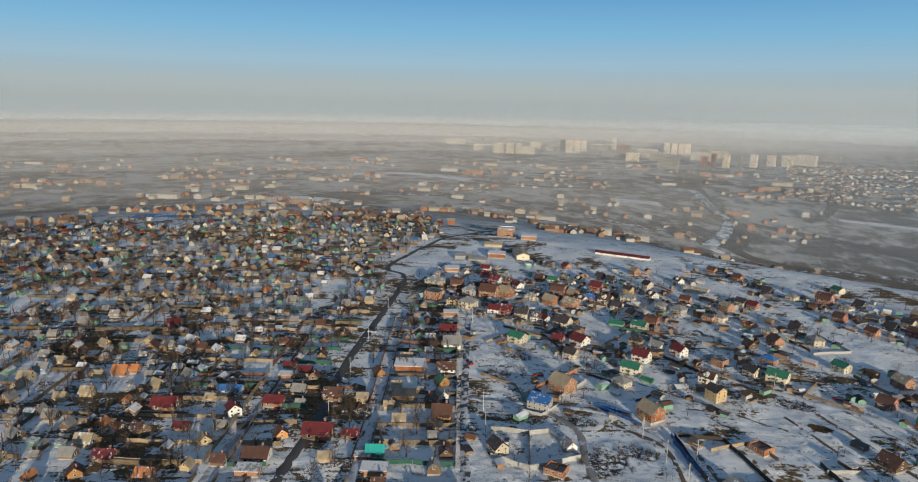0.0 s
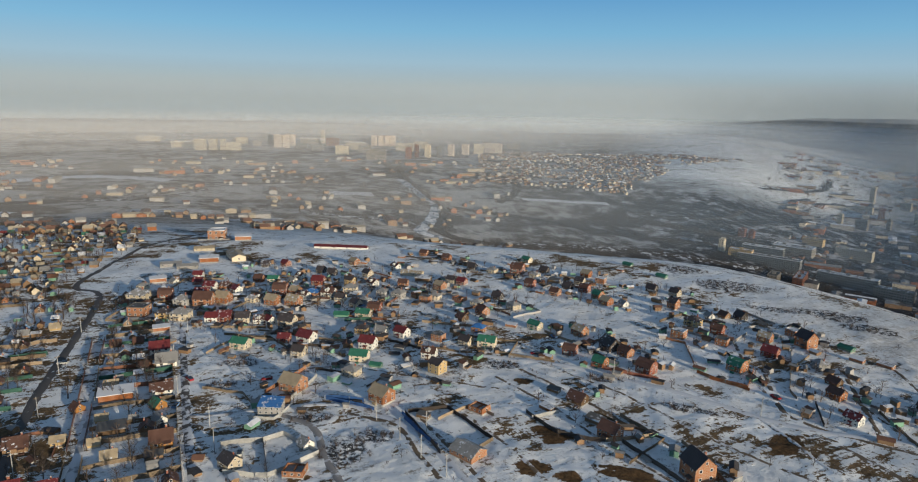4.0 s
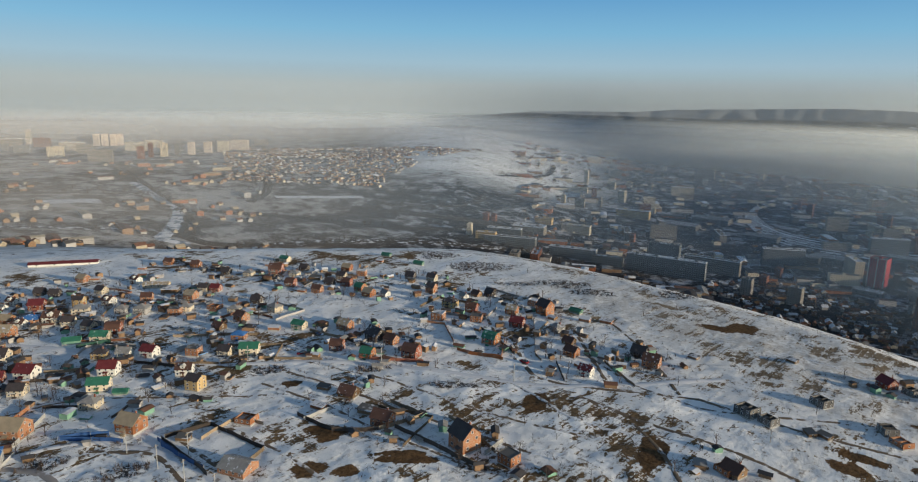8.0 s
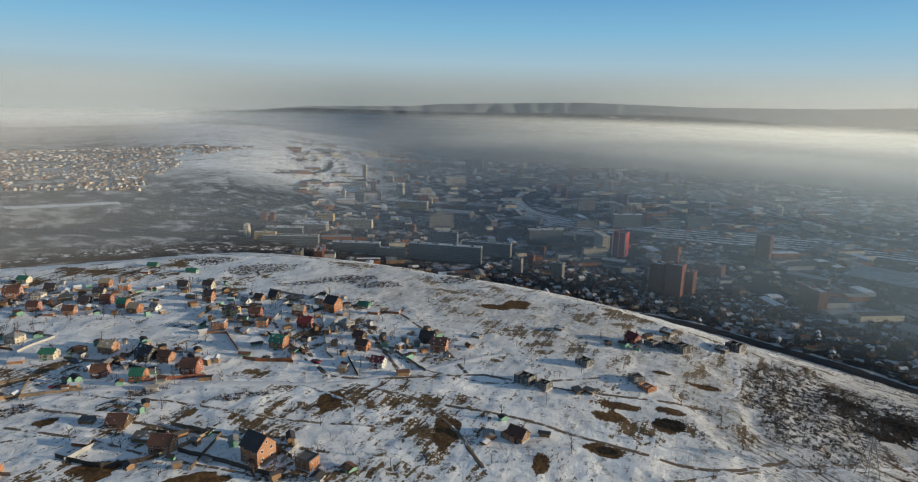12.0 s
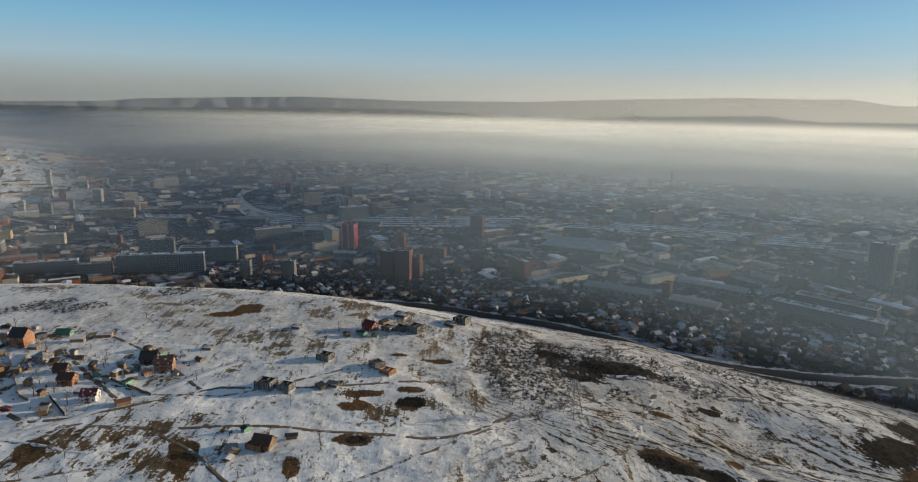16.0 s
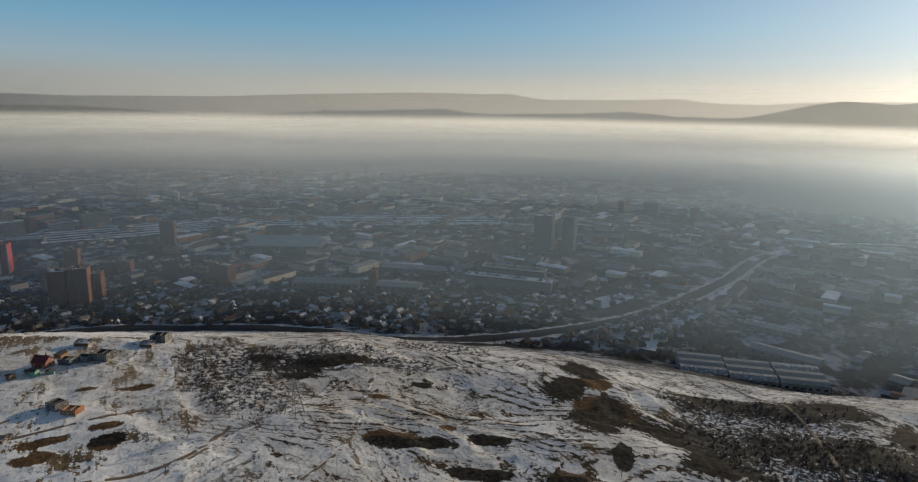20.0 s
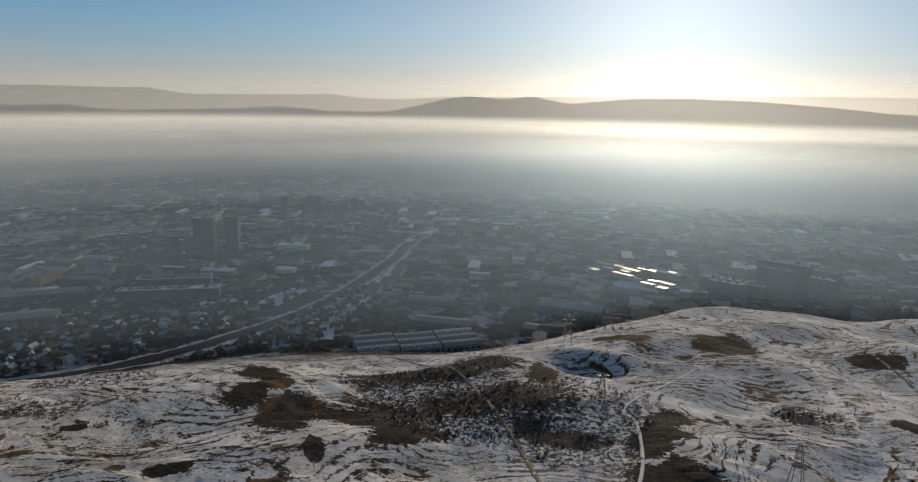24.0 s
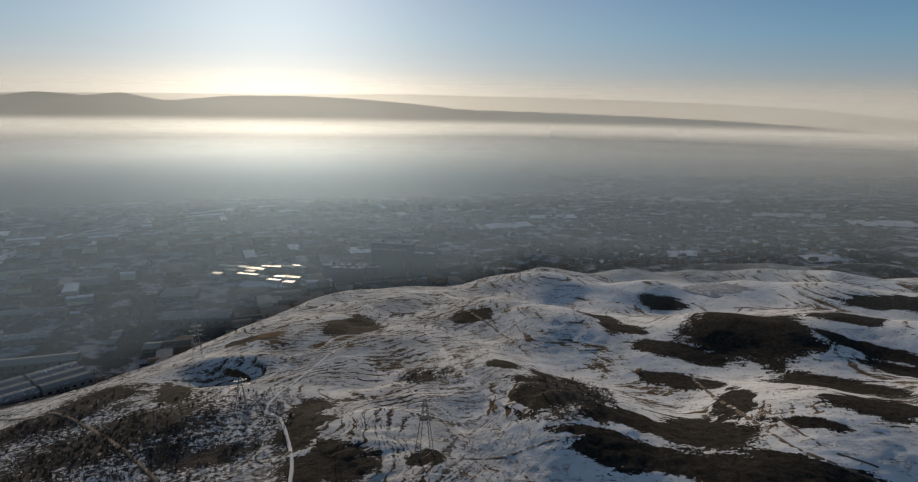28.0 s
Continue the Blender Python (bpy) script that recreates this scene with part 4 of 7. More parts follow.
def house(name, label, walls, roof, w=10, d=9, h=5.6, rise=3.0, kind="gable", floors=2, chimney=True, porch=True, dormer=False, plinth="concrete", balcony=False, plain_sides=False, category="house"):
    """A detached house on the origin, front towards -y."""
    top = tagged(new(name), label, category)
    bm = bmesh.new()
    if kind in ("gable", "mansard"):
        box(bm, -w / 2, w / 2, -d / 2, d / 2, -1.5, h)
        inner = 0.10
        for s in (-1, 1):
            x0, x1 = (s * w / 2 - inner, s * w / 2) if s > 0 else (s * w / 2, s * w / 2 + inner)
            if kind == "gable":
                prof = [(-d / 2, h), (d / 2, h), (0.0, h + rise - 0.2)]
            else:
                m = d / 2 * 0.66
                prof = [(-d / 2, h), (d / 2, h), (m, h + rise * 0.66), (0.0, h + rise - 0.2), (-m, h + rise * 0.66)]
            prism(bm, [[(x0, y, z) for y, z in prof], [(x1, y, z) for y, z in prof]])
    elif kind == "shed":
        prism(bm, [[(-w / 2, -d / 2, -1.5), (w / 2, -d / 2, -1.5), (w / 2, d / 2, -1.5), (-w / 2, d / 2, -1.5)],
                   [(-w / 2, -d / 2, h), (w / 2, -d / 2, h), (w / 2, d / 2, h + rise), (-w / 2, d / 2, h + rise)]])
    elif kind == "open":
        t = 0.45
        for x0, x1, y0, y1, z1, what in ((-w / 2, w / 2, d / 2 - t, d / 2, h - 0.7, "wall"), (-w / 2, -w / 2 + t, -d / 2 + t, d / 2 - t, h - 0.3, "wall"),
                                         (w / 2 - t, w / 2, -d / 2 + t, d / 2 - t, h + 0.5, "wall"), (-0.2, 0.2, -d / 2 + t, d / 2 - t, h - 0.5, "partition")):
            extra = bmesh.new()
            box(extra, x0, x1, y0, y1, -1.5, z1)
            part(what, extra, M[walls], top)
        extra = bmesh.new()
        box(extra, -w / 2 + t, w / 2 - t, -d / 2 + t, d / 2 - t, h * 0.45, h * 0.5)
        part("floor_slab", extra, M["concrete"], top, "bare concrete floor slab")
        box(bm, -w / 2, w / 2, -d / 2, -d / 2 + t, -1.5, h)
    else:
        box(bm, -w / 2, w / 2, -d / 2, d / 2, -1.5, h)
    part("wall", bm, M[walls], top)
    bm = bmesh.new()
    box(bm, -w / 2 - 0.12, w / 2 + 0.12, -d / 2 - 0.12, d / 2 + 0.12, -1.6, 0.55)
    part("plinth", bm, M[plinth], top, "grey concrete plinth")
    bm = bmesh.new()
    if kind == "gable":
        gable_roof(bm, w, d, h, rise, 0.55)
    elif kind == "hip":
        hip_roof(bm, w, d, h, rise, 0.6)
    elif kind == "mansard":
        mansard_roof(bm, w, d, h, rise, 0.4)
    elif kind == "shed":
        slab(bm, (-w / 2 - 0.4, -d / 2 - 0.4, h + 0.1), (w / 2 + 0.4, -d / 2 - 0.4, h + 0.1), (w / 2 + 0.4, d / 2 + 0.4, h + rise + 0.2), (-w / 2 - 0.4, d / 2 + 0.4, h + rise + 0.2), 0.2)
    elif kind == "flat":
        box(bm, -w / 2 + 0.3, w / 2 - 0.3, -d / 2 + 0.3, d / 2 - 0.3, h - 0.3, h + 0.02)
        for x0, x1, y0, y1 in ((-w / 2, w / 2, -d / 2, -d / 2 + 0.3), (-w / 2, w / 2, d / 2 - 0.3, d / 2), (-w / 2, -w / 2 + 0.3, -d / 2 + 0.3, d / 2 - 0.3), (w / 2 - 0.3, w / 2, -d / 2 + 0.3, d / 2 - 0.3)):
            box(bm, x0, x1, y0, y1, h, h + 0.45)
    if len(bm.verts):
        part("roof", bm, M[roof], top)
    else:
        bm.free()
    if chimney:
        bm = bmesh.new()
        zc = h + rise
        box(bm, w * 0.2, w * 0.2 + 0.7, 0.5, 1.2, h, zc + 0.9)
        stack = part("chimney", bm, M["redbrick"], top, "red brick chimney")
        bm = bmesh.new()
        box(bm, w * 0.2 - 0.1, w * 0.2 + 0.8, 0.4, 1.3, zc + 0.9, zc + 1.05)
        part("cap", bm, M["concrete"], stack, "grey concrete chimney cap")
    fh = (h - 0.5) / max(floors, 1)
    n_w = 0 if plain_sides else max(2, min(4, int(w / 3.2)))
    n_d = 1 if plain_sides or floors == 1 else max(1, int(d / 4.0))
    for f in range(floors):
        z = 0.55 + fh * (f + 0.55)
        for k in range(n_w):
            x = -w / 2 + w * (k + 0.5) / n_w
            if f == 0 and k == n_w // 2 and porch:
                continue
            add_window(top, x, -d / 2, z, 0)
        for k in range(n_d):
            y = -d / 2 + d * (k + 0.5) / n_d
            add_window(top, w / 2, y, z, 90)
            if not plain_sides:
                add_window(top, -w / 2, y, z, -90)
    if kind in ("gable", "mansard") and rise > 2.2:
        for s in (-1, 1):
            add_window(top, s * w / 2, 0, h + rise * 0.36, 90 * s, 1.1, 1.2)
    if porch:
        xd = -w / 2 + w * (n_w // 2 + 0.5) / max(n_w, 1)
        bm = bmesh.new()
        box(bm, xd - 0.5, xd + 0.5, -d / 2 - 0.06, -d / 2 + 0.02, 0.5, 2.6)
        part("door", bm, M["log"], top, "dark timber door")
        bm = bmesh.new()
        box(bm, xd - 1.2, xd + 1.2, -d / 2 - 1.6, -d / 2 - 0.12, -1.0, 0.45)
        for x in (xd - 1.1, xd + 1.0):
            box(bm, x, x + 0.12, -d / 2 - 1.5, -d / 2 - 1.38, 0.45, 2.8)
        slab(bm, (xd - 1.4, -d / 2 - 1.8, 2.75), (xd + 1.4, -d / 2 - 1.8, 2.75), (xd + 1.4, -d / 2, 3.2), (xd - 1.4, -d / 2, 3.2), 0.1)
        part("porch", bm, M[roof if roof in M else "log"], top)
    if dormer:
        bm = bmesh.new()
        box(bm, -1.5, 1.5, -d / 2 + 0.4, 0, h, h + rise * 0.62)
        slab(bm, (-1.9, -d / 2 + 0.1, h + rise * 0.6), (0, -d / 2 + 0.1, h + rise * 0.95), (0, 0, h + rise * 0.95), (-1.9, 0, h + rise * 0.6), 0.15)
        slab(bm, (0, -d / 2 + 0.1, h + rise * 0.95), (1.9, -d / 2 + 0.1, h + rise * 0.6), (1.9, 0, h + rise * 0.6), (0, 0, h + rise * 0.95), 0.15)
        part("dormer", bm, M[walls], top)
        add_window(top, 0, -d / 2 + 0.4, h + rise * 0.33, 0, 1.1, 1.1)
    if balcony:
        bm = bmesh.new()
        zb = 0.5 + fh
        box(bm, -w * 0.32, w * 0.1, -d / 2 - 1.2, -d / 2 - 0.01, zb - 0.15, zb)
        box(bm, -w * 0.32, w * 0.1, -d / 2 - 1.2, -d / 2 - 1.12, zb, zb + 1.0)
        part("balcony", bm, M["concrete"], top)
    return top


PROTO = {
    "white_red": lambda: house("house", "white rendered house with a dark red metal roof", "white", "roofred", 10, 8.5, 5.4, 3.2),
    "white_dark": lambda: house("house", "white rendered house with a dark brown roof", "white", "roofbrown", 10, 8.5, 5.2, 3.0, dormer=True),
    "cream_dark": lambda: house("house", "cream plastered house with a dark gabled roof", "cream", "roofdark", 10.5, 9, 5.0, 3.6, balcony=True),
    "cream_hip": lambda: house("house", "cream house with a pale snow-dusted hipped roof", "cream", "roofgrey", 10.5, 9.5, 5.2, 2.8, "hip"),
    "cream_green": lambda: house("house", "cream house with a green metal roof", "cream", "roofgreen", 12, 9, 5.2, 2.8, "gable"),
    "brick_tan": lambda: house("house", "orange brick house with a tan sheet gable roof", "brick", "rooftan", 11, 10, 5.6, 3.6),
    "brick_flat": lambda: house("house", "unfinished orange brick house with a flat top", "brick", "rooffelt", 10, 9, 6.2, 0, "flat", chimney=False, porch=False),
    "brick_dark": lambda: house("house", "orange brick house with a dark brown gable roof", "brick", "roofbrown", 10.5, 9, 5.4, 3.4),
    "brick_green": lambda: house("house", "orange brick house with a green mansard roof", "brick", "roofgreen", 10, 9.5, 5.0, 4.0, "mansard"),
    "brick_blue": lambda: house("house", "brick house with a blue metal roof", "brick", "roofblue", 11, 9, 5.2, 2.6, "hip"),
    "grey_blue": lambda: house("house", "grey block house with a bright blue sheet roof", "greywall", "roofblue", 13, 8.5, 5.6, 2.4, "shed", porch=False, chimney=False),
    "red_brown": lambda: house("house", "red brick house with a brown mansard roof", "redbrick", "roofbrown", 10.5, 9.5, 5.4, 4.2, "mansard", balcony=True),
    "red_red": lambda: house("house", "red brick house with a bright red roof", "redbrick", "roofred", 10, 9, 4.8, 3.4),
    "ochre_open": lambda: house("house", "unfinished ochre brick house with empty openings", "yellow", "roofdark", 9.5, 9, 7.6, 2.6, "gable", 3, chimney=False, porch=False),
    "ochre_dark": lambda: house("house", "ochre plastered house with a black roof", "yellow", "roofdark", 10, 8.5, 5.2, 2.8, "hip"),
    "grey_hip": lambda: house("house", "grey block house under a weathered hipped roof", "greywall", "roofgrey", 10, 9.5, 5.0, 2.8, "hip"),
    "log_brown": lambda: house("house", "dark timber house with a brown roof", "log", "roofbrown", 9.5, 8, 3.4, 3.4, floors=1),
    "dark_gable": lambda: house("house", "dark boarded house with a steep black gable", "darkwall", "roofdark", 10, 8.5, 4.4, 4.0),
    "tall_brick": lambda: house("house", "tall narrow brick house with a steep dark roof", "brick", "roofdark", 9.5, 9.5, 7.4, 4.2, floors=2),
    "ruin_brick": lambda: house("unfinished_house", "roofless brick shell of an unfinished house", "brick", "roofdark", 10.5, 9, 3.6, 0, "open", 1, False, False),
    "ruin_dark": lambda: house("unfinished_house", "abandoned dark concrete shell without a roof", "darkconcrete", "roofdark", 10, 9, 5.0, 0, "open", 2, False, False),
    "shed_low": lambda: house("shed", "low brick outbuilding with a snowy flat roof", "brick", "roofsnow", 9, 5, 2.6, 0.5, "shed", 1, False, False, plain_sides=True, category="shed"),
    "shed_dark": lambda: house("shed", "low dark timber shed with a felt roof", "log", "rooffelt", 8, 5, 2.4, 0.6, "shed", 1, False, False, plain_sides=True, category="shed"),
    "shed_green": lambda: house("shed", "low green sheet-metal outbuilding", "greenwall", "roofgreen", 9, 5, 2.6, 1.4, "gable", 1, False, False, plain_sides=True, category="shed"),
    "barn_grey": lambda: house("barn", "large brick barn with a grey sheet roof", "brick", "roofgrey", 16, 13, 4.2, 3.2, "gable", 1, False, False, category="barn"),
    "hall_tan": lambda: house("storage_hall", "long storage hall with a tan sheet roof", "cream", "rooftan", 26, 11, 4.2, 2.2, "gable", 1, False, False, category="hall"),
    "hall_grey": lambda: house("storage_hall", "long grey storage hall with a snowy roof", "greywall", "roofgrey", 24, 11, 4.4, 2.0, "gable", 1, False, False, category="hall"),
    "long_red": lambda: house("storage_hall", "very long low shed with a dark red roof", "white", "roofred", 60, 8, 3.0, 1.6, "gable", 1, False, False, category="hall"),
    "amber_green": lambda: house("cottage", "varnished timber cottage with a green gable roof", "amber", "roofgreen", 8, 8, 3.6, 3.6, floors=1),
    "white_grey": lambda: house("cottage", "white cottage with a grey sheet gable roof", "white", "roofgrey", 8, 7, 3.2, 2.8, floors=1),
    "teal": lambda: house("cottage", "timber cottage with a bright turquoise sheet roof", "log", "roofteal", 8.5, 6.5, 3.0, 2.6, floors=1),
    "amber_brown": lambda: house("cottage", "orange timber cottage with a dark brown roof", "amber", "roofbrown", 7.5, 7, 3.2, 3.2, floors=1),
    "yellow_small": lambda: house("cottage", "small bright yellow cottage with a pale roof", "yellow", "rooftan", 6, 5, 2.7, 2.0, floors=1, chimney=False),
    "white_brown": lambda: house("cottage", "white cottage with a broad dark brown roof", "white", "roofbrown", 10, 8, 3.2, 2.6, floors=1),
    "log_red": lambda: house("cottage", "timber cottage with a red sheet roof", "log", "roofred", 9.5, 6.5, 3.0, 2.4, floors=1),
    "log_blue": lambda: house("cottage", "long cottage with a blue sheet roof", "cream", "roofblue", 13, 6, 2.8, 2.0, floors=1),
    "cabin_tan": lambda: house("garden_cabin", "small ochre garden cabin with a tan sheet roof", "yellow", "rooftan", 6, 5, 2.5, 2.4, floors=1, porch=False, plain_sides=True, category="cabin"),
    "cabin_grey": lambda: house("garden_cabin", "small weathered garden cabin with a grey slate roof", "log", "roofgrey", 6, 5, 2.5, 2.5, floors=1, porch=False, plain_sides=True, category="cabin"),
    "cabin_mansard": lambda: house("garden_cabin", "small timber garden cabin with a grey mansard roof", "log", "roofgrey", 5.5, 5.5, 2.3, 3.2, "mansard", 1, True, False, plain_sides=True, category="cabin"),
    "cabin_green": lambda: house("garden_cabin", "small green garden cabin with a snowy shed roof", "greenwall", "roofsnow", 5.5, 4.5, 2.5, 0.7, "shed", 1, False, False, plain_sides=True, category="cabin"),
    "cabin_brown": lambda: house("garden_cabin", "small dark garden cabin with a brown roof", "log", "roofbrown", 6, 5.5, 2.6, 2.4, floors=1, porch=False, plain_sides=True, category="cabin"),
    "cabin_brick": lambda: house("garden_cabin", "small brick garden cabin with a rusty orange roof", "brick", "rooforange", 6, 5, 2.7, 2.2, floors=1, porch=False, plain_sides=True, category="cabin"),
    "cabin_snow": lambda: house("garden_cabin", "small pale garden cabin under a snow-covered roof", "log", "roofsnow", 5.5, 5, 2.5, 1.8, floors=1, porch=False, plain_sides=True, category="cabin"),
    "cabin_blue": lambda: house("garden_cabin", "small blue garden cabin with a grey roof", "bluewall", "roofgrey", 5, 4.5, 2.4, 2.2, floors=1, porch=False, plain_sides=True, category="cabin"),
}
BUILT = {}


def place(kind, x, y, turn=0.0, size=1.0, group="", sink=0.0):
    """Puts one building of a kind on the ground; the first is built, the rest are copies."""
    m = pose(x, y, ground_z(x, y) + sink, 0, 0, turn)
    if kind not in BUILT:
        ob = BUILT[kind] = PROTO[kind]()
        ob.scale = (size, size, size)
        ob.matrix_basis = m @ Matrix.Diagonal((size, size, size, 1))
    else:
        src = BUILT[kind]
        ob = copy_thing(src, m)
        ob.scale = (size, size, size)
    if group:
        ob["group"] = group
    return ob


# ---- the settlement on the hill: kind, then x, y, turn and size of each building ----
for x, y, turn, size in (
    (43.7, 559.5, 346, 1.35), (-12.2, 360.1, 332, 0.9), (134.9, 326.9, 313, 0.57), (116.5, 265.8, 306, 0.55), (254.7, 322.5, 302, 0.56), (228.5, 225.9, 295, 0.63),
    (241.2, 210.5, 296, 0.56), (285.2, 206.3, 276, 0.55), (146.5, 112.6, 268, 0.55),
):
    place("brick_flat", x, y, turn, size, "houses on the hill")
for x, y, turn, size in (
    (61.6, 538.6, 348, 1.35), (30.4, 470.8, 351, 1.35), (-2.7, 424.7, 0, 1.03), (-2.3, 329.1, 0, 0.82), (128, 424.2, 323, 0.55), (158.7, 270.1, 310, 0.61),
    (159.4, 433.1, 310, 0.55), (224.7, 385.6, 300, 0.55), (205.6, 317.2, 297, 0.55), (287.3, 343.6, 290, 0.55), (228.3, 139, 261, 0.55), (282.5, 171, 281, 0.63),
    (289.6, 162.4, 279, 0.7), (125.3, 184.7, 286, 0.6), (-61.3, 174.9, 358, 0.78), (-68.2, 245.3, 358, 0.65), (-23.6, 176.2, 358, 0.83), (-28.3, 184.6, 358, 0.55),
    (-18.8, 254.6, 358, 1.25),
):
    place("shed_low", x, y, turn, size, "houses on the hill")
for x, y, turn, size in (
    (48.5, 473.5, 274, 0.86), (30, 509.5, 352, 0.55), (149.2, 385, 319, 0.55),
):
    place("hall_tan", x, y, turn, size, "houses on the hill")
for x, y, turn, size in (
    (5.8, 464.8, 354, 0.55), (15.7, 455.9, 353, 0.55),
):
    place("hall_grey", x, y, turn, size, "houses on the hill")
for x, y, turn, size in (
    (127.5, 482.1, 331, 0.69),
):
    place("long_red", x, y, turn, size, "houses on the hill")
for x, y, turn, size in (
    (6.2, 419.5, 299, 0.55), (73.8, 396.9, 299, 0.55), (95, 286.3, 312, 0.71), (236.8, 278.1, 270, 0.6), (267.5, 243.9, 262, 0.55), (38.3, 193.8, 289, 0.55),
    (-1, 282.8, 358, 0.98), (-4.5, 229.2, 290, 0.55),
):
    place("white_grey", x, y, turn, size, "garden cabins and cottages")
for x, y, turn, size in (
    (20.6, 427, 337, 0.58), (25.2, 393.6, 326, 0.67), (19.9, 379.2, 337, 0.78), (38.5, 383.1, 294, 0.58), (21.3, 335.3, 336, 0.61), (47.3, 321.3, 292, 0.55),
    (58.9, 287.3, 308, 0.74), (102.6, 278.1, 300, 0.63), (83, 269.4, 318, 0.7), (223, 132.8, 276, 0.55), (-3.4, 296.4, 358, 0.77), (-78.6, 213, 300, 0.55),
):
    place("white_red", x, y, turn, size, "houses on the hill")
for x, y, turn, size in (
    (19.5, 412, 337, 0.55), (27.4, 333.8, 335, 0.7), (77.5, 440, 300, 0.55), (87, 384.5, 327, 0.7), (49.5, 292.2, 330, 0.55), (169.4, 351, 304, 0.55),
    (250.6, 191.1, 287, 0.66), (306.2, 39.4, 237, 0.61),
):
    place("red_red", x, y, turn, size, "houses on the hill")
for x, y, turn, size in (
    (-11, 412.1, 342, 0.55), (-13, 387.9, 332, 0.92), (7.1, 346.6, 329, 0.83), (44.2, 361.7, 323, 0.55), (100.5, 360, 324, 0.69), (141.4, 328.1, 312, 0.55),
    (158.2, 308, 303, 0.55), (174.5, 295.3, 279, 0.6), (88.6, 352.3, 326, 0.55), (68, 243.8, 309, 0.59), (201.1, 369.9, 301, 0.55), (221.8, 349.6, 298, 0.55),
):
    place("cream_hip", x, y, turn, size, "houses on the hill")
for x, y, turn, size in (
    (0.9, 384.4, 345, 0.68), (62, 372.4, 331, 0.74), (102, 318.5, 322, 0.62), (217, 363.6, 309, 0.77), (207.3, 331.4, 298, 0.55), (232.7, 309.5, 293, 0.55),
    (251.4, 223.1, 292, 0.55), (165.2, 227.6, 304, 0.55), (183.7, 198, 287, 0.66),
):
    place("red_brown", x, y, turn, size, "houses on the hill")
for x, y, turn, size in (
    (8.8, 371.1, 339, 0.77), (116.1, 347.3, 312, 0.58), (123.6, 340.6, 310, 0.67), (101.9, 335.6, 303, 0.55), (259.9, 172.9, 254, 0.58),
):
    place("grey_hip", x, y, turn, size, "houses on the hill")
for x, y, turn, size in (
    (-0.6, 350.7, 340, 0.73), (86.8, 291.5, 318, 0.58), (249.2, 237.3, 284, 0.73),
):
    place("ochre_dark", x, y, turn, size, "houses on the hill")
for x, y, turn, size in (
    (19.6, 365.5, 337, 0.91), (33.7, 392, 325, 0.55), (54.6, 405.6, 322, 0.55), (134.3, 361.4, 320, 0.55), (154.4, 293.8, 282, 0.59), (187.1, 414.1, 306, 0.55),
    (177.7, 434.2, 308, 0.55), (212, 310.7, 296, 0.55), (187.5, 216.1, 279, 0.55), (134.6, 159.6, 290, 0.65), (237.4, 149.5, 272, 0.55), (253.5, 118.5, 280, 0.67),
):
    place("brick_dark", x, y, turn, size, "houses on the hill")
for x, y, turn, size in (
    (29.7, 367.6, 320, 0.7), (54.1, 352.8, 316, 0.63), (64.5, 347, 314, 0.67), (69.6, 367.3, 309, 0.55), (122.2, 427.2, 294, 0.55), (152.4, 346.4, 296, 0.55),
    (43.1, 238.2, 310, 0.75), (71.6, 215.6, 297, 0.68), (255.8, 339.5, 293, 0.55), (229.4, 284.2, 281, 0.55), (264.3, 205.5, 288, 0.55), (185.3, 248.2, 283, 0.59),
):
    place("brick_tan", x, y, turn, size, "houses on the hill")
for x, y, turn, size in (
    (48.9, 361.2, 302, 0.55), (72.8, 357.7, 309, 0.55), (86.3, 355.7, 321, 0.74), (43.1, 324, 332, 0.55), (80, 402.7, 299, 0.55), (144, 402.7, 290, 0.56),
    (116.7, 367.9, 292, 0.61), (104.4, 247.9, 317, 0.61),
):
    place("white_dark", x, y, turn, size, "houses on the hill")
for x, y, turn, size in (
    (78, 360.4, 328, 0.69), (140, 269.6, 308, 0.55),
):
    place("brick_blue", x, y, turn, size, "houses on the hill")
for x, y, turn, size in (
    (91, 347.1, 325, 0.55), (35.6, 328.8, 339, 0.64), (55.4, 315.6, 320, 0.73), (52.2, 272.4, 319, 0.55), (120.7, 391.3, 293, 0.55), (165, 356.9, 305, 0.55),
    (95.9, 333.5, 294, 0.55), (126.7, 257, 299, 0.55), (240.7, 325.5, 294, 0.55), (281, 284.1, 285, 0.55), (14.5, 189.7, 296, 0.55),
):
    place("cream_dark", x, y, turn, size, "houses on the hill")
for x, y, turn, size in (
    (64.7, 444, 322, 0.55), (100.5, 403.4, 316, 0.55), (95.6, 412.7, 317, 0.55), (175, 314.9, 301, 0.55), (193.4, 385, 303, 0.55), (233.9, 356.9, 297, 0.55),
    (226.7, 318.8, 295, 0.56), (273.5, 296, 287, 0.58), (281.2, 235.3, 270, 0.55), (185.6, 225.1, 270, 0.78), (260.1, 127.8, 276, 0.65),
):
    place("dark_gable", x, y, turn, size, "houses on the hill")
for x, y, turn, size in (
    (62.6, 401.4, 331, 0.55), (30, 292.5, 319, 0.65), (93.6, 311.3, 318, 0.62), (134.4, 250, 317, 0.66), (169, 263.9, 292, 0.55), (75.4, 257.6, 324, 0.64),
    (239.8, 389.5, 288, 0.55),
):
    place("cream_green", x, y, turn, size, "houses on the hill")
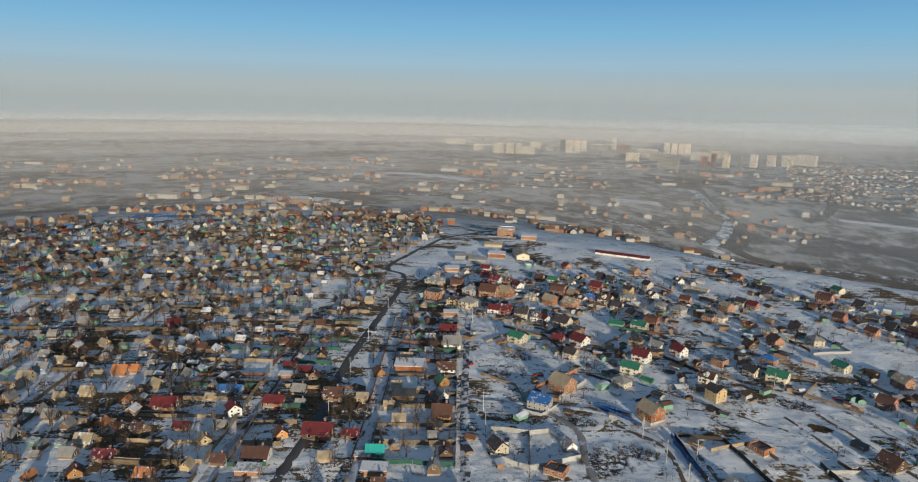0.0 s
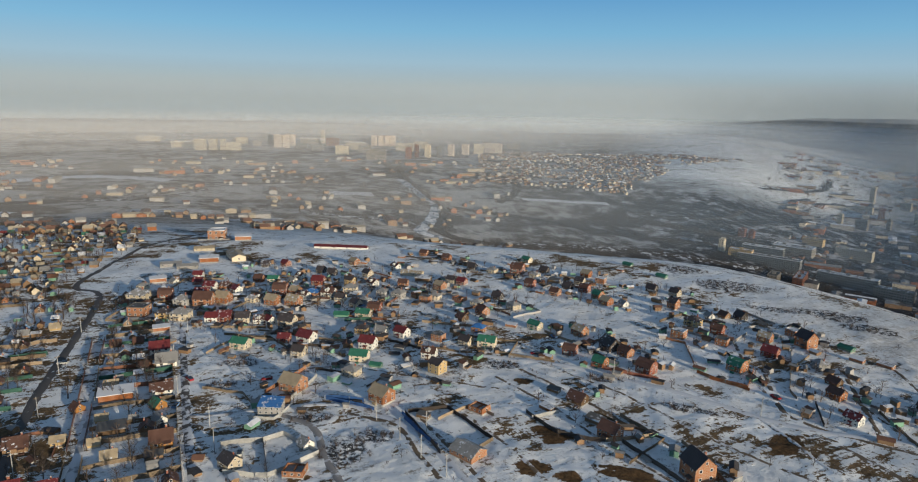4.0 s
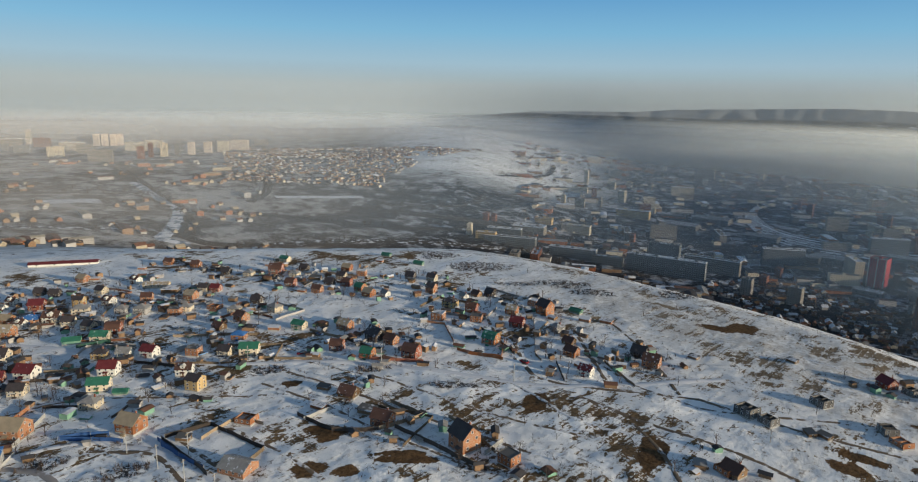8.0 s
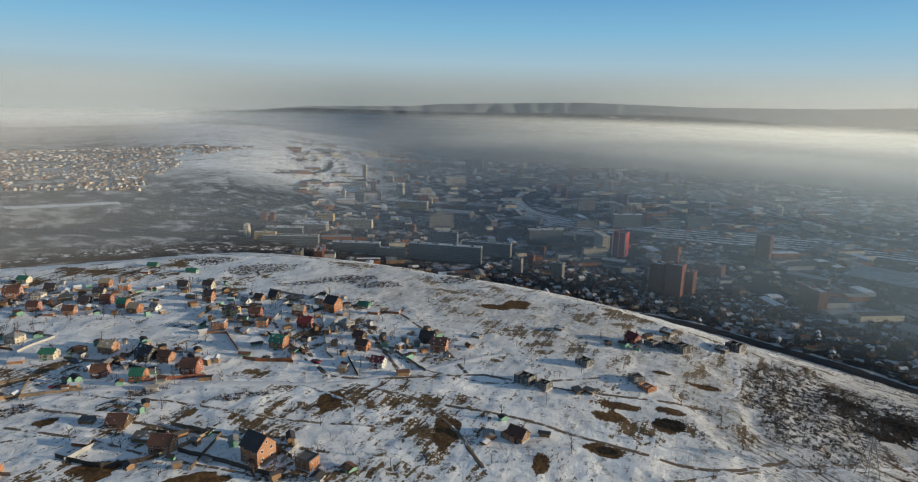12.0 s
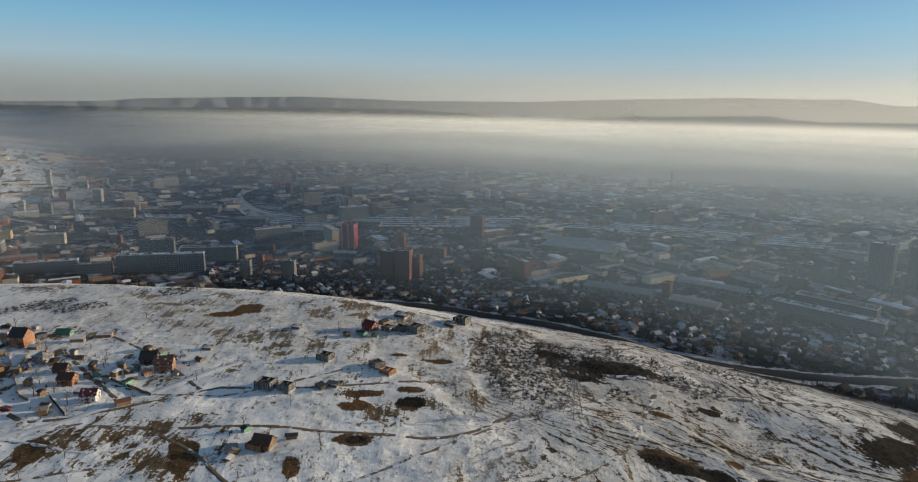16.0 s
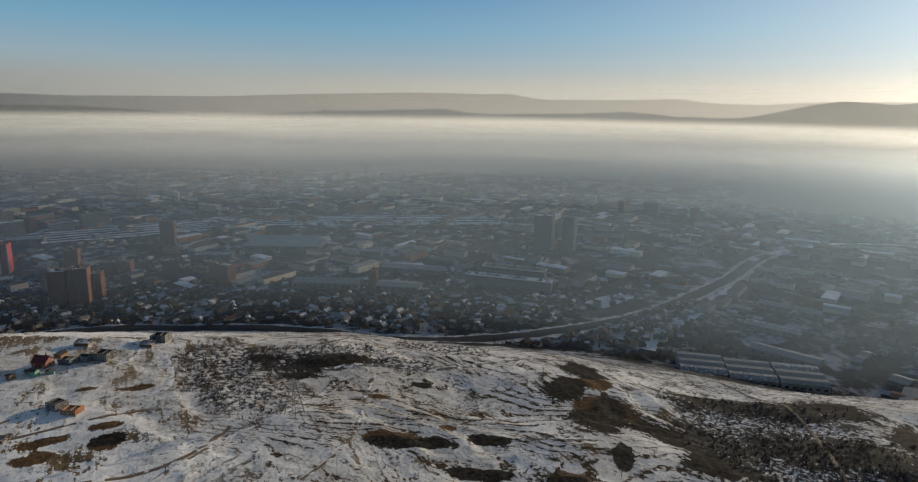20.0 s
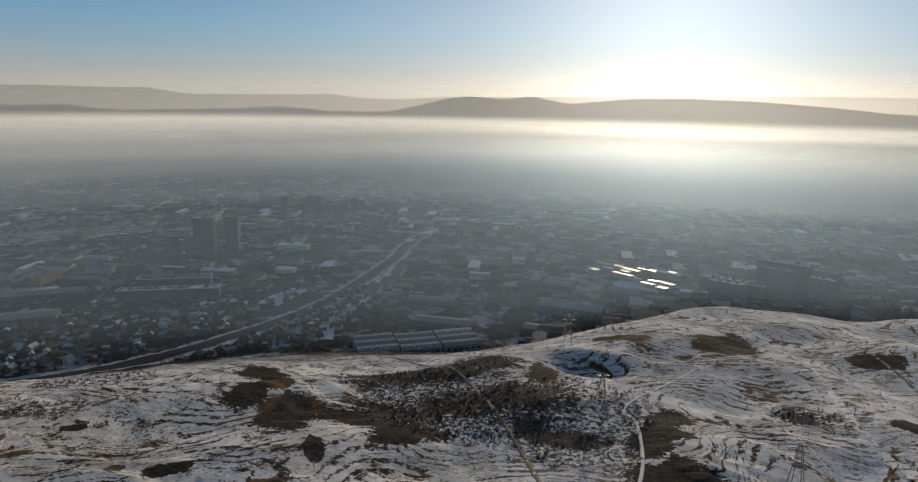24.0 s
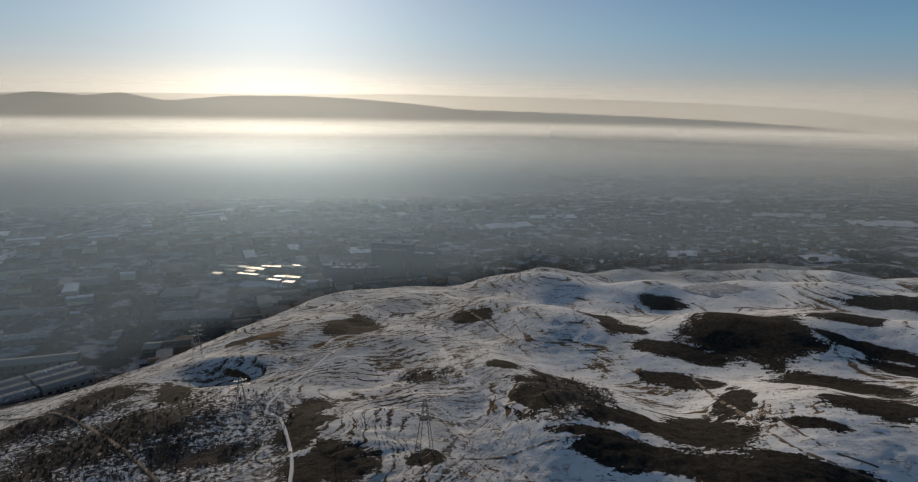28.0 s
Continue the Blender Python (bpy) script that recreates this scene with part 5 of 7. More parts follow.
for x, y, turn, size in (
    (105, 377.5, 314, 0.55), (101.5, 232.1, 296, 0.61),
):
    place("ochre_open", x, y, turn, size, "houses on the hill")
for x, y, turn, size in (
    (149.8, 366.9, 318, 1.15), (81.1, 197.3, 308, 0.55), (226.7, 334, 306, 0.86), (282.5, 222.7, 278, 0.63), (136.8, 170.9, 291, 0.78), (136.1, 196.7, 295, 0.59),
    (275.5, 109, 262, 0.55), (303.4, 75.5, 254, 0.55), (236.9, 50.2, 222, 0.55), (238.5, 45.9, 251, 0.55), (330.5, 26, 244, 0.78), (319.8, -0.6, 240, 0.7),
    (-6.5, 204.9, 358, 0.66), (-18.9, 226.6, 358, 1.03),
):
    place("shed_dark", x, y, turn, size, "houses on the hill")
for x, y, turn, size in (
    (153.3, 320.1, 294, 0.61), (101.7, 193.7, 297, 0.61), (253.5, 25.6, 236, 0.55), (190.7, 61.6, 248, 0.55), (31.9, 178.7, 330, 0.61),
):
    place("ruin_brick", x, y, turn, size, "houses on the hill")
for x, y, turn, size in (
    (140.2, 289.6, 284, 0.58), (275.4, 241, 271, 0.55), (139.5, 185.5, 293, 0.68), (247.9, 157.9, 272, 0.55), (191.3, 59.6, 257, 0.64), (-105.7, 199.5, 330, 0.55),
    (-45.5, 226.4, 358, 0.71),
):
    place("log_brown", x, y, turn, size, "houses on the hill")
for x, y, turn, size in (
    (83.5, 316.9, 330, 0.81), (79.9, 248.4, 322, 0.56), (302.7, 354.1, 289, 0.72), (303.2, 320, 287, 0.75), (292, 182.6, 272, 0.72),
):
    place("shed_green", x, y, turn, size, "houses on the hill")
for x, y, turn, size in (
    (32.1, 222.3, 332, 0.63),
):
    place("grey_blue", x, y, turn, size, "houses on the hill")
for x, y, turn, size in (
    (84.3, 167.3, 293, 0.58),
):
    place("barn_grey", x, y, turn, size, "houses on the hill")
for x, y, turn, size in (
    (232.6, 296.2, 282, 0.55), (169.1, 210.6, 291, 0.55), (221, 183.5, 280, 0.66),
):
    place("brick_green", x, y, turn, size, "houses on the hill")
for x, y, turn, size in (
    (261.3, 264.6, 285, 0.55), (276.9, 192.7, 265, 0.74), (142.9, 128.4, 262, 0.79),
):
    place("tall_brick", x, y, turn, size, "houses on the hill")
for x, y, turn, size in (
    (235.7, 71.3, 252, 0.7), (234.6, 63.3, 250, 0.55), (265.6, 53.9, 246, 0.62), (259.1, 30.7, 217, 0.56), (306, 30.5, 236, 0.55), (307.5, 24.4, 245, 0.55),
    (307, 16.8, 233, 0.77), (327.3, -6.7, 239, 0.74),
):
    place("ruin_dark", x, y, turn, size, "houses on the hill")
for x, y, turn, size in (
    (-3.4, 254.6, 358, 0.76), (-61.2, 183.1, 358, 0.79),
):
    place("white_brown", x, y, turn, size, "garden cabins and cottages")
for x, y, turn, size in (
    (-4.9, 241.9, 300, 0.57),
):
    place("amber_green", x, y, turn, size, "garden cabins and cottages")
for x, y, turn, size in (
    (-4.1, 213.3, 358, 0.88), (-31, 249.7, 300, 0.55), (-57.6, 197.3, 300, 0.55), (-111.7, 172.4, 300, 0.55),
):
    place("amber_brown", x, y, turn, size, "garden cabins and cottages")
for x, y, turn, size in (
    (-24.6, 187.2, 358, 0.66),
):
    place("teal", x, y, turn, size, "garden cabins and cottages")
for x, y, turn, size in (
    (-34.3, 225.9, 358, 0.69),
):
    place("yellow_small", x, y, turn, size, "garden cabins and cottages")
for x, y, turn, size in (
    (-20.8, 265.3, 358, 0.78), (-22.6, 237.6, 358, 0.64), (-23.7, 219.3, 358, 0.6), (-118.9, 190.4, 358, 0.88), (-81.6, 193.4, 300, 0.68), (-145.7, 221.8, 358, 0.7),
    (-138, 226.2, 358, 0.76), (-115.5, 234.2, 330, 0.77), (-143.5, 243.7, 358, 0.6), (-169.8, 239.3, 358, 0.83), (-159.3, 277.6, 330, 0.71),
):
    place("cabin_tan", x, y, turn, size, "garden cabins and cottages")
for x, y, turn, size in (
    (-34.4, 199, 358, 0.59), (-45.3, 198.9, 358, 0.98), (-66.2, 220.9, 358, 0.74), (-69.3, 256.2, 358, 0.55), (-61.8, 251.6, 358, 0.55), (-104.3, 216.3, 358, 0.9),
    (-92.4, 201.9, 358, 0.55), (-107.8, 181.9, 358, 0.69), (-139.9, 306.9, 358, 0.67),
):
    place("log_red", x, y, turn, size, "garden cabins and cottages")
for x, y, turn, size in (
    (-86, 231.1, 358, 0.7),
):
    place("log_blue", x, y, turn, size, "garden cabins and cottages")
for x, y, turn, size in (
    (-140.3, 207.6, 358, 0.78), (-144, 194.3, 330, 0.78), (-129, 275.3, 358, 0.71),
):
    place("cabin_grey", x, y, turn, size, "garden cabins and cottages")
for x, y, turn, size in (
    (-113.2, 200.7, 330, 0.59), (-72.1, 180.4, 358, 0.69),
):
    place("cabin_brown", x, y, turn, size, "garden cabins and cottages")
for x, y, turn, size in (
    (-119.6, 268.6, 330, 0.79), (-104.8, 270.7, 320, 0.84), (-121.5, 283, 330, 0.9),
):
    place("cabin_snow", x, y, turn, size, "garden cabins and cottages")
for x, y, turn, size in (
    (-107, 244.1, 330, 0.87), (-168.6, 247.8, 358, 0.94),
):
    place("cabin_blue", x, y, turn, size, "garden cabins and cottages")
for x, y, turn, size in (
    (-132, 249.1, 358, 0.73), (-135.9, 246.3, 358, 0.9),
):
    place("cabin_brick", x, y, turn, size, "garden cabins and cottages")
for x, y, turn, size in (
    (-104.5, 249.8, 330, 0.67),
):
    place("cabin_green", x, y, turn, size, "garden cabins and cottages")
HOUSES_AT = [(o.matrix_basis.translation.x, o.matrix_basis.translation.y) for o in bpy.data.objects if o.get("category") in ("house", "cottage", "shed", "barn", "cabin", "hall")]

# ---- garden plots west of the settlement ----
plots = random.Random(11)
CABINS = ("cabin_tan", "cabin_grey", "cabin_mansard", "cabin_grey", "cabin_grey", "cabin_brown", "cabin_snow", "cabin_green", "cabin_tan", "cabin_snow", "cabin_grey", "cabin_blue", "cabin_mansard", "cabin_brown", "cabin_brown", "cabin_snow", "cabin_brick")
LANE_X = (-73, -29, 4)


def road_x(y):
    """Where the main road runs at this northing."""
    return float(np.interp(y, (120, 171, 209, 269, 399, 428, 465, 547), (-53, -52, -48, -46, -33, -47, -39, -5)))


def in_plots(x, y):
    az = math.degrees(math.atan2(x, y))
    if not -42 < az or y < 125:
        return False
    if y < 330:
        right = 0
    elif y < 400:
        right = -12
    else:
        right = road_x(y) - 6
    if x > right or abs(x - road_x(y)) < 8:
        return False
    return all(abs(x - lane) > 5 for lane in LANE_X if y < 400) and math.hypot(x, y) < 690 and math.hypot((x + 262) / 42, (y - 598) / 26) > 1


def far_gables(name, rows, mats, label, category):
    """Many small gabled buildings too far off to be told apart, as one object. Rows: x, y, turn, length, depth, height, roof rise, wall and roof slot."""
    verts, faces, slots = [], [], []
    for x, y, turn, w, d, h, rise, wall, roof in rows:
        z = ground_z(x, y)
        c, s = math.cos(turn), math.sin(turn)
        o = len(verts)
        pts = [(-w / 2, -d / 2, -2), (w / 2, -d / 2, -2), (w / 2, d / 2, -2), (-w / 2, d / 2, -2), (-w / 2, -d / 2, h), (w / 2, -d / 2, h), (w / 2, d / 2, h), (-w / 2, d / 2, h),
               (-w / 2, 0, h + rise), (w / 2, 0, h + rise)]
        e, g = w / 2 + 0.4, d / 2 + 0.4
        zz = h - rise * 0.8 / d + 0.12
        pts += [(-e, -g, zz), (e, -g, zz), (e, 0, h + rise + 0.15), (-e, 0, h + rise + 0.15), (e, g, zz), (-e, g, zz)]
        verts += [(x + px * c - py * s, y + px * s + py * c, z + pz) for px, py, pz in pts]
        for f, m in (((0, 1, 5, 4), wall), ((1, 2, 6, 9, 5), wall), ((2, 3, 7, 6), wall), ((3, 0, 4, 8, 7), wall), ((10, 11, 12, 13), roof), ((14, 15, 13, 12), roof)):
            faces.append([o + k for k in f])
            slots.append(m)
    me = bpy.data.meshes.new(name)
    me.from_pydata(verts, [], faces)
    for m in mats:
        me.materials.append(m)
    me.polygons.foreach_set("material_index", slots)
    me.update()
    return tagged(new(name, me), label, category, kind="stuff")


for key, col in (("far_tan", (0.30, 0.25, 0.18)), ("far_slate", (0.20, 0.19, 0.18)), ("far_rust", (0.12, 0.06, 0.04)), ("far_snow", (0.50, 0.50, 0.52)), ("far_maroon", (0.16, 0.03, 0.03)),
                 ("far_green", (0.05, 0.13, 0.09)), ("far_blue", (0.05, 0.13, 0.28)), ("far_black", (0.05, 0.045, 0.045))):
    M[key] = plain(key + "_roof", col, 0.9, 0.25, 0.6, 0.08, spec=0.12)
FAR_MATS = [M[k] for k in ("cream", "log", "white", "brick", "greywall", "greenwall", "far_tan", "far_slate", "far_rust", "far_snow", "far_maroon", "far_green", "far_blue", "far_black")]
near_n, far_rows, taken = 0, [], list(HOUSES_AT)
cells = {}
for hx, hy in taken:
    cells.setdefault((int(hx // 12), int(hy // 12)), []).append((hx, hy))


def free(x, y, gap):
    i, j = int(x // 12), int(y // 12)
    return all(math.hypot(x - a, y - b) > gap for di in (-1, 0, 1) for dj in (-1, 0, 1) for a, b in cells.get((i + di, j + dj), ()))


def occupy(x, y):
    cells.setdefault((int(x // 12), int(y // 12)), []).append((x, y))


spots = []
for row in range(0, 66):
    for col in range(0, 66):
        x = -520 + col * 10.4 + plots.uniform(-3.2, 3.2) + (row % 2) * 3
        y = 128 + row * 10.4 + plots.uniform(-3.4, 3.4)
        if in_plots(x, y):
            spots.append((x, y))
spots.sort(key=lambda p: math.hypot(*p))
for x, y in spots:
    if plots.random() < 0.26 or not free(x, y, 7.0):
        continue
    occupy(x, y)
    turn = -3 + plots.choice((0, 90, 0, 90, 180, 270)) + plots.uniform(-6, 6)
    size = plots.uniform(0.5, 0.78)
    if near_n < 250:
        place(plots.choice(CABINS), x, y, turn, size, "garden cabins and cottages")
        near_n += 1
        if plots.random() < 0.42 and near_n < 250:
            sx, sy = x + plots.uniform(4.5, 6), y + plots.uniform(-4, 4)
            if in_plots(sx, sy):
                far_rows.append((sx, sy, radians(turn), plots.uniform(2.5, 4.5), plots.uniform(2, 3), 2.0, 0.7, plots.choice((1, 1, 4, 5)), plots.choice((7, 8, 9, 13))))
    else:
        s = size * plots.uniform(0.95, 1.15)
        far_rows.append((x, y, radians(turn), 6.2 * s, 5.2 * s, 2.7 * s, 2.3 * s, plots.choice((0, 1, 4, 1, 1, 4, 5, 1)), plots.choice((6, 7, 8, 6, 7, 13, 8, 10, 11, 13, 12, 6, 7, 9, 9, 7))))
far_gables("garden_cabins_beyond", far_rows, FAR_MATS, "crowd of small weathered garden cabins with snowy roofs", "cabins")


# ---- fences ----
def fence(pts, height, mat, label, group="", gap=2.5):
    """A board or sheet fence along a line, standing on the ground, with posts."""
    top = tagged(new("fence"), label, "fence", group)
    line = []
    for (ax, ay), (bx, by) in zip(pts, pts[1:]):
        n = max(1, int(math.hypot(bx - ax, by - ay) / gap))
        line += [(ax + (bx - ax) * k / n, ay + (by - ay) * k / n) for k in range(n)]
    line.append(pts[-1])
    bm = bmesh.new()
    prev = None
    for k, (x, y) in enumerate(line):
        nx, ny = line[min(k + 1, len(line) - 1)]
        px, py = line[max(k - 1, 0)]
        d = Vector((nx - px, ny - py)).normalized()
        z = ground_z(x, y)
        ring = [bm.verts.new((x - d.y * t, y + d.x * t, z + h)) for t, h in ((-0.05, -0.5), (0.05, -0.5), (0.05, height), (-0.05, height))]
        if prev:
            for i in range(4):
                bm.faces.new((prev[i], prev[(i + 1) % 4], ring[(i + 1) % 4], ring[i]))
        prev = ring
    part("boarding", bm, M[mat], top)
    top_post = None
    for k in range(0, len(line), max(1, len(line) // 2)):
        x, y = line[k]
        z = ground_z(x, y)
        if top_post is None:
            b = bmesh.new()
            box(b, -0.09, 0.09, -0.09, 0.09, -0.6, height + 0.15)
            top_post = part("post", b, M["steel"], top)
            post_mesh = top_post.data
        else:
            top_post = new("post", post_mesh)
            top_post.parent = top
        top_post.matrix_basis = pose(x, y, z)
    return top


PLOT_FENCE = "fences of the garden plots"
for k in range(46):
    y = 140 + (k // 3) * 13.5 + plots.uniform(-3, 3)
    x0, x1 = ((-26, 1), (-69, -52), (-110, -77))[k % 3]
    if k % 3 == 1:
        x1 = road_x(y) - 6
    fence([(x0, y), (x1, y + plots.uniform(-1, 1))], plots.uniform(1.3, 1.8), plots.choice(("wood", "wood", "fencebrown", "fencegreen")), "weathered fence dividing two snowy garden plots", PLOT_FENCE)
for x in (-26.5, -31.5, -70, -76.5, 1.2):
    for y in range(140, 330, 38):
        fence([(x + plots.uniform(-0.5, 0.5), y + 2), (x, y + 34)], plots.uniform(1.4, 1.9), plots.choice(("wood", "fencebrown", "wood")), "grey board fence along a snowy lane", PLOT_FENCE)
far_lines = []
for k in range(330):
    y = plots.uniform(140, 560)
    x = plots.uniform(-430, -60)
    if in_plots(x, y) and in_plots(x + 20, y):
        far_lines.append((x, y, plots.uniform(14, 34), plots.random() < 0.62))


def far_fences(rows):
    verts, faces = [], []
    for x, y, length, along in rows:
        n = 5
        for j in range(n + 1):
            px, py = (x + length * j / n, y) if along else (x, y + length * j / n)
            z = ground_z(px, py)
            for t, h in ((-0.06, -0.4), (0.06, -0.4), (0.06, 1.5), (-0.06, 1.5)):
                verts.append((px + (0 if along else t), py + (t if along else 0), z + h))
        o = len(verts) - 4 * (n + 1)
        for j in range(n):
            for i in range(4):
                faces.append((o + 4 * j + i, o + 4 * j + (i + 1) % 4, o + 4 * j + 4 + (i + 1) % 4, o + 4 * j + 4 + i))
    return tagged(link_mesh("fences_beyond", verts, faces, M["wood"], False), "many grey board fences between snowy plots", "fences", kind="stuff")


far_fences(far_lines)


# ---- bare trees and scrub ----
def bare_tree(verts, faces, x, y, height, rng, thick=1.0, limbs=14):
    """A leafless tree: tapered trunk, rising limbs that fork into fine twigs, all as thin three-sided rods."""
    z0 = ground_z(x, y)

    def rod(a, b, ra, rb):
        o = len(verts)
        d = (b - a).normalized()
        u = d.orthogonal().normalized()
        v = d.cross(u)
        for p, r in ((a, ra), (b, rb)):
            for k in range(3):
                ang_ = k * 2.0944
                verts.append(tuple(p + u * (r * math.cos(ang_)) + v * (r * math.sin(ang_))))
        for k in range(3):
            faces.append((o + k, o + (k + 1) % 3, o + 3 + (k + 1) % 3, o + 3 + k))

    lean = Vector((rng.uniform(-0.06, 0.06), rng.uniform(-0.06, 0.06), 1))
    base = Vector((x, y, z0 - 0.4))
    crown = base + lean * height * 0.9
    rod(base, crown, 0.018 * height * thick, 0.006 * height * thick)
    for k in range(limbs):
        f = 0.25 + 0.7 * k / limbs
        a = base + lean * height * f * 0.9
        turn = k * 2.4 + rng.uniform(-0.5, 0.5)
        reach = height * (0.42 - 0.28 * f) * rng.uniform(0.7, 1.2)
        b = a + Vector((math.cos(turn) * reach, math.sin(turn) * reach, reach * rng.uniform(0.7, 1.3)))
        rod(a, b, 0.006 * height * thick, 0.0025 * height * thick)
        for _ in range(4):
            p = a.lerp(b, rng.uniform(0.35, 1.0))
            q = p + Vector((rng.uniform(-1, 1), rng.uniform(-1, 1), rng.uniform(0.2, 1.3))).normalized() * reach * rng.uniform(0.35, 0.7)
            rod(p, q, 0.003 * height * thick, 0.0014 * height * thick)


def tree_thing(x, y, height, label, group, mat="twig", seed=0):
    rng = random.Random(seed)
    top = tagged(new("bare_tree"), label, "tree", group)
    v, f = [], []
    bare_tree(v, f, x, y, height, rng, 1.4, 20)
    for name, fs in (("trunk", f[:3]), ("crown", f[3:])):
        used = sorted({k for q in fs for k in q})
        idx = {k: n for n, k in enumerate(used)}
        me = bpy.data.meshes.new(name)
        me.from_pydata([v[k] for k in used], [], [[idx[k] for k in q] for q in fs])
        me.materials.append(M["bark" if name == "trunk" else mat])
        ob = new(name, me)
        ob.parent = top
    return top


woods = random.Random(5)
for k in range(70):
    x, y = woods.uniform(-150, 0), woods.uniform(135, 330)
    if in_plots(x, y):
        tree_thing(x, y, woods.uniform(5, 10), "leafless brown garden tree among snowy plots", "bare garden trees", seed=k)
v, f = [], []
for k in range(2600):
    x, y = woods.uniform(-450, 0), woods.uniform(150, 640)
    if in_plots(x, y) and math.hypot(x, y) > 180:
        bare_tree(v, f, x, y, woods.uniform(3.5, 8.5), woods, 2.2, 6)
link = link_mesh("garden_trees_beyond", v, f, M["twig"], False)
tagged(link, "bare brown fruit trees and bushes among garden plots", "trees", kind="stuff")


def shrub_clump(verts, faces, x, y, r, rng, twigs=9):
    z = ground_z(x, y)
    for _ in range(twigs):
        a = rng.uniform(0, 6.283)
        q = rng.uniform(0, 0.5) * r
        h = r * rng.uniform(0.6, 1.3)
        bx, by = x + math.cos(a) * q, y + math.sin(a) * q
        tx, ty = bx + math.cos(a) * h * 0.6, by + math.sin(a) * h * 0.6
        w = 0.07 + 0.03 * r
        o = len(verts)
        px, py = -math.sin(a) * w, math.cos(a) * w
        verts += [(bx - px, by - py, z - 0.2), (bx + px, by + py, z - 0.2), (tx, ty, z + h), (bx, by, z - 0.2 + w)]
        faces += [(o, o + 1, o + 2), (o + 1, o + 3, o + 2), (o + 3, o, o + 2)]


v, f = [], []
for cx, cy, a, b, spin in SCRUB_GROUND:
    n = int(min(700, max(30, a * b * 0.32)))
    for _ in range(n):
        t, q = woods.uniform(0, 6.283), math.sqrt(woods.random()) * 1.05
        u, w = a * q * math.cos(t), b * q * math.sin(t)
        shrub_clump(v, f, cx + u * math.cos(spin) - w * math.sin(spin), cy + u * math.sin(spin) + w * math.cos(spin), woods.uniform(0.5, 1.6), woods)
for _ in range(5600):
    az = radians(woods.uniform(4, 212))
    r = 105 + 420 * woods.random() ** 1.3
    x, y = r * math.sin(az), r * math.cos(az)
    if noise.noise(Vector((x / 30, y / 30, 9.0))) > -0.02 and free(x, y, 6):
        shrub_clump(v, f, x, y, woods.uniform(0.3, 1.0), woods, 6)
tagged(link_mesh("scrub", v, f, M["twig"], False), "low leafless scrub and dry weeds standing in snow", "scrub", kind="stuff")
v, f = [], []
for _ in range(1500):
    x, y = woods.uniform(-430, 0), woods.uniform(130, 620)
    if in_plots(x, y) and free(x, y, 4.5):
        if woods.random() < 0.3:
            bare_tree(v, f, x, y, woods.uniform(3.0, 6.5), woods, 1.8, 8)
        else:
            shrub_clump(v, f, x, y, woods.uniform(1.0, 2.2), woods, 9)
tagged(link_mesh("garden_trees", v, f, M["gardentwig"], False), "brown leafless fruit trees and bushes in the garden plots", "trees", kind="stuff")
v, f = [], []
for _ in range(420):
    az = radians(woods.uniform(8, 205))
    r = 115 + 380 * woods.random()
    x, y = r * math.sin(az), r * math.cos(az)
    if noise.noise(Vector((x / 45, y / 45, 4.0))) > 0.0 and free(x, y, 6):
        bare_tree(v, f, x, y, woods.uniform(2.0, 5.0), woods, 1.6, 7)
tagged(link_mesh("saplings", v, f, M["twig"], False), "scattered bare saplings and thin trees on snowy hillside", "trees", kind="stuff")


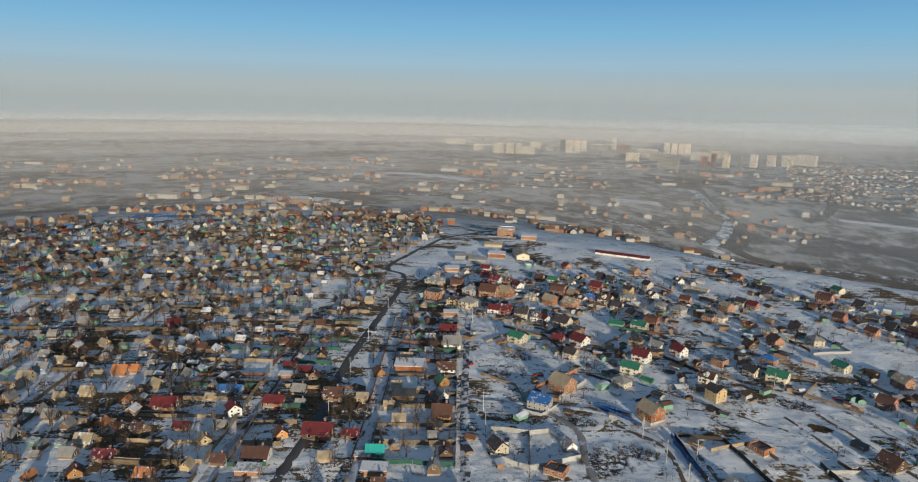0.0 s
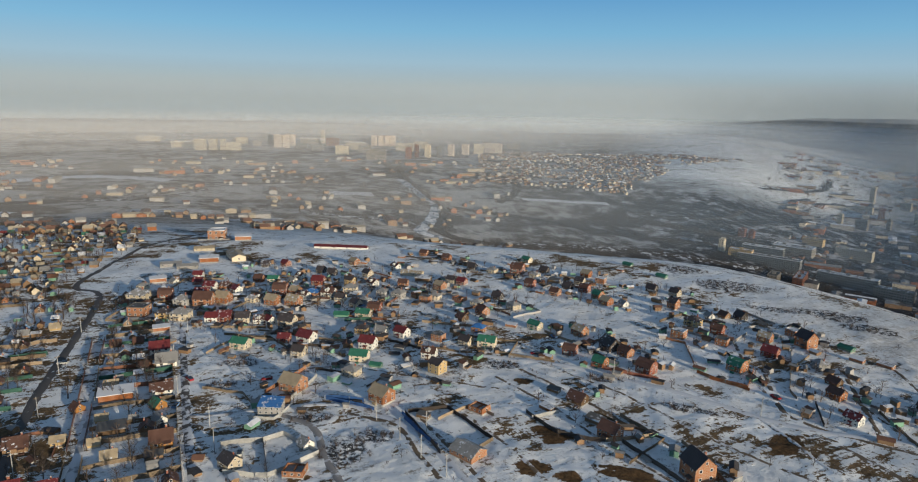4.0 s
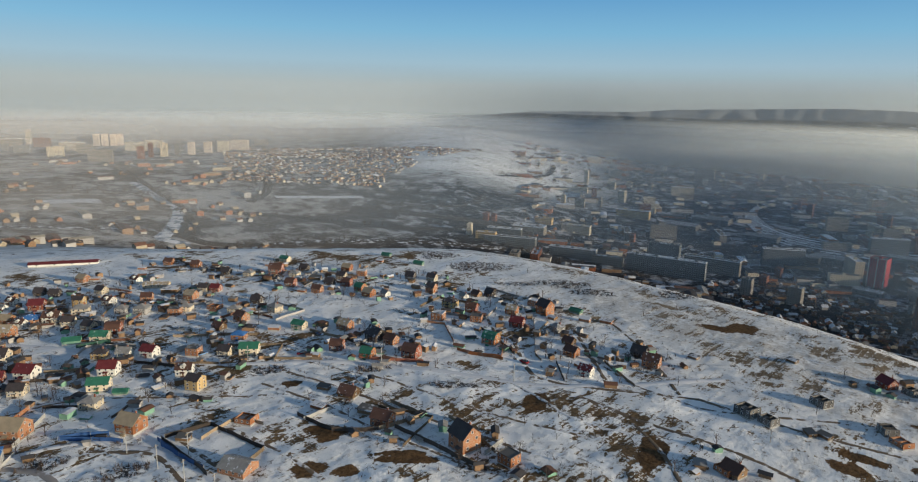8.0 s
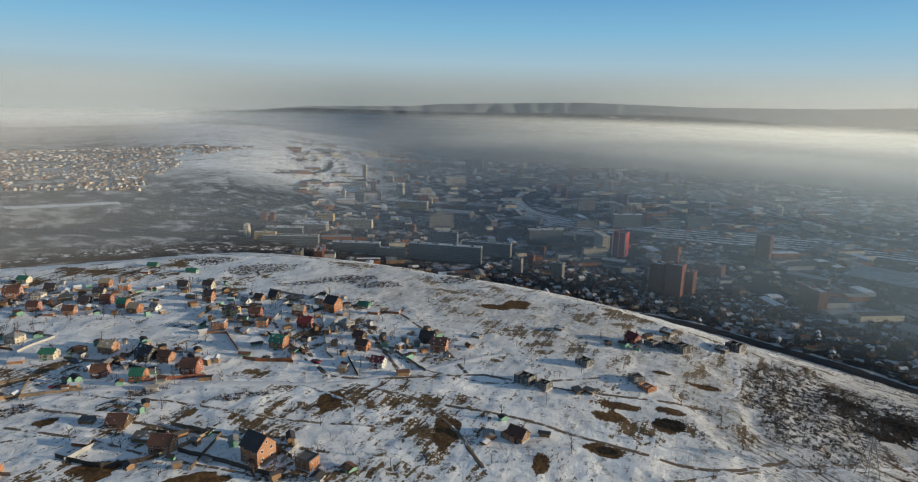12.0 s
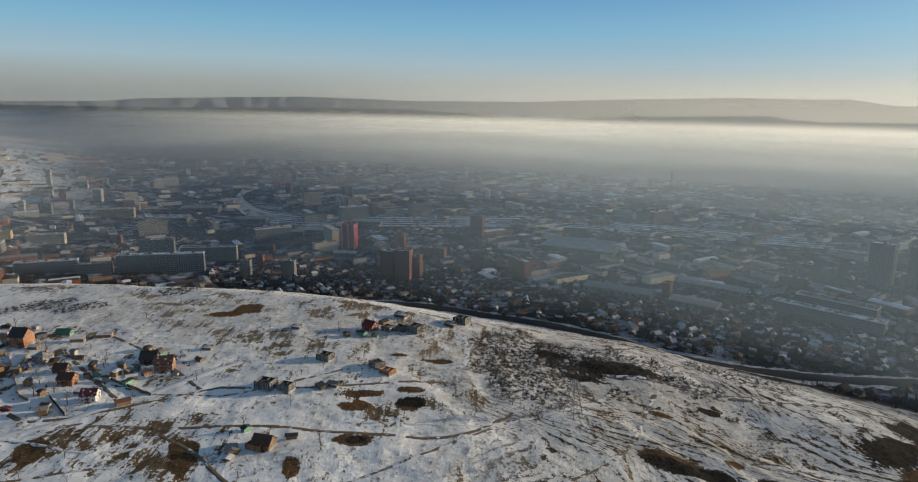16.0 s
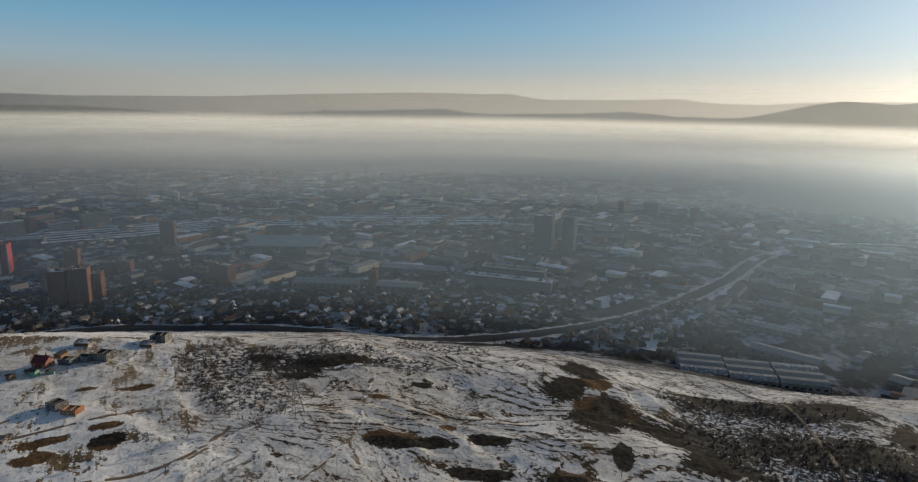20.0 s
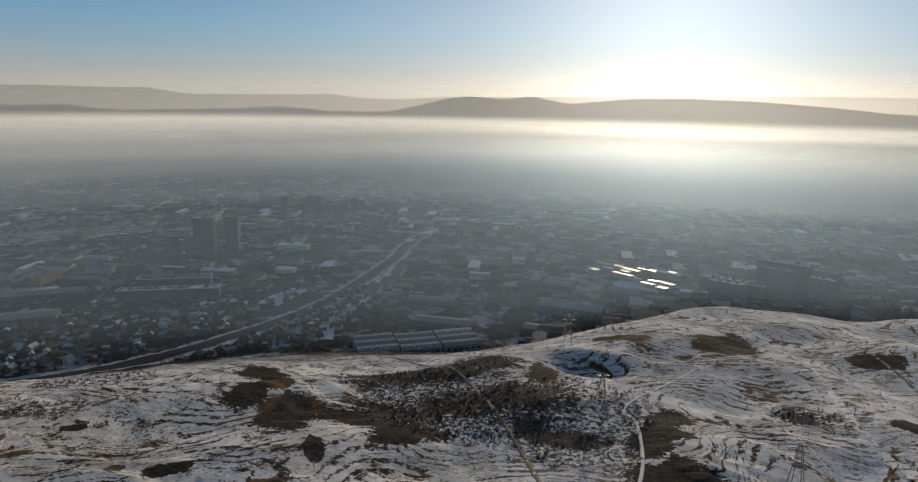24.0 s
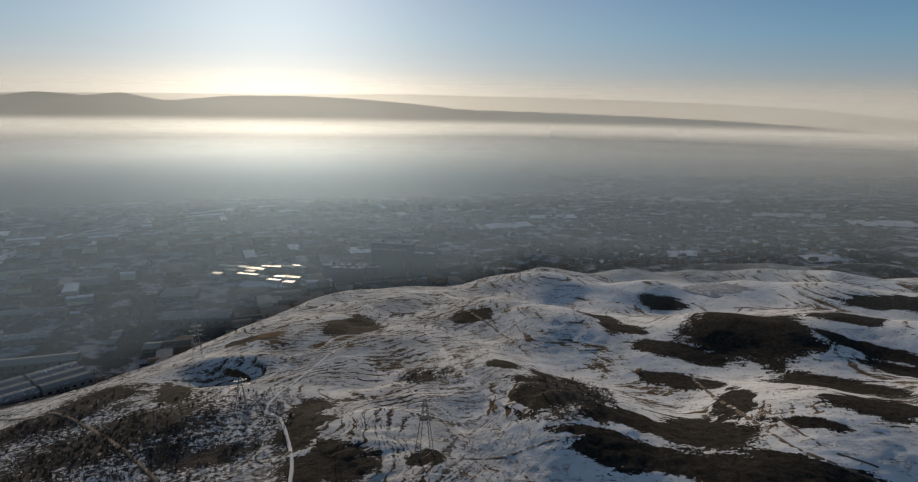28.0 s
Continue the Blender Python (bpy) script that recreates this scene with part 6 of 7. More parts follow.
# ---- town in the valley ----
def town_block(wall, x, y, turn, w, d, h):
    """A block of flats, tower or hall with roof edge, stair houses and window rows."""
    hall = wall == "hall"
    names = {"panelgrey": "grey panel block of flats with a flat roof", "panel": "drab concrete panel block of flats", "panelcream": "cream panel block of flats catching sunlight",
             "panelbrick": "red-brown brick residential tower", "towerred": "crimson and white residential tower", "yellow": "long yellow industrial building",
             "towerpale": "pale new residential tower in the haze", "hall": "long low industrial hall with a snowy roof"}
    top = tagged(new("industrial_hall" if hall or wall == "yellow" else "apartment_block"), names[wall], "hall" if hall else "building", "town buildings in the valley")
    top.matrix_basis = pose(x, y, float(land(x, y)), 0, 0, turn)
    bm = bmesh.new()
    box(bm, -w / 2, w / 2, -d / 2, d / 2, -6, h)
    part("wall", bm, M["darkconcrete" if hall else wall], top)
    bm = bmesh.new()
    if hall:
        n = max(1, int(d / 14))
        for k in range(n):
            y0, y1 = -d / 2 + d * k / n, -d / 2 + d * (k + 1) / n
            ym = (y0 + y1) / 2
            rise = min(2.6, (y1 - y0) * 0.16)
            slab(bm, (-w / 2 - 0.5, y0 - 0.3, h + 0.1), (w / 2 + 0.5, y0 - 0.3, h + 0.1), (w / 2 + 0.5, ym, h + rise), (-w / 2 - 0.5, ym, h + rise), 0.3)
            slab(bm, (w / 2 + 0.5, y1 + 0.3, h + 0.1), (-w / 2 - 0.5, y1 + 0.3, h + 0.1), (-w / 2 - 0.5, ym, h + rise), (w / 2 + 0.5, ym, h + rise), 0.3)
        part("roof", bm, M["roofgrey"], top)
    else:
        box(bm, -w / 2 + 0.4, w / 2 - 0.4, -d / 2 + 0.4, d / 2 - 0.4, h - 0.5, h + 0.05)
        part("roof", bm, M["rooffelt"], top)
        bm = bmesh.new()
        for x0, x1, y0, y1 in ((-w / 2 - 0.1, w / 2 + 0.1, -d / 2 - 0.1, -d / 2 + 0.4), (-w / 2 - 0.1, w / 2 + 0.1, d / 2 - 0.4, d / 2 + 0.1),
                               (-w / 2 - 0.1, -w / 2 + 0.4, -d / 2 + 0.4, d / 2 - 0.4), (w / 2 - 0.4, w / 2 + 0.1, -d / 2 + 0.4, d / 2 - 0.4)):
            box(bm, x0, x1, y0, y1, h - 0.2, h + 0.9)
        part("parapet", bm, M["roofsnow" if w > 60 else wall], top)
        for k in range(max(1, int(w / 26))):
            bm = bmesh.new()
            xm = -w / 2 + w * (k + 0.5) / max(1, int(w / 26))
            box(bm, xm - 2.2, xm + 2.2, -2, 2, h, h + 2.8)
            box(bm, xm - 2.5, xm + 2.5, -2.3, 2.3, h + 2.8, h + 3.0)
            part("lift_house", bm, M[wall], top)
    # window openings, too small to pick apart
    bm = bmesh.new()
    floors = 0 if hall else max(1, int(h / 2.9))
    cols = max(2, int(w / 3.2))
    ends = max(1, int(d / 4.0))
    for i in range(floors):
        z = (i + 0.62) * h / floors - 0.75
        hh = min(1.5, h / floors * 0.55)
        for s in (-1, 1):
            for k in range(cols):
                xm = -w / 2 + w * (k + 0.5) / cols
                q = [(xm - 0.8, z), (xm + 0.8, z), (xm + 0.8, z + hh), (xm - 0.8, z + hh)]
                vs = [bm.verts.new((u, s * (d / 2 + 0.06), v_)) for u, v_ in (q if s < 0 else reversed(q))]
                bm.faces.new(vs)
            for k in range(ends):
                ym = -d / 2 + d * (k + 0.5) / ends
                q = [(ym - 0.75, z), (ym + 0.75, z), (ym + 0.75, z + hh), (ym - 0.75, z + hh)]
                vs = [bm.verts.new((s * (w / 2 + 0.06), u, v_)) for u, v_ in (q if s > 0 else reversed(q))]
                bm.faces.new(vs)
    if hall:
        # a band of small openings under the eaves
        for k in range(max(2, int(w / 9))):
            xm = -w / 2 + w * (k + 0.5) / max(2, int(w / 9))
            for s in (-1, 1):
                box(bm, xm - 1.1, xm + 1.1, s * d / 2 - 0.06, s * d / 2 + 0.06, h * 0.45, h * 0.7)
    win = part("window_rows", bm, M["panelglass"], top)
    win["kind"] = "stuff"
    if wall == "towerred":
        for xs in (-w / 2 - 0.3, -0.8, w / 2 - 1.3):
            bm = bmesh.new()
            box(bm, xs, xs + 1.6, -d / 2 - 0.5, -d / 2 - 0.08, 0, h + 1.5)
            part("pilaster", bm, M["towerpale"], top, "white vertical band")
    BLOCKS_AT.append((x, y, max(w, d) * 0.6))
    return top


BLOCKS_AT = []

# ---- the town: x, y, turn, length, depth and height of its larger buildings, by wall ----
for spec in (
    (940, 431, 281, 121, 13, 28), (1040, 481, 281, 52, 14, 27), (2324, 947, 278, 67, 16, 64), (911, 733, 295, 64, 14, 13), (866, 684, 294, 92, 14, 15),
    (910, 583, 289, 80, 14, 17), (3276, -126, 254, 21, 16, 54), (3225, -187, 253, 39, 16, 47), (3108, -29, 255, 54, 16, 40), (352, 2188, 337, 15, 16, 36),
    (769, 1768, 322, 12, 16, 32), (431, 2088, 334, 36, 16, 16), (456, 1980, 333, 34, 16, 19), (898, -624, 221, 30, 24, 61), (881, -665, 219, 20, 22, 59),
):
    town_block("panelgrey", *spec)
for spec in (
    (728, -450, 224, 121, 16, 14), (98, -914, 172, 46, 18, 39), (155, -892, 176, 50, 18, 19), (47, -919, 169, 31, 18, 30), (-44, -3437, 165, 83, 30, 38),
    (-314, -3444, 161, 122, 30, 32), (151, -911, 175, 84, 24, 18), (96, -950, 172, 63, 24, 42), (49, -995, 169, 34, 20, 24), (753, -475, 224, 90, 20, 19),
):
    town_block("panelgrey", *spec)
for spec in (
    (1016, 388, 277, 86, 13, 23), (925, 301, 274, 14, 14, 24), (929, 238, 270, 17, 14, 24), (1322, 835, 288, 23, 13, 20), (1391, 821, 287, 8, 13, 21),
    (1832, 912, 282, 12, 13, 23), (986, 733, 293, 63, 30, 12), (921, 522, 286, 48, 14, 14), (2026, 367, 266, 12, 13, 23), (1718, 65, 258, 8, 13, 22),
    (2660, 201, 260, 27, 14, 24), (493, 2255, 334, 61, 16, 21), (546, 1681, 328, 53, 16, 26), (1212, 2096, 316, 46, 16, 18), (588, 1925, 329, 38, 16, 22),
):
    town_block("panel", *spec)
for spec in (
    (309, 2196, 338, 25, 16, 16), (-454, -2309, 155, 62, 16, 17),
):
    town_block("panel", *spec)
for spec in (
    (1123, 179, 265, 23, 24, 43),
):
    town_block("towerred", *spec)
for spec in (
    (927, 92, 262, 20, 22, 42), (919, 68, 260, 22, 22, 45), (935, 49, 259, 12, 20, 33), (1126, 90, 261, 19, 18, 26), (1212, -51, 254, 23, 20, 44),
    (957, 818, 297, 11, 14, 14), (972, 810, 296, 9, 14, 12), (1118, 584, 284, 9, 14, 14), (1742, 440, 270, 14, 14, 30), (2070, 502, 270, 13, 14, 27),
    (1853, 494, 271, 8, 12, 21), (1720, 288, 265, 8, 12, 23), (1724, 269, 265, 8, 12, 26), (2321, 228, 262, 12, 14, 34), (1849, -22, 255, 8, 13, 21),
):
    town_block("panelbrick", *spec)
for spec in (
    (1067, 302, 272, 9, 14, 13), (999, 302, 273, 11, 14, 14), (1073, 27, 257, 38, 24, 14), (821, -289, 237, 10, 14, 19), (556, 2187, 332, 43, 16, 25),
    (654, 1722, 325, 15, 16, 30), (695, 1762, 324, 9, 16, 35), (868, -483, 227, 34, 16, 17),
):
    town_block("panelbrick", *spec)
for spec in (
    (1661, 1032, 288, 11, 14, 40), (1298, 867, 290, 10, 13, 22), (1522, 834, 285, 17, 24, 29), (1498, 950, 288, 44, 13, 13), (1693, 965, 286, 23, 13, 18),
    (1812, 971, 284, 16, 13, 15), (1455, 710, 282, 8, 12, 12), (844, 759, 298, 8, 14, 19), (1083, 689, 288, 57, 16, 15), (1511, 267, 266, 10, 14, 21),
    (2248, -50, 255, 8, 13, 21), (1750, -100, 253, 10, 13, 20), (2484, 803, 274, 16, 14, 43), (128, 2052, 342, 31, 16, 30), (163, 2045, 341, 23, 16, 30),
):
    town_block("panelcream", *spec)
for spec in (
    (190, 2038, 341, 15, 16, 30), (216, 2032, 340, 46, 16, 22), (92, 2160, 344, 80, 20, 18), (554, 2314, 333, 12, 16, 43), (494, 1837, 331, 35, 16, 24),
    (587, 2021, 330, 63, 16, 23), (741, 1982, 326, 56, 16, 23), (731, 1765, 323, 16, 16, 35), (839, 2094, 324, 47, 16, 21), (952, 1870, 319, 30, 16, 31),
    (-10, 2469, 346, 74, 20, 18), (273, 2293, 339, 35, 16, 21),
):
    town_block("panelcream", *spec)
for spec in (
    (1357, 712, 284, 76, 18, 17), (1080, 765, 291, 34, 16, 11), (850, 725, 296, 35, 14, 13),
):
    town_block("yellow", *spec)
for spec in (
    (832, -227, 241, 90, 28, 9), (779, -310, 234, 59, 26, 7), (857, -364, 233, 93, 26, 7), (1140, -238, 244, 113, 40, 9), (1072, -110, 250, 57, 20, 10),
    (1240, 266, 268, 65, 30, 10), (1334, 173, 263, 58, 24, 10), (1218, 320, 271, 78, 24, 10), (1339, 416, 273, 59, 30, 11), (1462, 569, 277, 80, 40, 12),
    (1336, 587, 280, 73, 40, 11), (1055, 176, 265, 37, 18, 8), (973, -339, 237, 36, 16, 10), (392, -571, 200, 64, 20, 7), (453, -632, 202, 57, 18, 6),
):
    town_block("hall", *spec)
for spec in (
    (491, -712, 201, 71, 18, 7), (293, -697, 189, 75, 30, 11), (355, -798, 190, 41, 40, 7), (307, -619, 192, 16, 20, 4), (357, -641, 195, 8, 40, 4),
    (791, -313, 234, 48, 24, 5), (1100, -228, 244, 126, 60, 9),
):
    town_block("hall", *spec)
for spec in (
    (365, 2129, 336, 24, 16, 39), (390, 2125, 336, 20, 16, 39), (420, 2176, 335, 15, 16, 36), (704, 2192, 328, 16, 16, 34), (729, 2194, 328, 16, 16, 34),
    (755, 2198, 327, 16, 16, 34), (776, 2199, 327, 16, 16, 34), (828, 1813, 321, 17, 16, 33), (901, 1863, 320, 21, 16, 30), (1034, 1924, 318, 57, 20, 30),
    (1308, -1049, 217, 28, 16, 19),
):
    town_block("towerpale", *spec)


# ---- the rest of the town: low houses, sheds, yards and flats beyond counting ----
town = random.Random(21)
VALLEY_ROADS = [((790, 420), (800, 60), (675, -160), (600, -240), (556, -400), (629, -760), (715, -960))]


def near_road(x, y, gap):
    for line in VALLEY_ROADS:
        for (ax, ay), (bx, by) in zip(line, line[1:]):
            t = max(0, min(1, ((x - ax) * (bx - ax) + (y - ay) * (by - ay)) / ((bx - ax) ** 2 + (by - ay) ** 2)))
            if math.hypot(x - ax - t * (bx - ax), y - ay - t * (by - ay)) < gap:
                return True
    return False


def clear_of_blocks(x, y, r):
    return all(math.hypot(x - a, y - b) > r + c * 0.8 for a, b, c in BLOCKS_AT)


low, mid = [], []
hall_n = 0
for _ in range(4300):
    az = town.uniform(52, 214)
    foot = float(np.interp(az, _LT[:, 0], _LT[:, 3]))
    r = foot * 1.0 + 2300 * town.random() ** 1.5
    x, y = r * math.sin(radians(az)), r * math.cos(radians(az))
    if near_road(x, y, 24) or (300 < x < 480 and -610 < y < -400) or (200 < x < 375 and -970 < y < -830):
        continue
    if az > 118 and town.random() < 0.35:
        continue
    dens = noise.noise(Vector((x / 170, y / 170, 2.0)))
    grid = radians(-72 + 14 * math.sin(x / 900) + town.choice((0, 90)))
    close = r < foot + 190 and 70 < az < 136
    if close or dens < -0.12 or az > 180:
        low.append((x, y, grid + town.uniform(-0.2, 0.2), town.uniform(7, 12), town.uniform(6, 8.5), town.uniform(2.8, 4), town.uniform(1.6, 2.8), town.choice((0, 1, 1, 4, 3, 4)), town.choice((13, 8, 9, 13, 13, 7, 13, 9, 13, 8))))
    elif dens < 0.22 or town.random() < 0.55:
        w, d = town.uniform(18, 60), town.uniform(10, 20)
        if clear_of_blocks(x, y, w * 0.6):
            mid.append((x, y, grid, w, d, town.uniform(4, 9), town.uniform(0.6, 1.6), town.choice((4, 4, 0, 3, 1)), town.choice((13, 13, 13, 8, 13, 9, 7))))
    elif clear_of_blocks(x, y, 30) and (az < 98 or r > 1350):
        if hall_n < 90 and r < 2300 and az < 150:
            town_block(town.choice(("panel", "panelgrey", "panelbrick", "panelcream", "panel")), x, y, math.degrees(grid), town.uniform(24, 70), 13, town.choice((14, 14, 15, 27, 27, 29)))
            hall_n += 1
        else:
            mid.append((x, y, grid, town.uniform(30, 70), 13, town.uniform(13, 26), 0.4, town.choice((4, 4, 0, 3)), town.choice((7, 13, 9))))
for _ in range(1500):
    az = town.uniform(62, 140)
    r = float(np.interp(az, _LT[:, 0], _LT[:, 3])) + 15 + 210 * town.random()
    x, y = r * math.sin(radians(az)), r * math.cos(radians(az))
    if near_road(x, y, 20) or not clear_of_blocks(x, y, 6) or (300 < x < 480 and -610 < y < -400):
        continue
    turn = radians(-az + town.choice((0, 90)) + town.uniform(-12, 12))
    low.append((x, y, turn, town.uniform(4, 9), town.uniform(3.5, 6.5), town.uniform(2, 3.2), town.uniform(1.0, 2.2), town.choice((1, 1, 4, 4, 1)), town.choice((13, 8, 9, 13, 7, 9, 13, 8))))
far_gables("town_houses_beyond", low, FAR_MATS, "crowded low wooden houses with dark and snowy roofs in the valley", "houses")
far_gables("town_sheds_beyond", mid, FAR_MATS, "long low sheds and workshops with snowy roofs in smog", "sheds")

# bare trees standing between the houses of the valley
v, f = [], []
for _ in range(9000):
    az = radians(town.uniform(50, 214))
    foot = float(np.interp(math.degrees(az), _LT[:, 0], _LT[:, 3]))
    r = foot * 0.97 + 1500 * town.random() ** 1.3
    x, y = r * math.sin(az), r * math.cos(az)
    if noise.noise(Vector((x / 110, y / 110, 6.0))) > -0.05 and not near_road(x, y, 20):
        shrub_clump(v, f, x, y, town.uniform(3.5, 8.5), town, 10)
tagged(link_mesh("valley_trees", v, f, M["twig"], False), "dark leafless trees between the valley houses", "trees", kind="stuff")

# villages and works on the far slopes north and north-east
rows = []
for _ in range(3200):
    az, r = town.uniform(27, 52), town.uniform(1430, 2250)
    x, y = r * math.sin(radians(az)), r * math.cos(radians(az))
    if az > 40 + (r - 1430) / 90 or noise.noise(Vector((x / 120, y / 120, 5.0))) < -0.25:
        continue
    rows.append((x, y, radians(-20 + town.choice((0, 90)) + town.uniform(-8, 8)), town.uniform(5, 8), town.uniform(4.5, 6.5), town.uniform(2.4, 4), town.uniform(1.4, 2.4), town.choice((1, 1, 4, 4, 0, 1)), town.choice((7, 8, 8, 13, 7, 13, 9, 8))))
for _ in range(1250):
    az, r = town.uniform(-40, 30), 660 + 1100 * town.random() ** 1.4
    brow = float(np.interp(az, _LT[:, 0], _LT[:, 1]))
    x, y = r * math.sin(radians(az)), r * math.cos(radians(az))
    if r < brow + 60 or noise.noise(Vector((x / 150, y / 95, 8.0))) < 0.02:
        continue
    if town.random() < 0.25 and r > brow + 260:
        rows.append((x, y, radians(town.choice((0, 90)) - 8), town.uniform(18, 46), town.uniform(9, 15), town.uniform(4, 7), 1.4, town.choice((6, 4, 3, 1)), town.choice((6, 7, 8))))
    else:
        rows.append((x, y, radians(town.uniform(-12, 12) + town.choice((0, 90))), town.uniform(7, 11), town.uniform(6, 8), town.uniform(3, 4.5), 2.4, town.choice((6, 1, 3, 4, 1)), town.choice((6, 7, 8, 8, 13))))
far_gables("village_houses_beyond", rows, FAR_MATS, "distant village houses scattered over snowy slopes", "houses")

# warehouse with nine roof bays near the foot of the hill
ax, ay, bx, by = 403.0, -437.0, 320.0, -537.0
along = Vector((bx - ax, by - ay)).normalized()
inward = Vector((-along.y, along.x))
if inward.dot(Vector((ax, ay))) < 0:
    inward = -inward
for g in range(3):
    top = tagged(new("warehouse"), "long warehouse with three snowy metal roof bays", "warehouse", "warehouses at the foot of the hill")
    c = Vector((ax, ay)) + along * (22 + g * 43) + inward * 22
    top.matrix_basis = pose(c.x, c.y, float(land(c.x, c.y)), 0, 0, math.degrees(math.atan2(along.y, along.x)))
    bm = bmesh.new()
    box(bm, -20, 20, -24, 24, -8, 7)
    part("wall", bm, M["greywall"], top)
    for k in range(3):
        y0 = -24 + 16 * k
        bm = bmesh.new()
        prism(bm, [[(s, y0, 6.9), (s, y0 + 16, 6.9), (s, y0 + 16, 7.4), (s, y0 + 11, 10.0), (s, y0 + 5, 10.0), (s, y0, 7.4)] for s in (-20.4, 20.4)])
        part("roof_bay", bm, M["roofgrey"], top)
    for k in range(6):
        bm = bmesh.new()
        box(bm, -17 + k * 6.4, -14 + k * 6.4, -24.15, -24.02, 3, 5)
        part("window", bm, M["panelglass"], top)

# works yard with wet metal roofs that glint towards the sun
n_ = Nodes("wet_sheet_metal")
M["wetmetal"] = n_.finish(n_.mix(n_.noise(0.2, 4), (0.16, 0.145, 0.12), (0.34, 0.31, 0.26)), 0.45, 0.8, n_.noise(0.5, 3), 0.15, 0.3)
works = random.Random(4)
for k in range(20):
    fx, fy = works.uniform(-75, 75), works.uniform(-40, 45)
    c = Vector((285 + fx * 0.92 - fy * 0.2, -905 - fx * 0.2 - fy * 0.92))
    top = tagged(new("works_hall"), "works hall with a wet metal roof", "hall", "works halls")
    top.matrix_basis = pose(c.x, c.y, float(land(c.x, c.y)), 0, 0, -14)
    w, d, h = works.uniform(12, 30), works.uniform(7, 12), works.uniform(5, 9)
    bm = bmesh.new()
    box(bm, -w / 2, w / 2, -d / 2, d / 2, -8, h)
    part("wall", bm, M["greywall"], top)
    bm = bmesh.new()
    slab(bm, (-w / 2 - 0.4, -d / 2 - 0.4, h + 0.6), (w / 2 + 0.4, -d / 2 - 0.4, h + 0.6), (w / 2 + 0.4, d / 2 + 0.4, h + 0.6 + works.uniform(-0.4, 1.0)), (-w / 2 - 0.4, d / 2 + 0.4, h + 0.6 + works.uniform(-0.4, 1.0)), 0.4)
    part("roof", bm, M["roofgrey" if k % 3 == 2 else "wetmetal"], top)


# ---- pylons, masts and chimneys ----
def lattice_pylon(x, y, height, turn=0.0):
    """A steel lattice pylon: four tapering legs, cross bracing and three pairs of arms."""
    top = tagged(new("pylon"), "grey steel lattice power pylon on the snowy hill", "pylon", "power pylons")
    top.matrix_basis = pose(x, y, ground_z(x, y) - 0.5, 0, 0, turn)

    def rods(name, segs, r=0.09):
        bm = bmesh.new()
        for a, b in segs:
            a, b = Vector(a), Vector(b)
            d = (b - a).normalized()
            u = d.orthogonal().normalized() * r
            w = d.cross(u)
            prism(bm, [[tuple(p + q) for q in (u, w, -u, -w)] for p in (a, b)])
        return part(name, bm, M["steel"], top)

    half = lambda z: 2.4 * (1 - z / height) + 0.35
    for sx, sy in ((1, 1), (1, -1), (-1, 1), (-1, -1)):
        rods("leg", [((sx * half(0), sy * half(0), 0), (sx * half(height), sy * half(height), height))], 0.13)
    n = 8
    for k in range(n):
        z0, z1 = height * k / n, height * (k + 1) / n
        a, b = half(z0), half(z1)
        rods("brace", [((-a, -a, z0), (b, -b, z1)), ((a, a, z0), (-b, b, z1)), ((-a, a, z0), (-b, -b, z1)), ((a, -a, z0), (b, b, z1))], 0.06)
    for z, reach in ((0.66, 3.4), (0.79, 4.4), (0.92, 3.0)):
        for s in (-1, 1):
            rods("arm", [((0, -0.3, z * height), (s * reach, 0, z * height + 0.2)), ((0, 0.3, z * height), (s * reach, 0, z * height + 0.2)), ((0, 0, z * height + 1.2), (s * reach, 0, z * height + 0.2))], 0.07)


def pole(x, y, height=8.0):
    top = tagged(new("utility_pole"), "pale concrete utility pole beside a snowy lane", "pole", "utility poles")
    top.matrix_basis = pose(x, y, ground_z(x, y), 0, 0, 20)
    bm = bmesh.new()
    prism(bm, [[(r * math.cos(k * 1.047), r * math.sin(k * 1.047), z) for k in range(6)] for r, z in ((0.16, -0.8), (0.11, height))])
    part("shaft", bm, M["concrete"], top)
    bm = bmesh.new()
    box(bm, -0.9, 0.9, -0.06, 0.06, height - 0.7, height - 0.55)
    part("crossarm", bm, M["wood"], top)


def mast(x, y, height, label, radius=1.0, mat="steel"):
    top = tagged(new("mast"), label, "mast", "masts and chimneys")
    top.matrix_basis = pose(x, y, float(land(x, y)) - 2)
    bm = bmesh.new()
    prism(bm, [[(r * math.cos(k * 0.785), r * math.sin(k * 0.785), z) for k in range(8)] for r, z in ((radius * 1.6, 0), (radius, height * 0.6), (radius * 0.75, height))])
    part("shaft", bm, M[mat], top)
    bm = bmesh.new()
    prism(bm, [[(r * math.cos(k * 0.785), r * math.sin(k * 0.785), z) for k in range(8)] for r, z in ((radius * 1.05, height * 0.985), (radius * 1.05, height))])
    part("rim", bm, M["darkconcrete"], top)


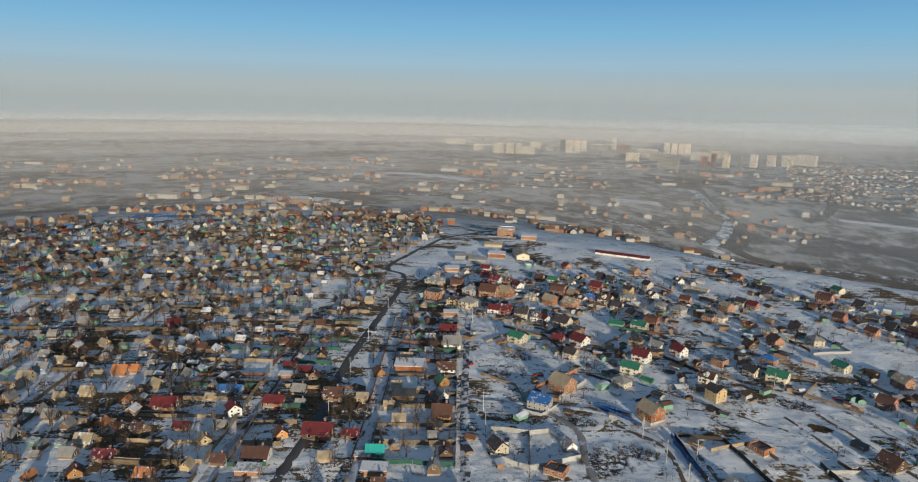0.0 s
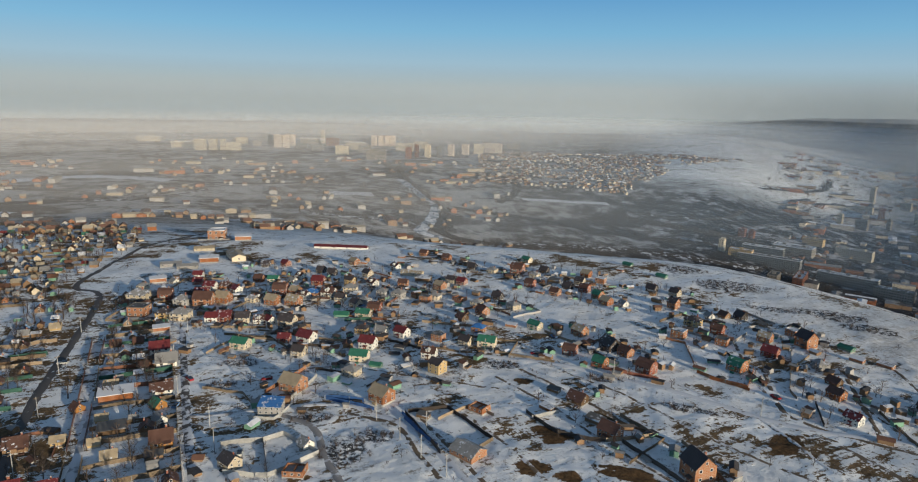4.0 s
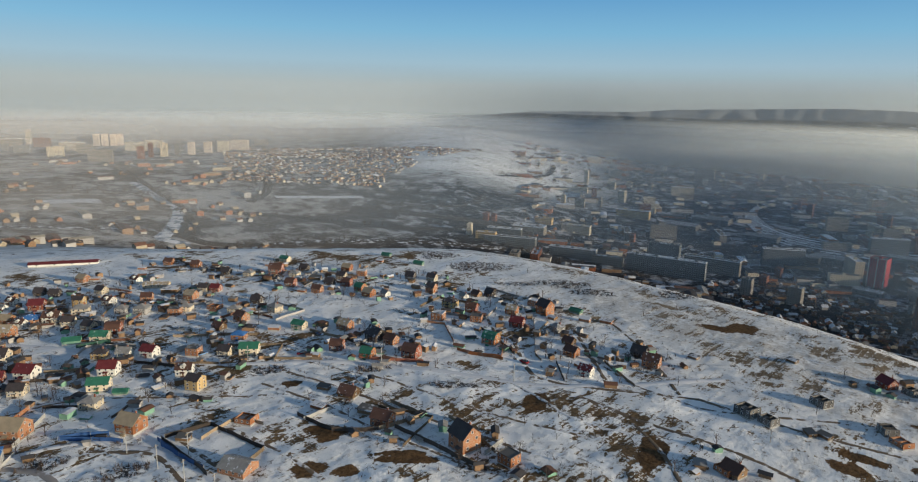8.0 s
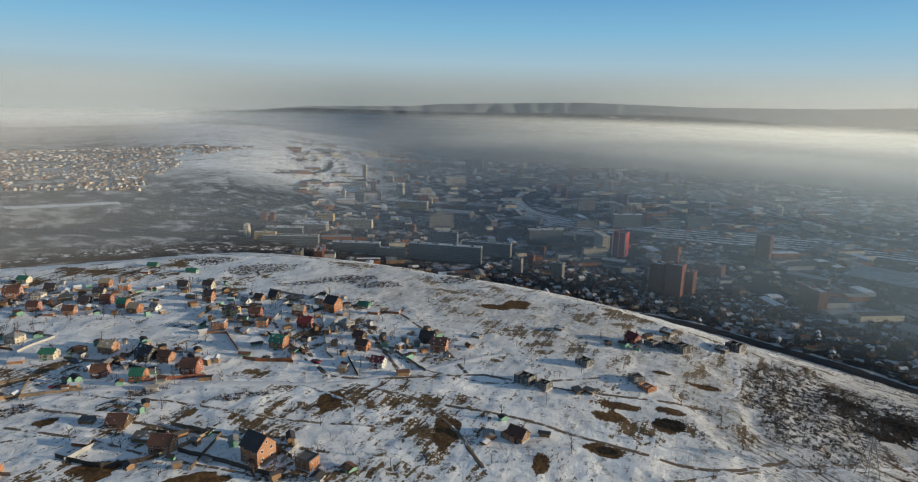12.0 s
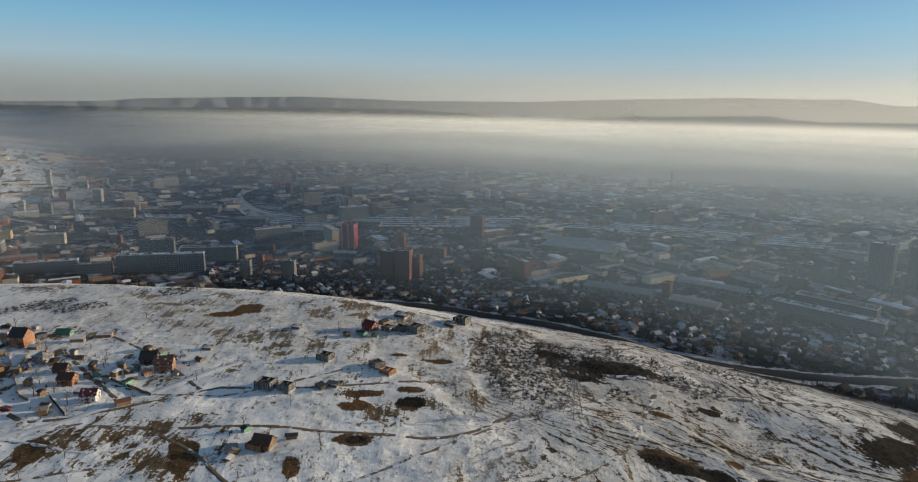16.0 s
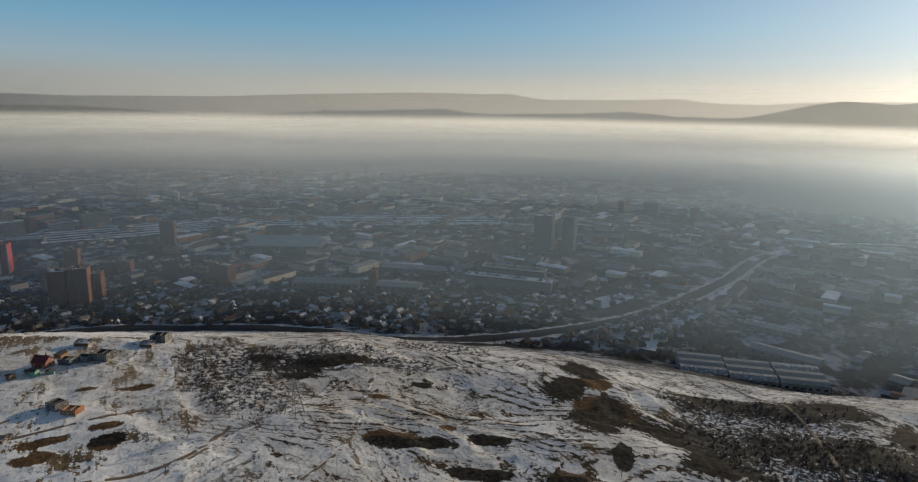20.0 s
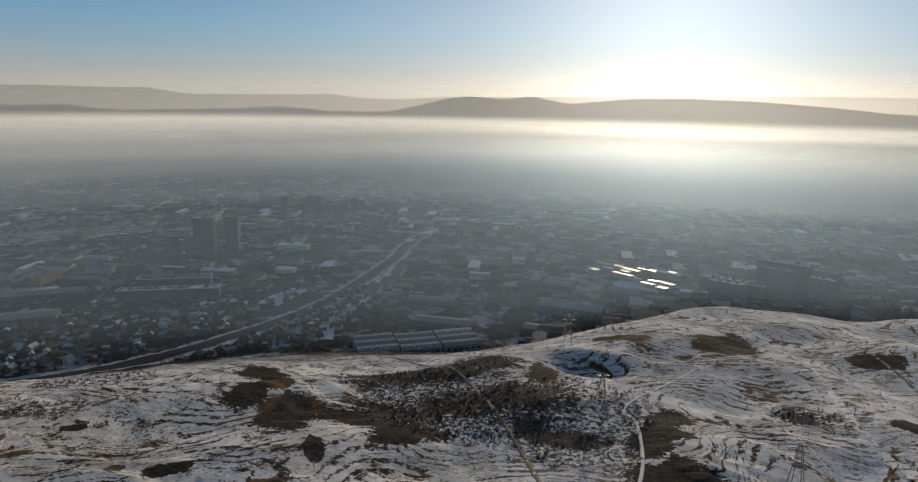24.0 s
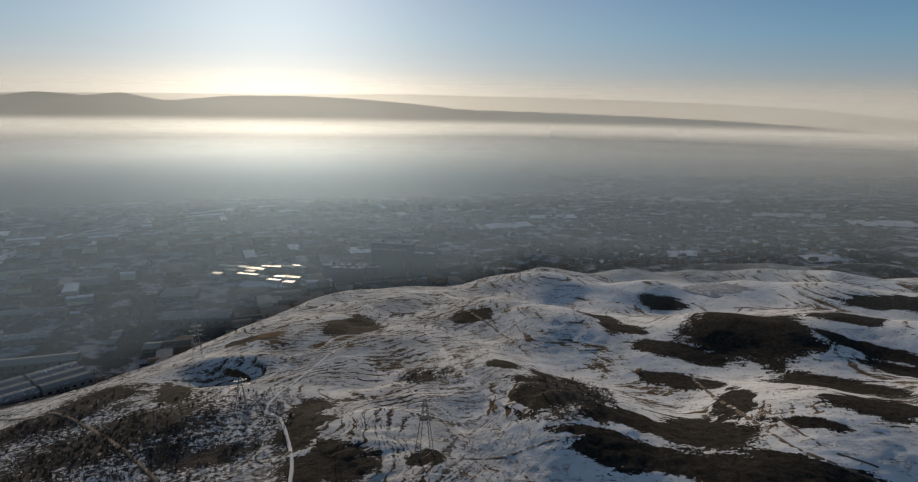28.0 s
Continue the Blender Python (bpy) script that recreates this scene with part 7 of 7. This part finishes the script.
for x, y, h, turn in ((10, -204, 21, 20), (86, -241, 19, 30), (151, -356, 20, 20), (228, -48, 15, 40)):
    lattice_pylon(x, y, h, turn)
for x, y in ((11, 219), (11, 202), (65, 202), (68, 186), (70, 172), (73, 159), (78, 187), (2, 250), (2, 285), (9, 318), (-44, 210), (-43, 250), (-41, 290), (-37, 340), (90, 280), (128, 240), (168, 200), (196, 150), (220, 58)):
    pole(x, y)
mast(1916, -1193, 95, "tall dark works chimney standing in smog", 3.2, "darkconcrete")
mast(1841, -631, 70, "dark chimney above the rail yard in smog", 2.6, "darkconcrete")
mast(300, -3290, 215, "slender lattice mast rising out of fog", 2.4)

# walled yard and property fences
YARD = "fences of the settlement"
fence([(13, 203), (26, 202), (33, 204)], 1.7, "concrete", "pale masonry wall round a snowy yard", YARD)
fence([(33, 204), (41, 187), (24, 180), (12, 186), (13, 203)], 1.7, "concrete", "pale masonry wall round a snowy yard", YARD)
fence([(26, 202), (24, 180)], 1.7, "darkwall", "dark fence across a snowy yard", YARD)
fence([(52, 225), (58, 222), (65, 217)], 1.7, "fenceblue", "bright blue sheet-metal fence", YARD)
fence([(75, 203), (76, 183)], 1.4, "fenceblue", "dark blue sheet-metal fence by the track", YARD)
fence([(32, 237), (42, 248), (52, 257)], 1.7, "brick", "orange brick yard wall", YARD)
fence([(40, 229), (54, 246)], 1.6, "concrete", "pale masonry yard wall", YARD)
fence([(24, 221), (32, 216), (40, 225)], 1.2, "concrete", "low pale yard wall", YARD)
lots_rng = random.Random(8)
sett = [o for o in bpy.data.objects if o.get("group") == "houses on the hill" and o.get("category") == "house" and o.name.startswith("house")]
for o in sett:
    if lots_rng.random() < 0.34:
        p, a = o.matrix_basis.translation, o.matrix_basis.to_euler().z
        u, v_ = Vector((math.cos(a), math.sin(a))), Vector((-math.sin(a), math.cos(a)))
        c = Vector((p.x, p.y))
        k, m = lots_rng.uniform(9, 14), lots_rng.uniform(9, 13)
        corners = [c - u * k - v_ * m, c + u * k - v_ * m, c + u * k + v_ * m, c - u * k + v_ * m]
        i = lots_rng.randrange(4)
        pts = [tuple(corners[(i + j) % 4]) for j in range(lots_rng.choice((2, 3, 3)))]
        fence(pts, lots_rng.uniform(0.9, 1.4), lots_rng.choice(("wood", "wood", "fencebrown", "darkwall", "greywall", "wood")), "yard fence beside a house in the snow", YARD, gap=4)

# roads, tracks and rails of the valley and the slopes
strip("road", [(300, -305), (235, -292), (169, -259), (118, -213), (95, -191), (60, -150)], 2.6, M["path"], "pale gravel track down the scrubby slope")
strip("road", [(273, -70), (270, -99), (261, -127), (264, -148), (274, -183), (271, -212)], 5.0, M["asphalt"], "dark trodden track along the gully")
strip("road", [(50, -170), (56, -203), (70, -240), (79, -254), (68, -324)], 1.8, M["track"], "pale snow track over the hill")
strip("road", [(599, -747), (572, -682), (534, -590), (500, -500), (470, -460)], 22.0, M["bluesnow"], "wide snow-covered embankment beside the road", lift=0.6, step=12)
RAIL_LINE = [(1928, 586), (1716, 569), (1544, 501), (1424, 413), (1383, 315), (1387, 227), (1385, -196), (1294, -433), (1189, -702)]
for k in range(6):
    off = (k - 2.5) * 24
    strip("railway", [(x + off * 0.97, y + off * 0.2) for x, y in RAIL_LINE], 10.0, M["bluesnow" if k % 2 else "rail"],
          "snowy rail yard tracks in the smog", "railway", 0.9, 30, "rail yard")
strip("road", [(700, -899), (735, -1060), (722, -1192), (654, -1306), (589, -1403), (662, -1352), (554, -1502), (440, -1590)], 22.0, M["bluesnow"], "pale distant road in the smog", lift=1.0, step=40)
for line, wide in (
    ([(-39, -1269), (-147, -1291)], 60),
    ([(-156, -1380), (-255, -1365)], 55),
    ([(-621, -1343), (-742, -1284)], 70),
    ([(-730, -1185), (-840, -1159)], 80),
    ([(-325, -972), (-366, -961)], 40),
    ([(-488, -887), (-543, -884)], 45),
    ([(-200, -516), (-249, -551)], 40),
    ([(-547, -1628), (-666, -1556)], 80),
    ([(1425, -639), (1406, -860)], 42),
    ([(232, -868), (300, -868)], 40),
    ([(1285, -751), (1336, -676)], 30),
    ([(612, -505), (632, -575)], 34),
    ([(1157, -223), (1142, -319)], 48),
    ([(902, -350), (893, -395)], 24),
):
    strip("snowfield", line, wide, M["bluesnow"], "open snow field among the valley houses", "snow", 0.6, 12, "snow fields in the valley")
for az_, el_, wide in ((131.2, -0.97, 30), (133.3, -0.93, 32), (134.1, -0.99, 26)):
    town_block("panelgrey", 4150 * math.sin(radians(az_)), 4150 * math.cos(radians(az_)), -az_, wide, 16, 260 + 4150 * math.tan(radians(el_)))
pond = strip("water", [(-337, 662), (-301, 667), (-251, 637)], 34.0, M["ice"], "blue ice-covered pond beyond the plots", "pond", 1.2, 8)

# open fields, tree belts and the winding road of the northern plain
for line, wide in (
    ([(284, 1157), (366, 1150)], 41),
    ([(666, 1110), (829, 1044)], 22),
    ([(-335, 874), (-263, 1004), (-171, 976)], 38),
    ([(-117, 695), (-39, 761)], 34),
    ([(78, 864), (164, 919)], 38),
    ([(-233, 1356), (-104, 1405), (26, 1319)], 52),
    ([(-33, 978), (70, 973)], 30),
):
    strip("snowfield", line, wide, M["bluesnow"], "open snow field on the northern plain", "snow", 0.6, 14, "snow fields of the plain")
v, f = [], []
for line, wide in (
    ([(389, 887), (437, 962), (471, 1106), (483, 1269), (529, 1564)], 16),
    ([(598, 1087), (664, 1145), (724, 1237), (749, 1355)], 20),
    ([(485, 1060), (599, 983), (715, 868), (854, 786)], 26),
    ([(191, 978), (285, 954), (388, 937)], 18),
    ([(252, 1253), (346, 1228), (436, 1188), (452, 1084)], 8),
    ([(-346, 1227), (-247, 1254), (-119, 1196)], 26),
    ([(-150, 1127), (-36, 1078), (87, 1204)], 14),
    ([(-144, 1458), (93, 1286), (281, 1276)], 20),
    ([(823, 999), (895, 938), (1003, 908), (1105, 948)], 14),
    ([(1319, 1092), (1571, 1121), (1822, 1265)], 20),
    ([(756, 988), (837, 910), (932, 812), (966, 723), (969, 594)], 38),
    ([(239, 1381), (333, 1294), (395, 1248), (461, 1187), (489, 1119)], 18),
    ([(446, 832), (581, 820), (703, 769), (798, 695), (894, 623)], 30),
):
    strip("verge", line, wide, M["thicket"], "dark thawed verge under a belt of trees", "verge", 0.5, 14, "tree belts of the plain")
    for (ax, ay), (bx, by) in zip(line, line[1:]):
        reach = math.hypot(bx - ax, by - ay)
        for k in range(int(reach / 3)):
            t = lots_rng.random()
            x, y = ax + (bx - ax) * t + lots_rng.uniform(-0.5, 0.5) * wide, ay + (by - ay) * t + lots_rng.uniform(-0.5, 0.5) * wide
            bare_tree(v, f, x, y, lots_rng.uniform(4, 9), lots_rng, 2.4, 6)
tagged(link_mesh("tree_belts", v, f, M["twig"], False), "bare dark tree belts along roads of the plain", "trees", kind="stuff")
strip("water", [(384, 862), (358, 893), (399, 955), (455, 1061), (462, 1140), (480, 1304)], 22.0, M["riverice"], "frozen snow-covered river beside the road", "river", 0.9, 14)

# ---- parked cars and yard clutter ----
def car(x, y, turn, paint, label):
    top = tagged(new("car"), label, "car", "parked cars")
    top.matrix_basis = pose(x, y, ground_z(x, y) + 0.12, 0, 0, turn)
    bm = bmesh.new()
    prism(bm, [[(-2.1, s, 0.35), (2.1, s, 0.35), (2.15, s, 0.75), (1.1, s, 0.92), (-1.9, s, 0.95), (-2.15, s, 0.8)] for s in (-0.85, 0.85)])
    part("body", bm, M[paint], top)
    bm = bmesh.new()
    prism(bm, [[(-1.8, -0.78, 0.93), (0.95, -0.78, 0.93), (0.95, 0.78, 0.93), (-1.8, 0.78, 0.93)], [(-1.35, -0.64, 1.45), (0.25, -0.64, 1.45), (0.25, 0.64, 1.45), (-1.35, 0.64, 1.45)]])
    part("cabin", bm, M["glass"], top, "dark glazed cabin")
    for wx in (-1.35, 1.35):
        for wy in (-0.8, 0.8):
            bm = bmesh.new()
            prism(bm, [[(wx + 0.33 * math.cos(k * 0.785), wy + t, 0.33 + 0.33 * math.sin(k * 0.785)) for k in range(8)] for t in (-0.1, 0.1)])
            wheel = part("wheel", bm, M["darkwall"], top)
            bm = bmesh.new()
            s = 0.12 if wy > 0 else -0.12
            prism(bm, [[(wx + 0.2 * math.cos(k * 1.047), wy + t, 0.33 + 0.2 * math.sin(k * 1.047)) for k in range(6)] for t in sorted((0, s))])
            part("rim", bm, M["steel"], wheel)


cars = random.Random(3)
for x, y in ((2, 240), (7, 262), (36, 252), (58, 262), (90, 285), (118, 262), (128, 300), (150, 232), (60, 330), (80, 352), (28, 345), (-44, 230), (-41, 300), (-35, 372), (170, 250), (195, 215), (215, 160), (238, 190), (20, 196), (100, 330)):
    car(x + cars.uniform(-2, 2), y + cars.uniform(-2, 2), cars.uniform(0, 180), cars.choice(("white", "darkwall", "steel", "towerred", "bluewall")), "small parked car beside a snowy lane")

clutter = []
for o in sett:
    p = o.matrix_basis.translation
    for _ in range(lots_rng.choice((3, 5, 6, 8))):
        a, d = lots_rng.uniform(0, 6.283), lots_rng.uniform(8, 16)
        x, y = p.x + d * math.cos(a), p.y + d * math.sin(a)
        if free(x, y, 7):
            clutter.append((x, y, lots_rng.uniform(0, 3), lots_rng.uniform(1.5, 5), lots_rng.uniform(1.2, 3.5), lots_rng.uniform(0.7, 2.4), lots_rng.uniform(0.1, 0.7), lots_rng.choice((1, 1, 1, 4, 5)), lots_rng.choice((8, 13, 7, 13, 9))))
far_gables("yard_clutter", clutter, FAR_MATS, "small sheds, woodpiles and building rubble in snowy yards", "clutter")
v, f = [], []
for o in sett:
    p = o.matrix_basis.translation
    for _ in range(15):
        a, d = lots_rng.uniform(0, 6.283), lots_rng.uniform(6.5, 19)
        x, y = p.x + d * math.cos(a), p.y + d * math.sin(a)
        if free(x, y, 5):
            if lots_rng.random() < 0.3:
                bare_tree(v, f, x, y, lots_rng.uniform(2.5, 6.0), lots_rng, 2.0, 7)
            else:
                shrub_clump(v, f, x, y, lots_rng.uniform(0.6, 1.6), lots_rng, 8)
tagged(link_mesh("yard_bushes", v, f, M["twig"], False), "bare bushes and small trees round the houses", "bushes", kind="stuff")

# trodden paths and wheel tracks over the open hill
PATHS = "paths over the open hill"
strip("path", [(80, 199), (81, 173), (82, 151)], 2.5, M["path"], "narrow trodden path across snowy open ground", "path", 0.05, 4.0, PATHS)
strip("path", [(92, 206), (99, 173), (100, 140)], 2.5, M["path"], "narrow trodden path across snowy open ground", "path", 0.05, 4.0, PATHS)
strip("path", [(122, 219), (129, 183), (131, 151), (137, 117)], 2.2, M["path"], "narrow trodden path across snowy open ground", "path", 0.05, 4.0, PATHS)
strip("path", [(134, 226), (144, 180), (150, 142), (156, 111)], 2.4, M["path"], "narrow trodden path across snowy open ground", "path", 0.05, 4.0, PATHS)
strip("path", [(146, 225), (160, 186), (166, 144), (178, 105)], 2.2, M["path"], "narrow trodden path across snowy open ground", "path", 0.05, 4.0, PATHS)
strip("path", [(41, 258), (67, 253), (93, 230), (118, 208)], 2.0, M["path"], "narrow trodden path across snowy open ground", "path", 0.05, 4.0, PATHS)
strip("path", [(9, 288), (29, 276), (51, 262), (67, 253)], 2.2, M["path"], "narrow trodden path across snowy open ground", "path", 0.05, 4.0, PATHS)
strip("path", [(57, 211), (70, 196), (70, 176), (71, 159)], 3.0, M["path"], "narrow trodden path across snowy open ground", "path", 0.05, 4.0, PATHS)
strip("path", [(187, 188), (194, 148), (186, 115), (191, 94)], 2.2, M["path"], "narrow trodden path across snowy open ground", "path", 0.05, 4.0, PATHS)
strip("path", [(242, 189), (211, 155), (207, 140), (217, 118), (235, 89)], 3.0, M["path"], "narrow trodden path across snowy open ground", "path", 0.05, 4.0, PATHS)
strip("path", [(249, 210), (222, 176), (214, 163)], 2.5, M["path"], "narrow trodden path across snowy open ground", "path", 0.05, 4.0, PATHS)
strip("path", [(272, 173), (240, 140), (219, 119)], 3.0, M["path"], "narrow trodden path across snowy open ground", "path", 0.05, 4.0, PATHS)
strip("path", [(290, 159), (262, 124), (233, 96)], 2.5, M["path"], "narrow trodden path across snowy open ground", "path", 0.05, 4.0, PATHS)
strip("path", [(199, 98), (186, 80), (167, 62)], 2.5, M["path"], "narrow trodden path across snowy open ground", "path", 0.05, 4.0, PATHS)
strip("path", [(235, 89), (237, 55), (244, 25), (249, 2)], 3.0, M["path"], "narrow trodden path across snowy open ground", "path", 0.05, 4.0, PATHS)
strip("path", [(203, 124), (203, 91), (204, 59), (201, 27), (203, -3), (225, -25)], 3.0, M["path"], "narrow trodden path across snowy open ground", "path", 0.05, 4.0, PATHS)
strip("path", [(244, 147), (230, 114), (229, 85), (245, 58), (263, 33)], 2.2, M["path"], "narrow trodden path across snowy open ground", "path", 0.05, 4.0, PATHS)
strip("path", [(171, 32), (184, 15), (199, -3), (227, -34), (254, -75)], 2.2, M["path"], "narrow trodden path across snowy open ground", "path", 0.05, 4.0, PATHS)
strip("path", [(209, 37), (210, 11), (213, -14), (232, -46), (257, -72)], 2.2, M["path"], "narrow trodden path across snowy open ground", "path", 0.05, 4.0, PATHS)
strip("path", [(315, 74), (313, 38), (335, -1), (751, -28)], 2.5, M["path"], "narrow trodden path across snowy open ground", "path", 0.05, 4.0, PATHS)
strip("path", [(264, 5), (268, -6), (297, -8), (324, -1)], 5.0, M["path"], "narrow trodden path across snowy open ground", "path", 0.05, 4.0, PATHS)
strip("path", [(173, -31), (203, -62), (256, -88), (262, -99)], 2.2, M["path"], "narrow trodden path across snowy open ground", "path", 0.05, 4.0, PATHS)
strip("path", [(239, -79), (262, -94), (264, -110), (265, -145)], 2.2, M["path"], "narrow trodden path across snowy open ground", "path", 0.05, 4.0, PATHS)
strip("path", [(14, -186), (3, -201), (-26, -210), (-47, -212)], 2.2, M["path"], "narrow trodden path across snowy open ground", "path", 0.05, 4.0, PATHS)
strip("path", [(70, -333), (40, -301), (4, -242), (-6, -213)], 2.0, M["path"], "narrow trodden path across snowy open ground", "path", 0.05, 4.0, PATHS)
strip("path", [(-120, -308), (-117, -251), (-119, -207), (-138, -188)], 3.0, M["path"], "narrow trodden path across snowy open ground", "path", 0.05, 4.0, PATHS)
strip("path", [(-124, -242), (-129, -207), (-142, -195)], 2.0, M["path"], "narrow trodden path across snowy open ground", "path", 0.05, 4.0, PATHS)
strip("path", [(8, -460), (-23, -390), (-40, -337)], 2.5, M["path"], "narrow trodden path across snowy open ground", "path", 0.05, 4.0, PATHS)
strip("path", [(68, -453), (21, -378), (-6, -278), (-29, -233)], 5.0, M["path"], "narrow trodden path across snowy open ground", "path", 0.05, 4.0, PATHS)

# walls and fences of single plots
fence([(75.9, 202.1), (76.3, 185.0), (76.3, 171.1)], 1.8, "darkwall", "tall dark fence round a builder's yard", YARD)
fence([(77.2, 202.8), (91.5, 199.2), (96.5, 173.3)], 1.5, "darkwall", "tall dark fence round a builder's yard", YARD)
fence([(96.5, 173.3), (87.7, 169.0)], 1.4, "wood", "board fence beside a brick barn", YARD)
fence([(116.5, 185.0), (119.1, 168.0), (130.2, 156.4)], 1.5, "darkwall", "dark fence round a row of plots", YARD)
fence([(130.2, 156.4), (148.6, 154.0), (148.2, 171.3)], 1.5, "wood", "board fence round a dark cottage", YARD)
fence([(135.3, 154.2), (136.6, 128.7), (138.3, 114.6)], 1.6, "darkwall", "long dark fence beside a lane", YARD)
fence([(154.3, 146.6), (148.0, 119.8)], 1.4, "wood", "long board fence beside a lane", YARD)
fence([(144.6, 121.0), (154.9, 122.0)], 1.6, "concrete", "pale concrete wall by a tall house", YARD)
fence([(116.4, 180.9), (127.9, 180.8)], 1.4, "concrete", "pale low wall by a snowy plot", YARD)
fence([(204.3, 182.8), (210.7, 168.8), (229.1, 181.7)], 1.5, "brick", "orange brick wall along a yard", YARD)
fence([(165.2, 212.0), (173.0, 201.2), (182.7, 189.4)], 1.5, "redbrick", "red brick wall along a street", YARD)
fence([(118.9, 292.6), (149.6, 269.1)], 1.3, "wood", "board fence behind houses", YARD)
fence([(134.3, 241.5), (152.6, 221.1)], 1.2, "wood", "board fence beside the snow road", YARD)
fence([(175.4, 239.5), (175.7, 217.0)], 1.4, "darkwall", "dark board fence round a yard", YARD)
fence([(219.1, 228.9), (224.5, 217.6), (209.8, 197.1)], 1.2, "brick", "brick wall round a yard", YARD)
fence([(94.2, 274.5), (105.0, 259.1)], 1.2, "darkwall", "dark board fence round a yard", YARD)
fence([(82.8, 309.4), (96.2, 305.5)], 1.6, "fencegreen", "green sheet fence beside houses", YARD)
fence([(52.4, 224.7), (66.7, 209.5)], 1.5, "fenceblue", "blue sheet fence beside a brick house", YARD)
fence([(203.4, 188.9), (209.5, 166.8)], 1.4, "brick", "brick wall round a large yard", YARD)
fence([(224.5, 148.9), (210.9, 135.4)], 1.4, "darkwall", "dark board fence round a yard", YARD)
fence([(242.6, 136.9), (227.9, 112.8)], 1.2, "wood", "board fence beside a lane", YARD)
fence([(264.3, 190.8), (224.8, 160.4), (220.7, 154.2)], 1.2, "wood", "board fence between plots", YARD)
fence([(233.6, 200.9), (219.1, 167.7)], 1.2, "darkwall", "dark fence beside a lane", YARD)
fence([(74.4, 199.0), (76.2, 179.6), (77.2, 175.1)], 1.6, "fenceblue", "dark blue sheet fence beside a track", YARD)
fence([(85.2, 193.6), (101.7, 197.9), (104.3, 187.1)], 1.2, "wood", "board fence round a ruin", YARD)
fence([(10.8, 252.4), (24.6, 241.4), (27.7, 225.9)], 1.1, "wood", "low board fence across snow", YARD)
fence([(55.3, 254.4), (67.4, 243.3)], 1.2, "darkwall", "dark board fence round a yard", YARD)
fence([(64.8, 289.1), (78.8, 278.7)], 1.2, "wood", "board fence between houses", YARD)
fence([(24.6, 311.9), (44.0, 300.0), (49.6, 280.8)], 1.2, "wood", "board fence between houses", YARD)
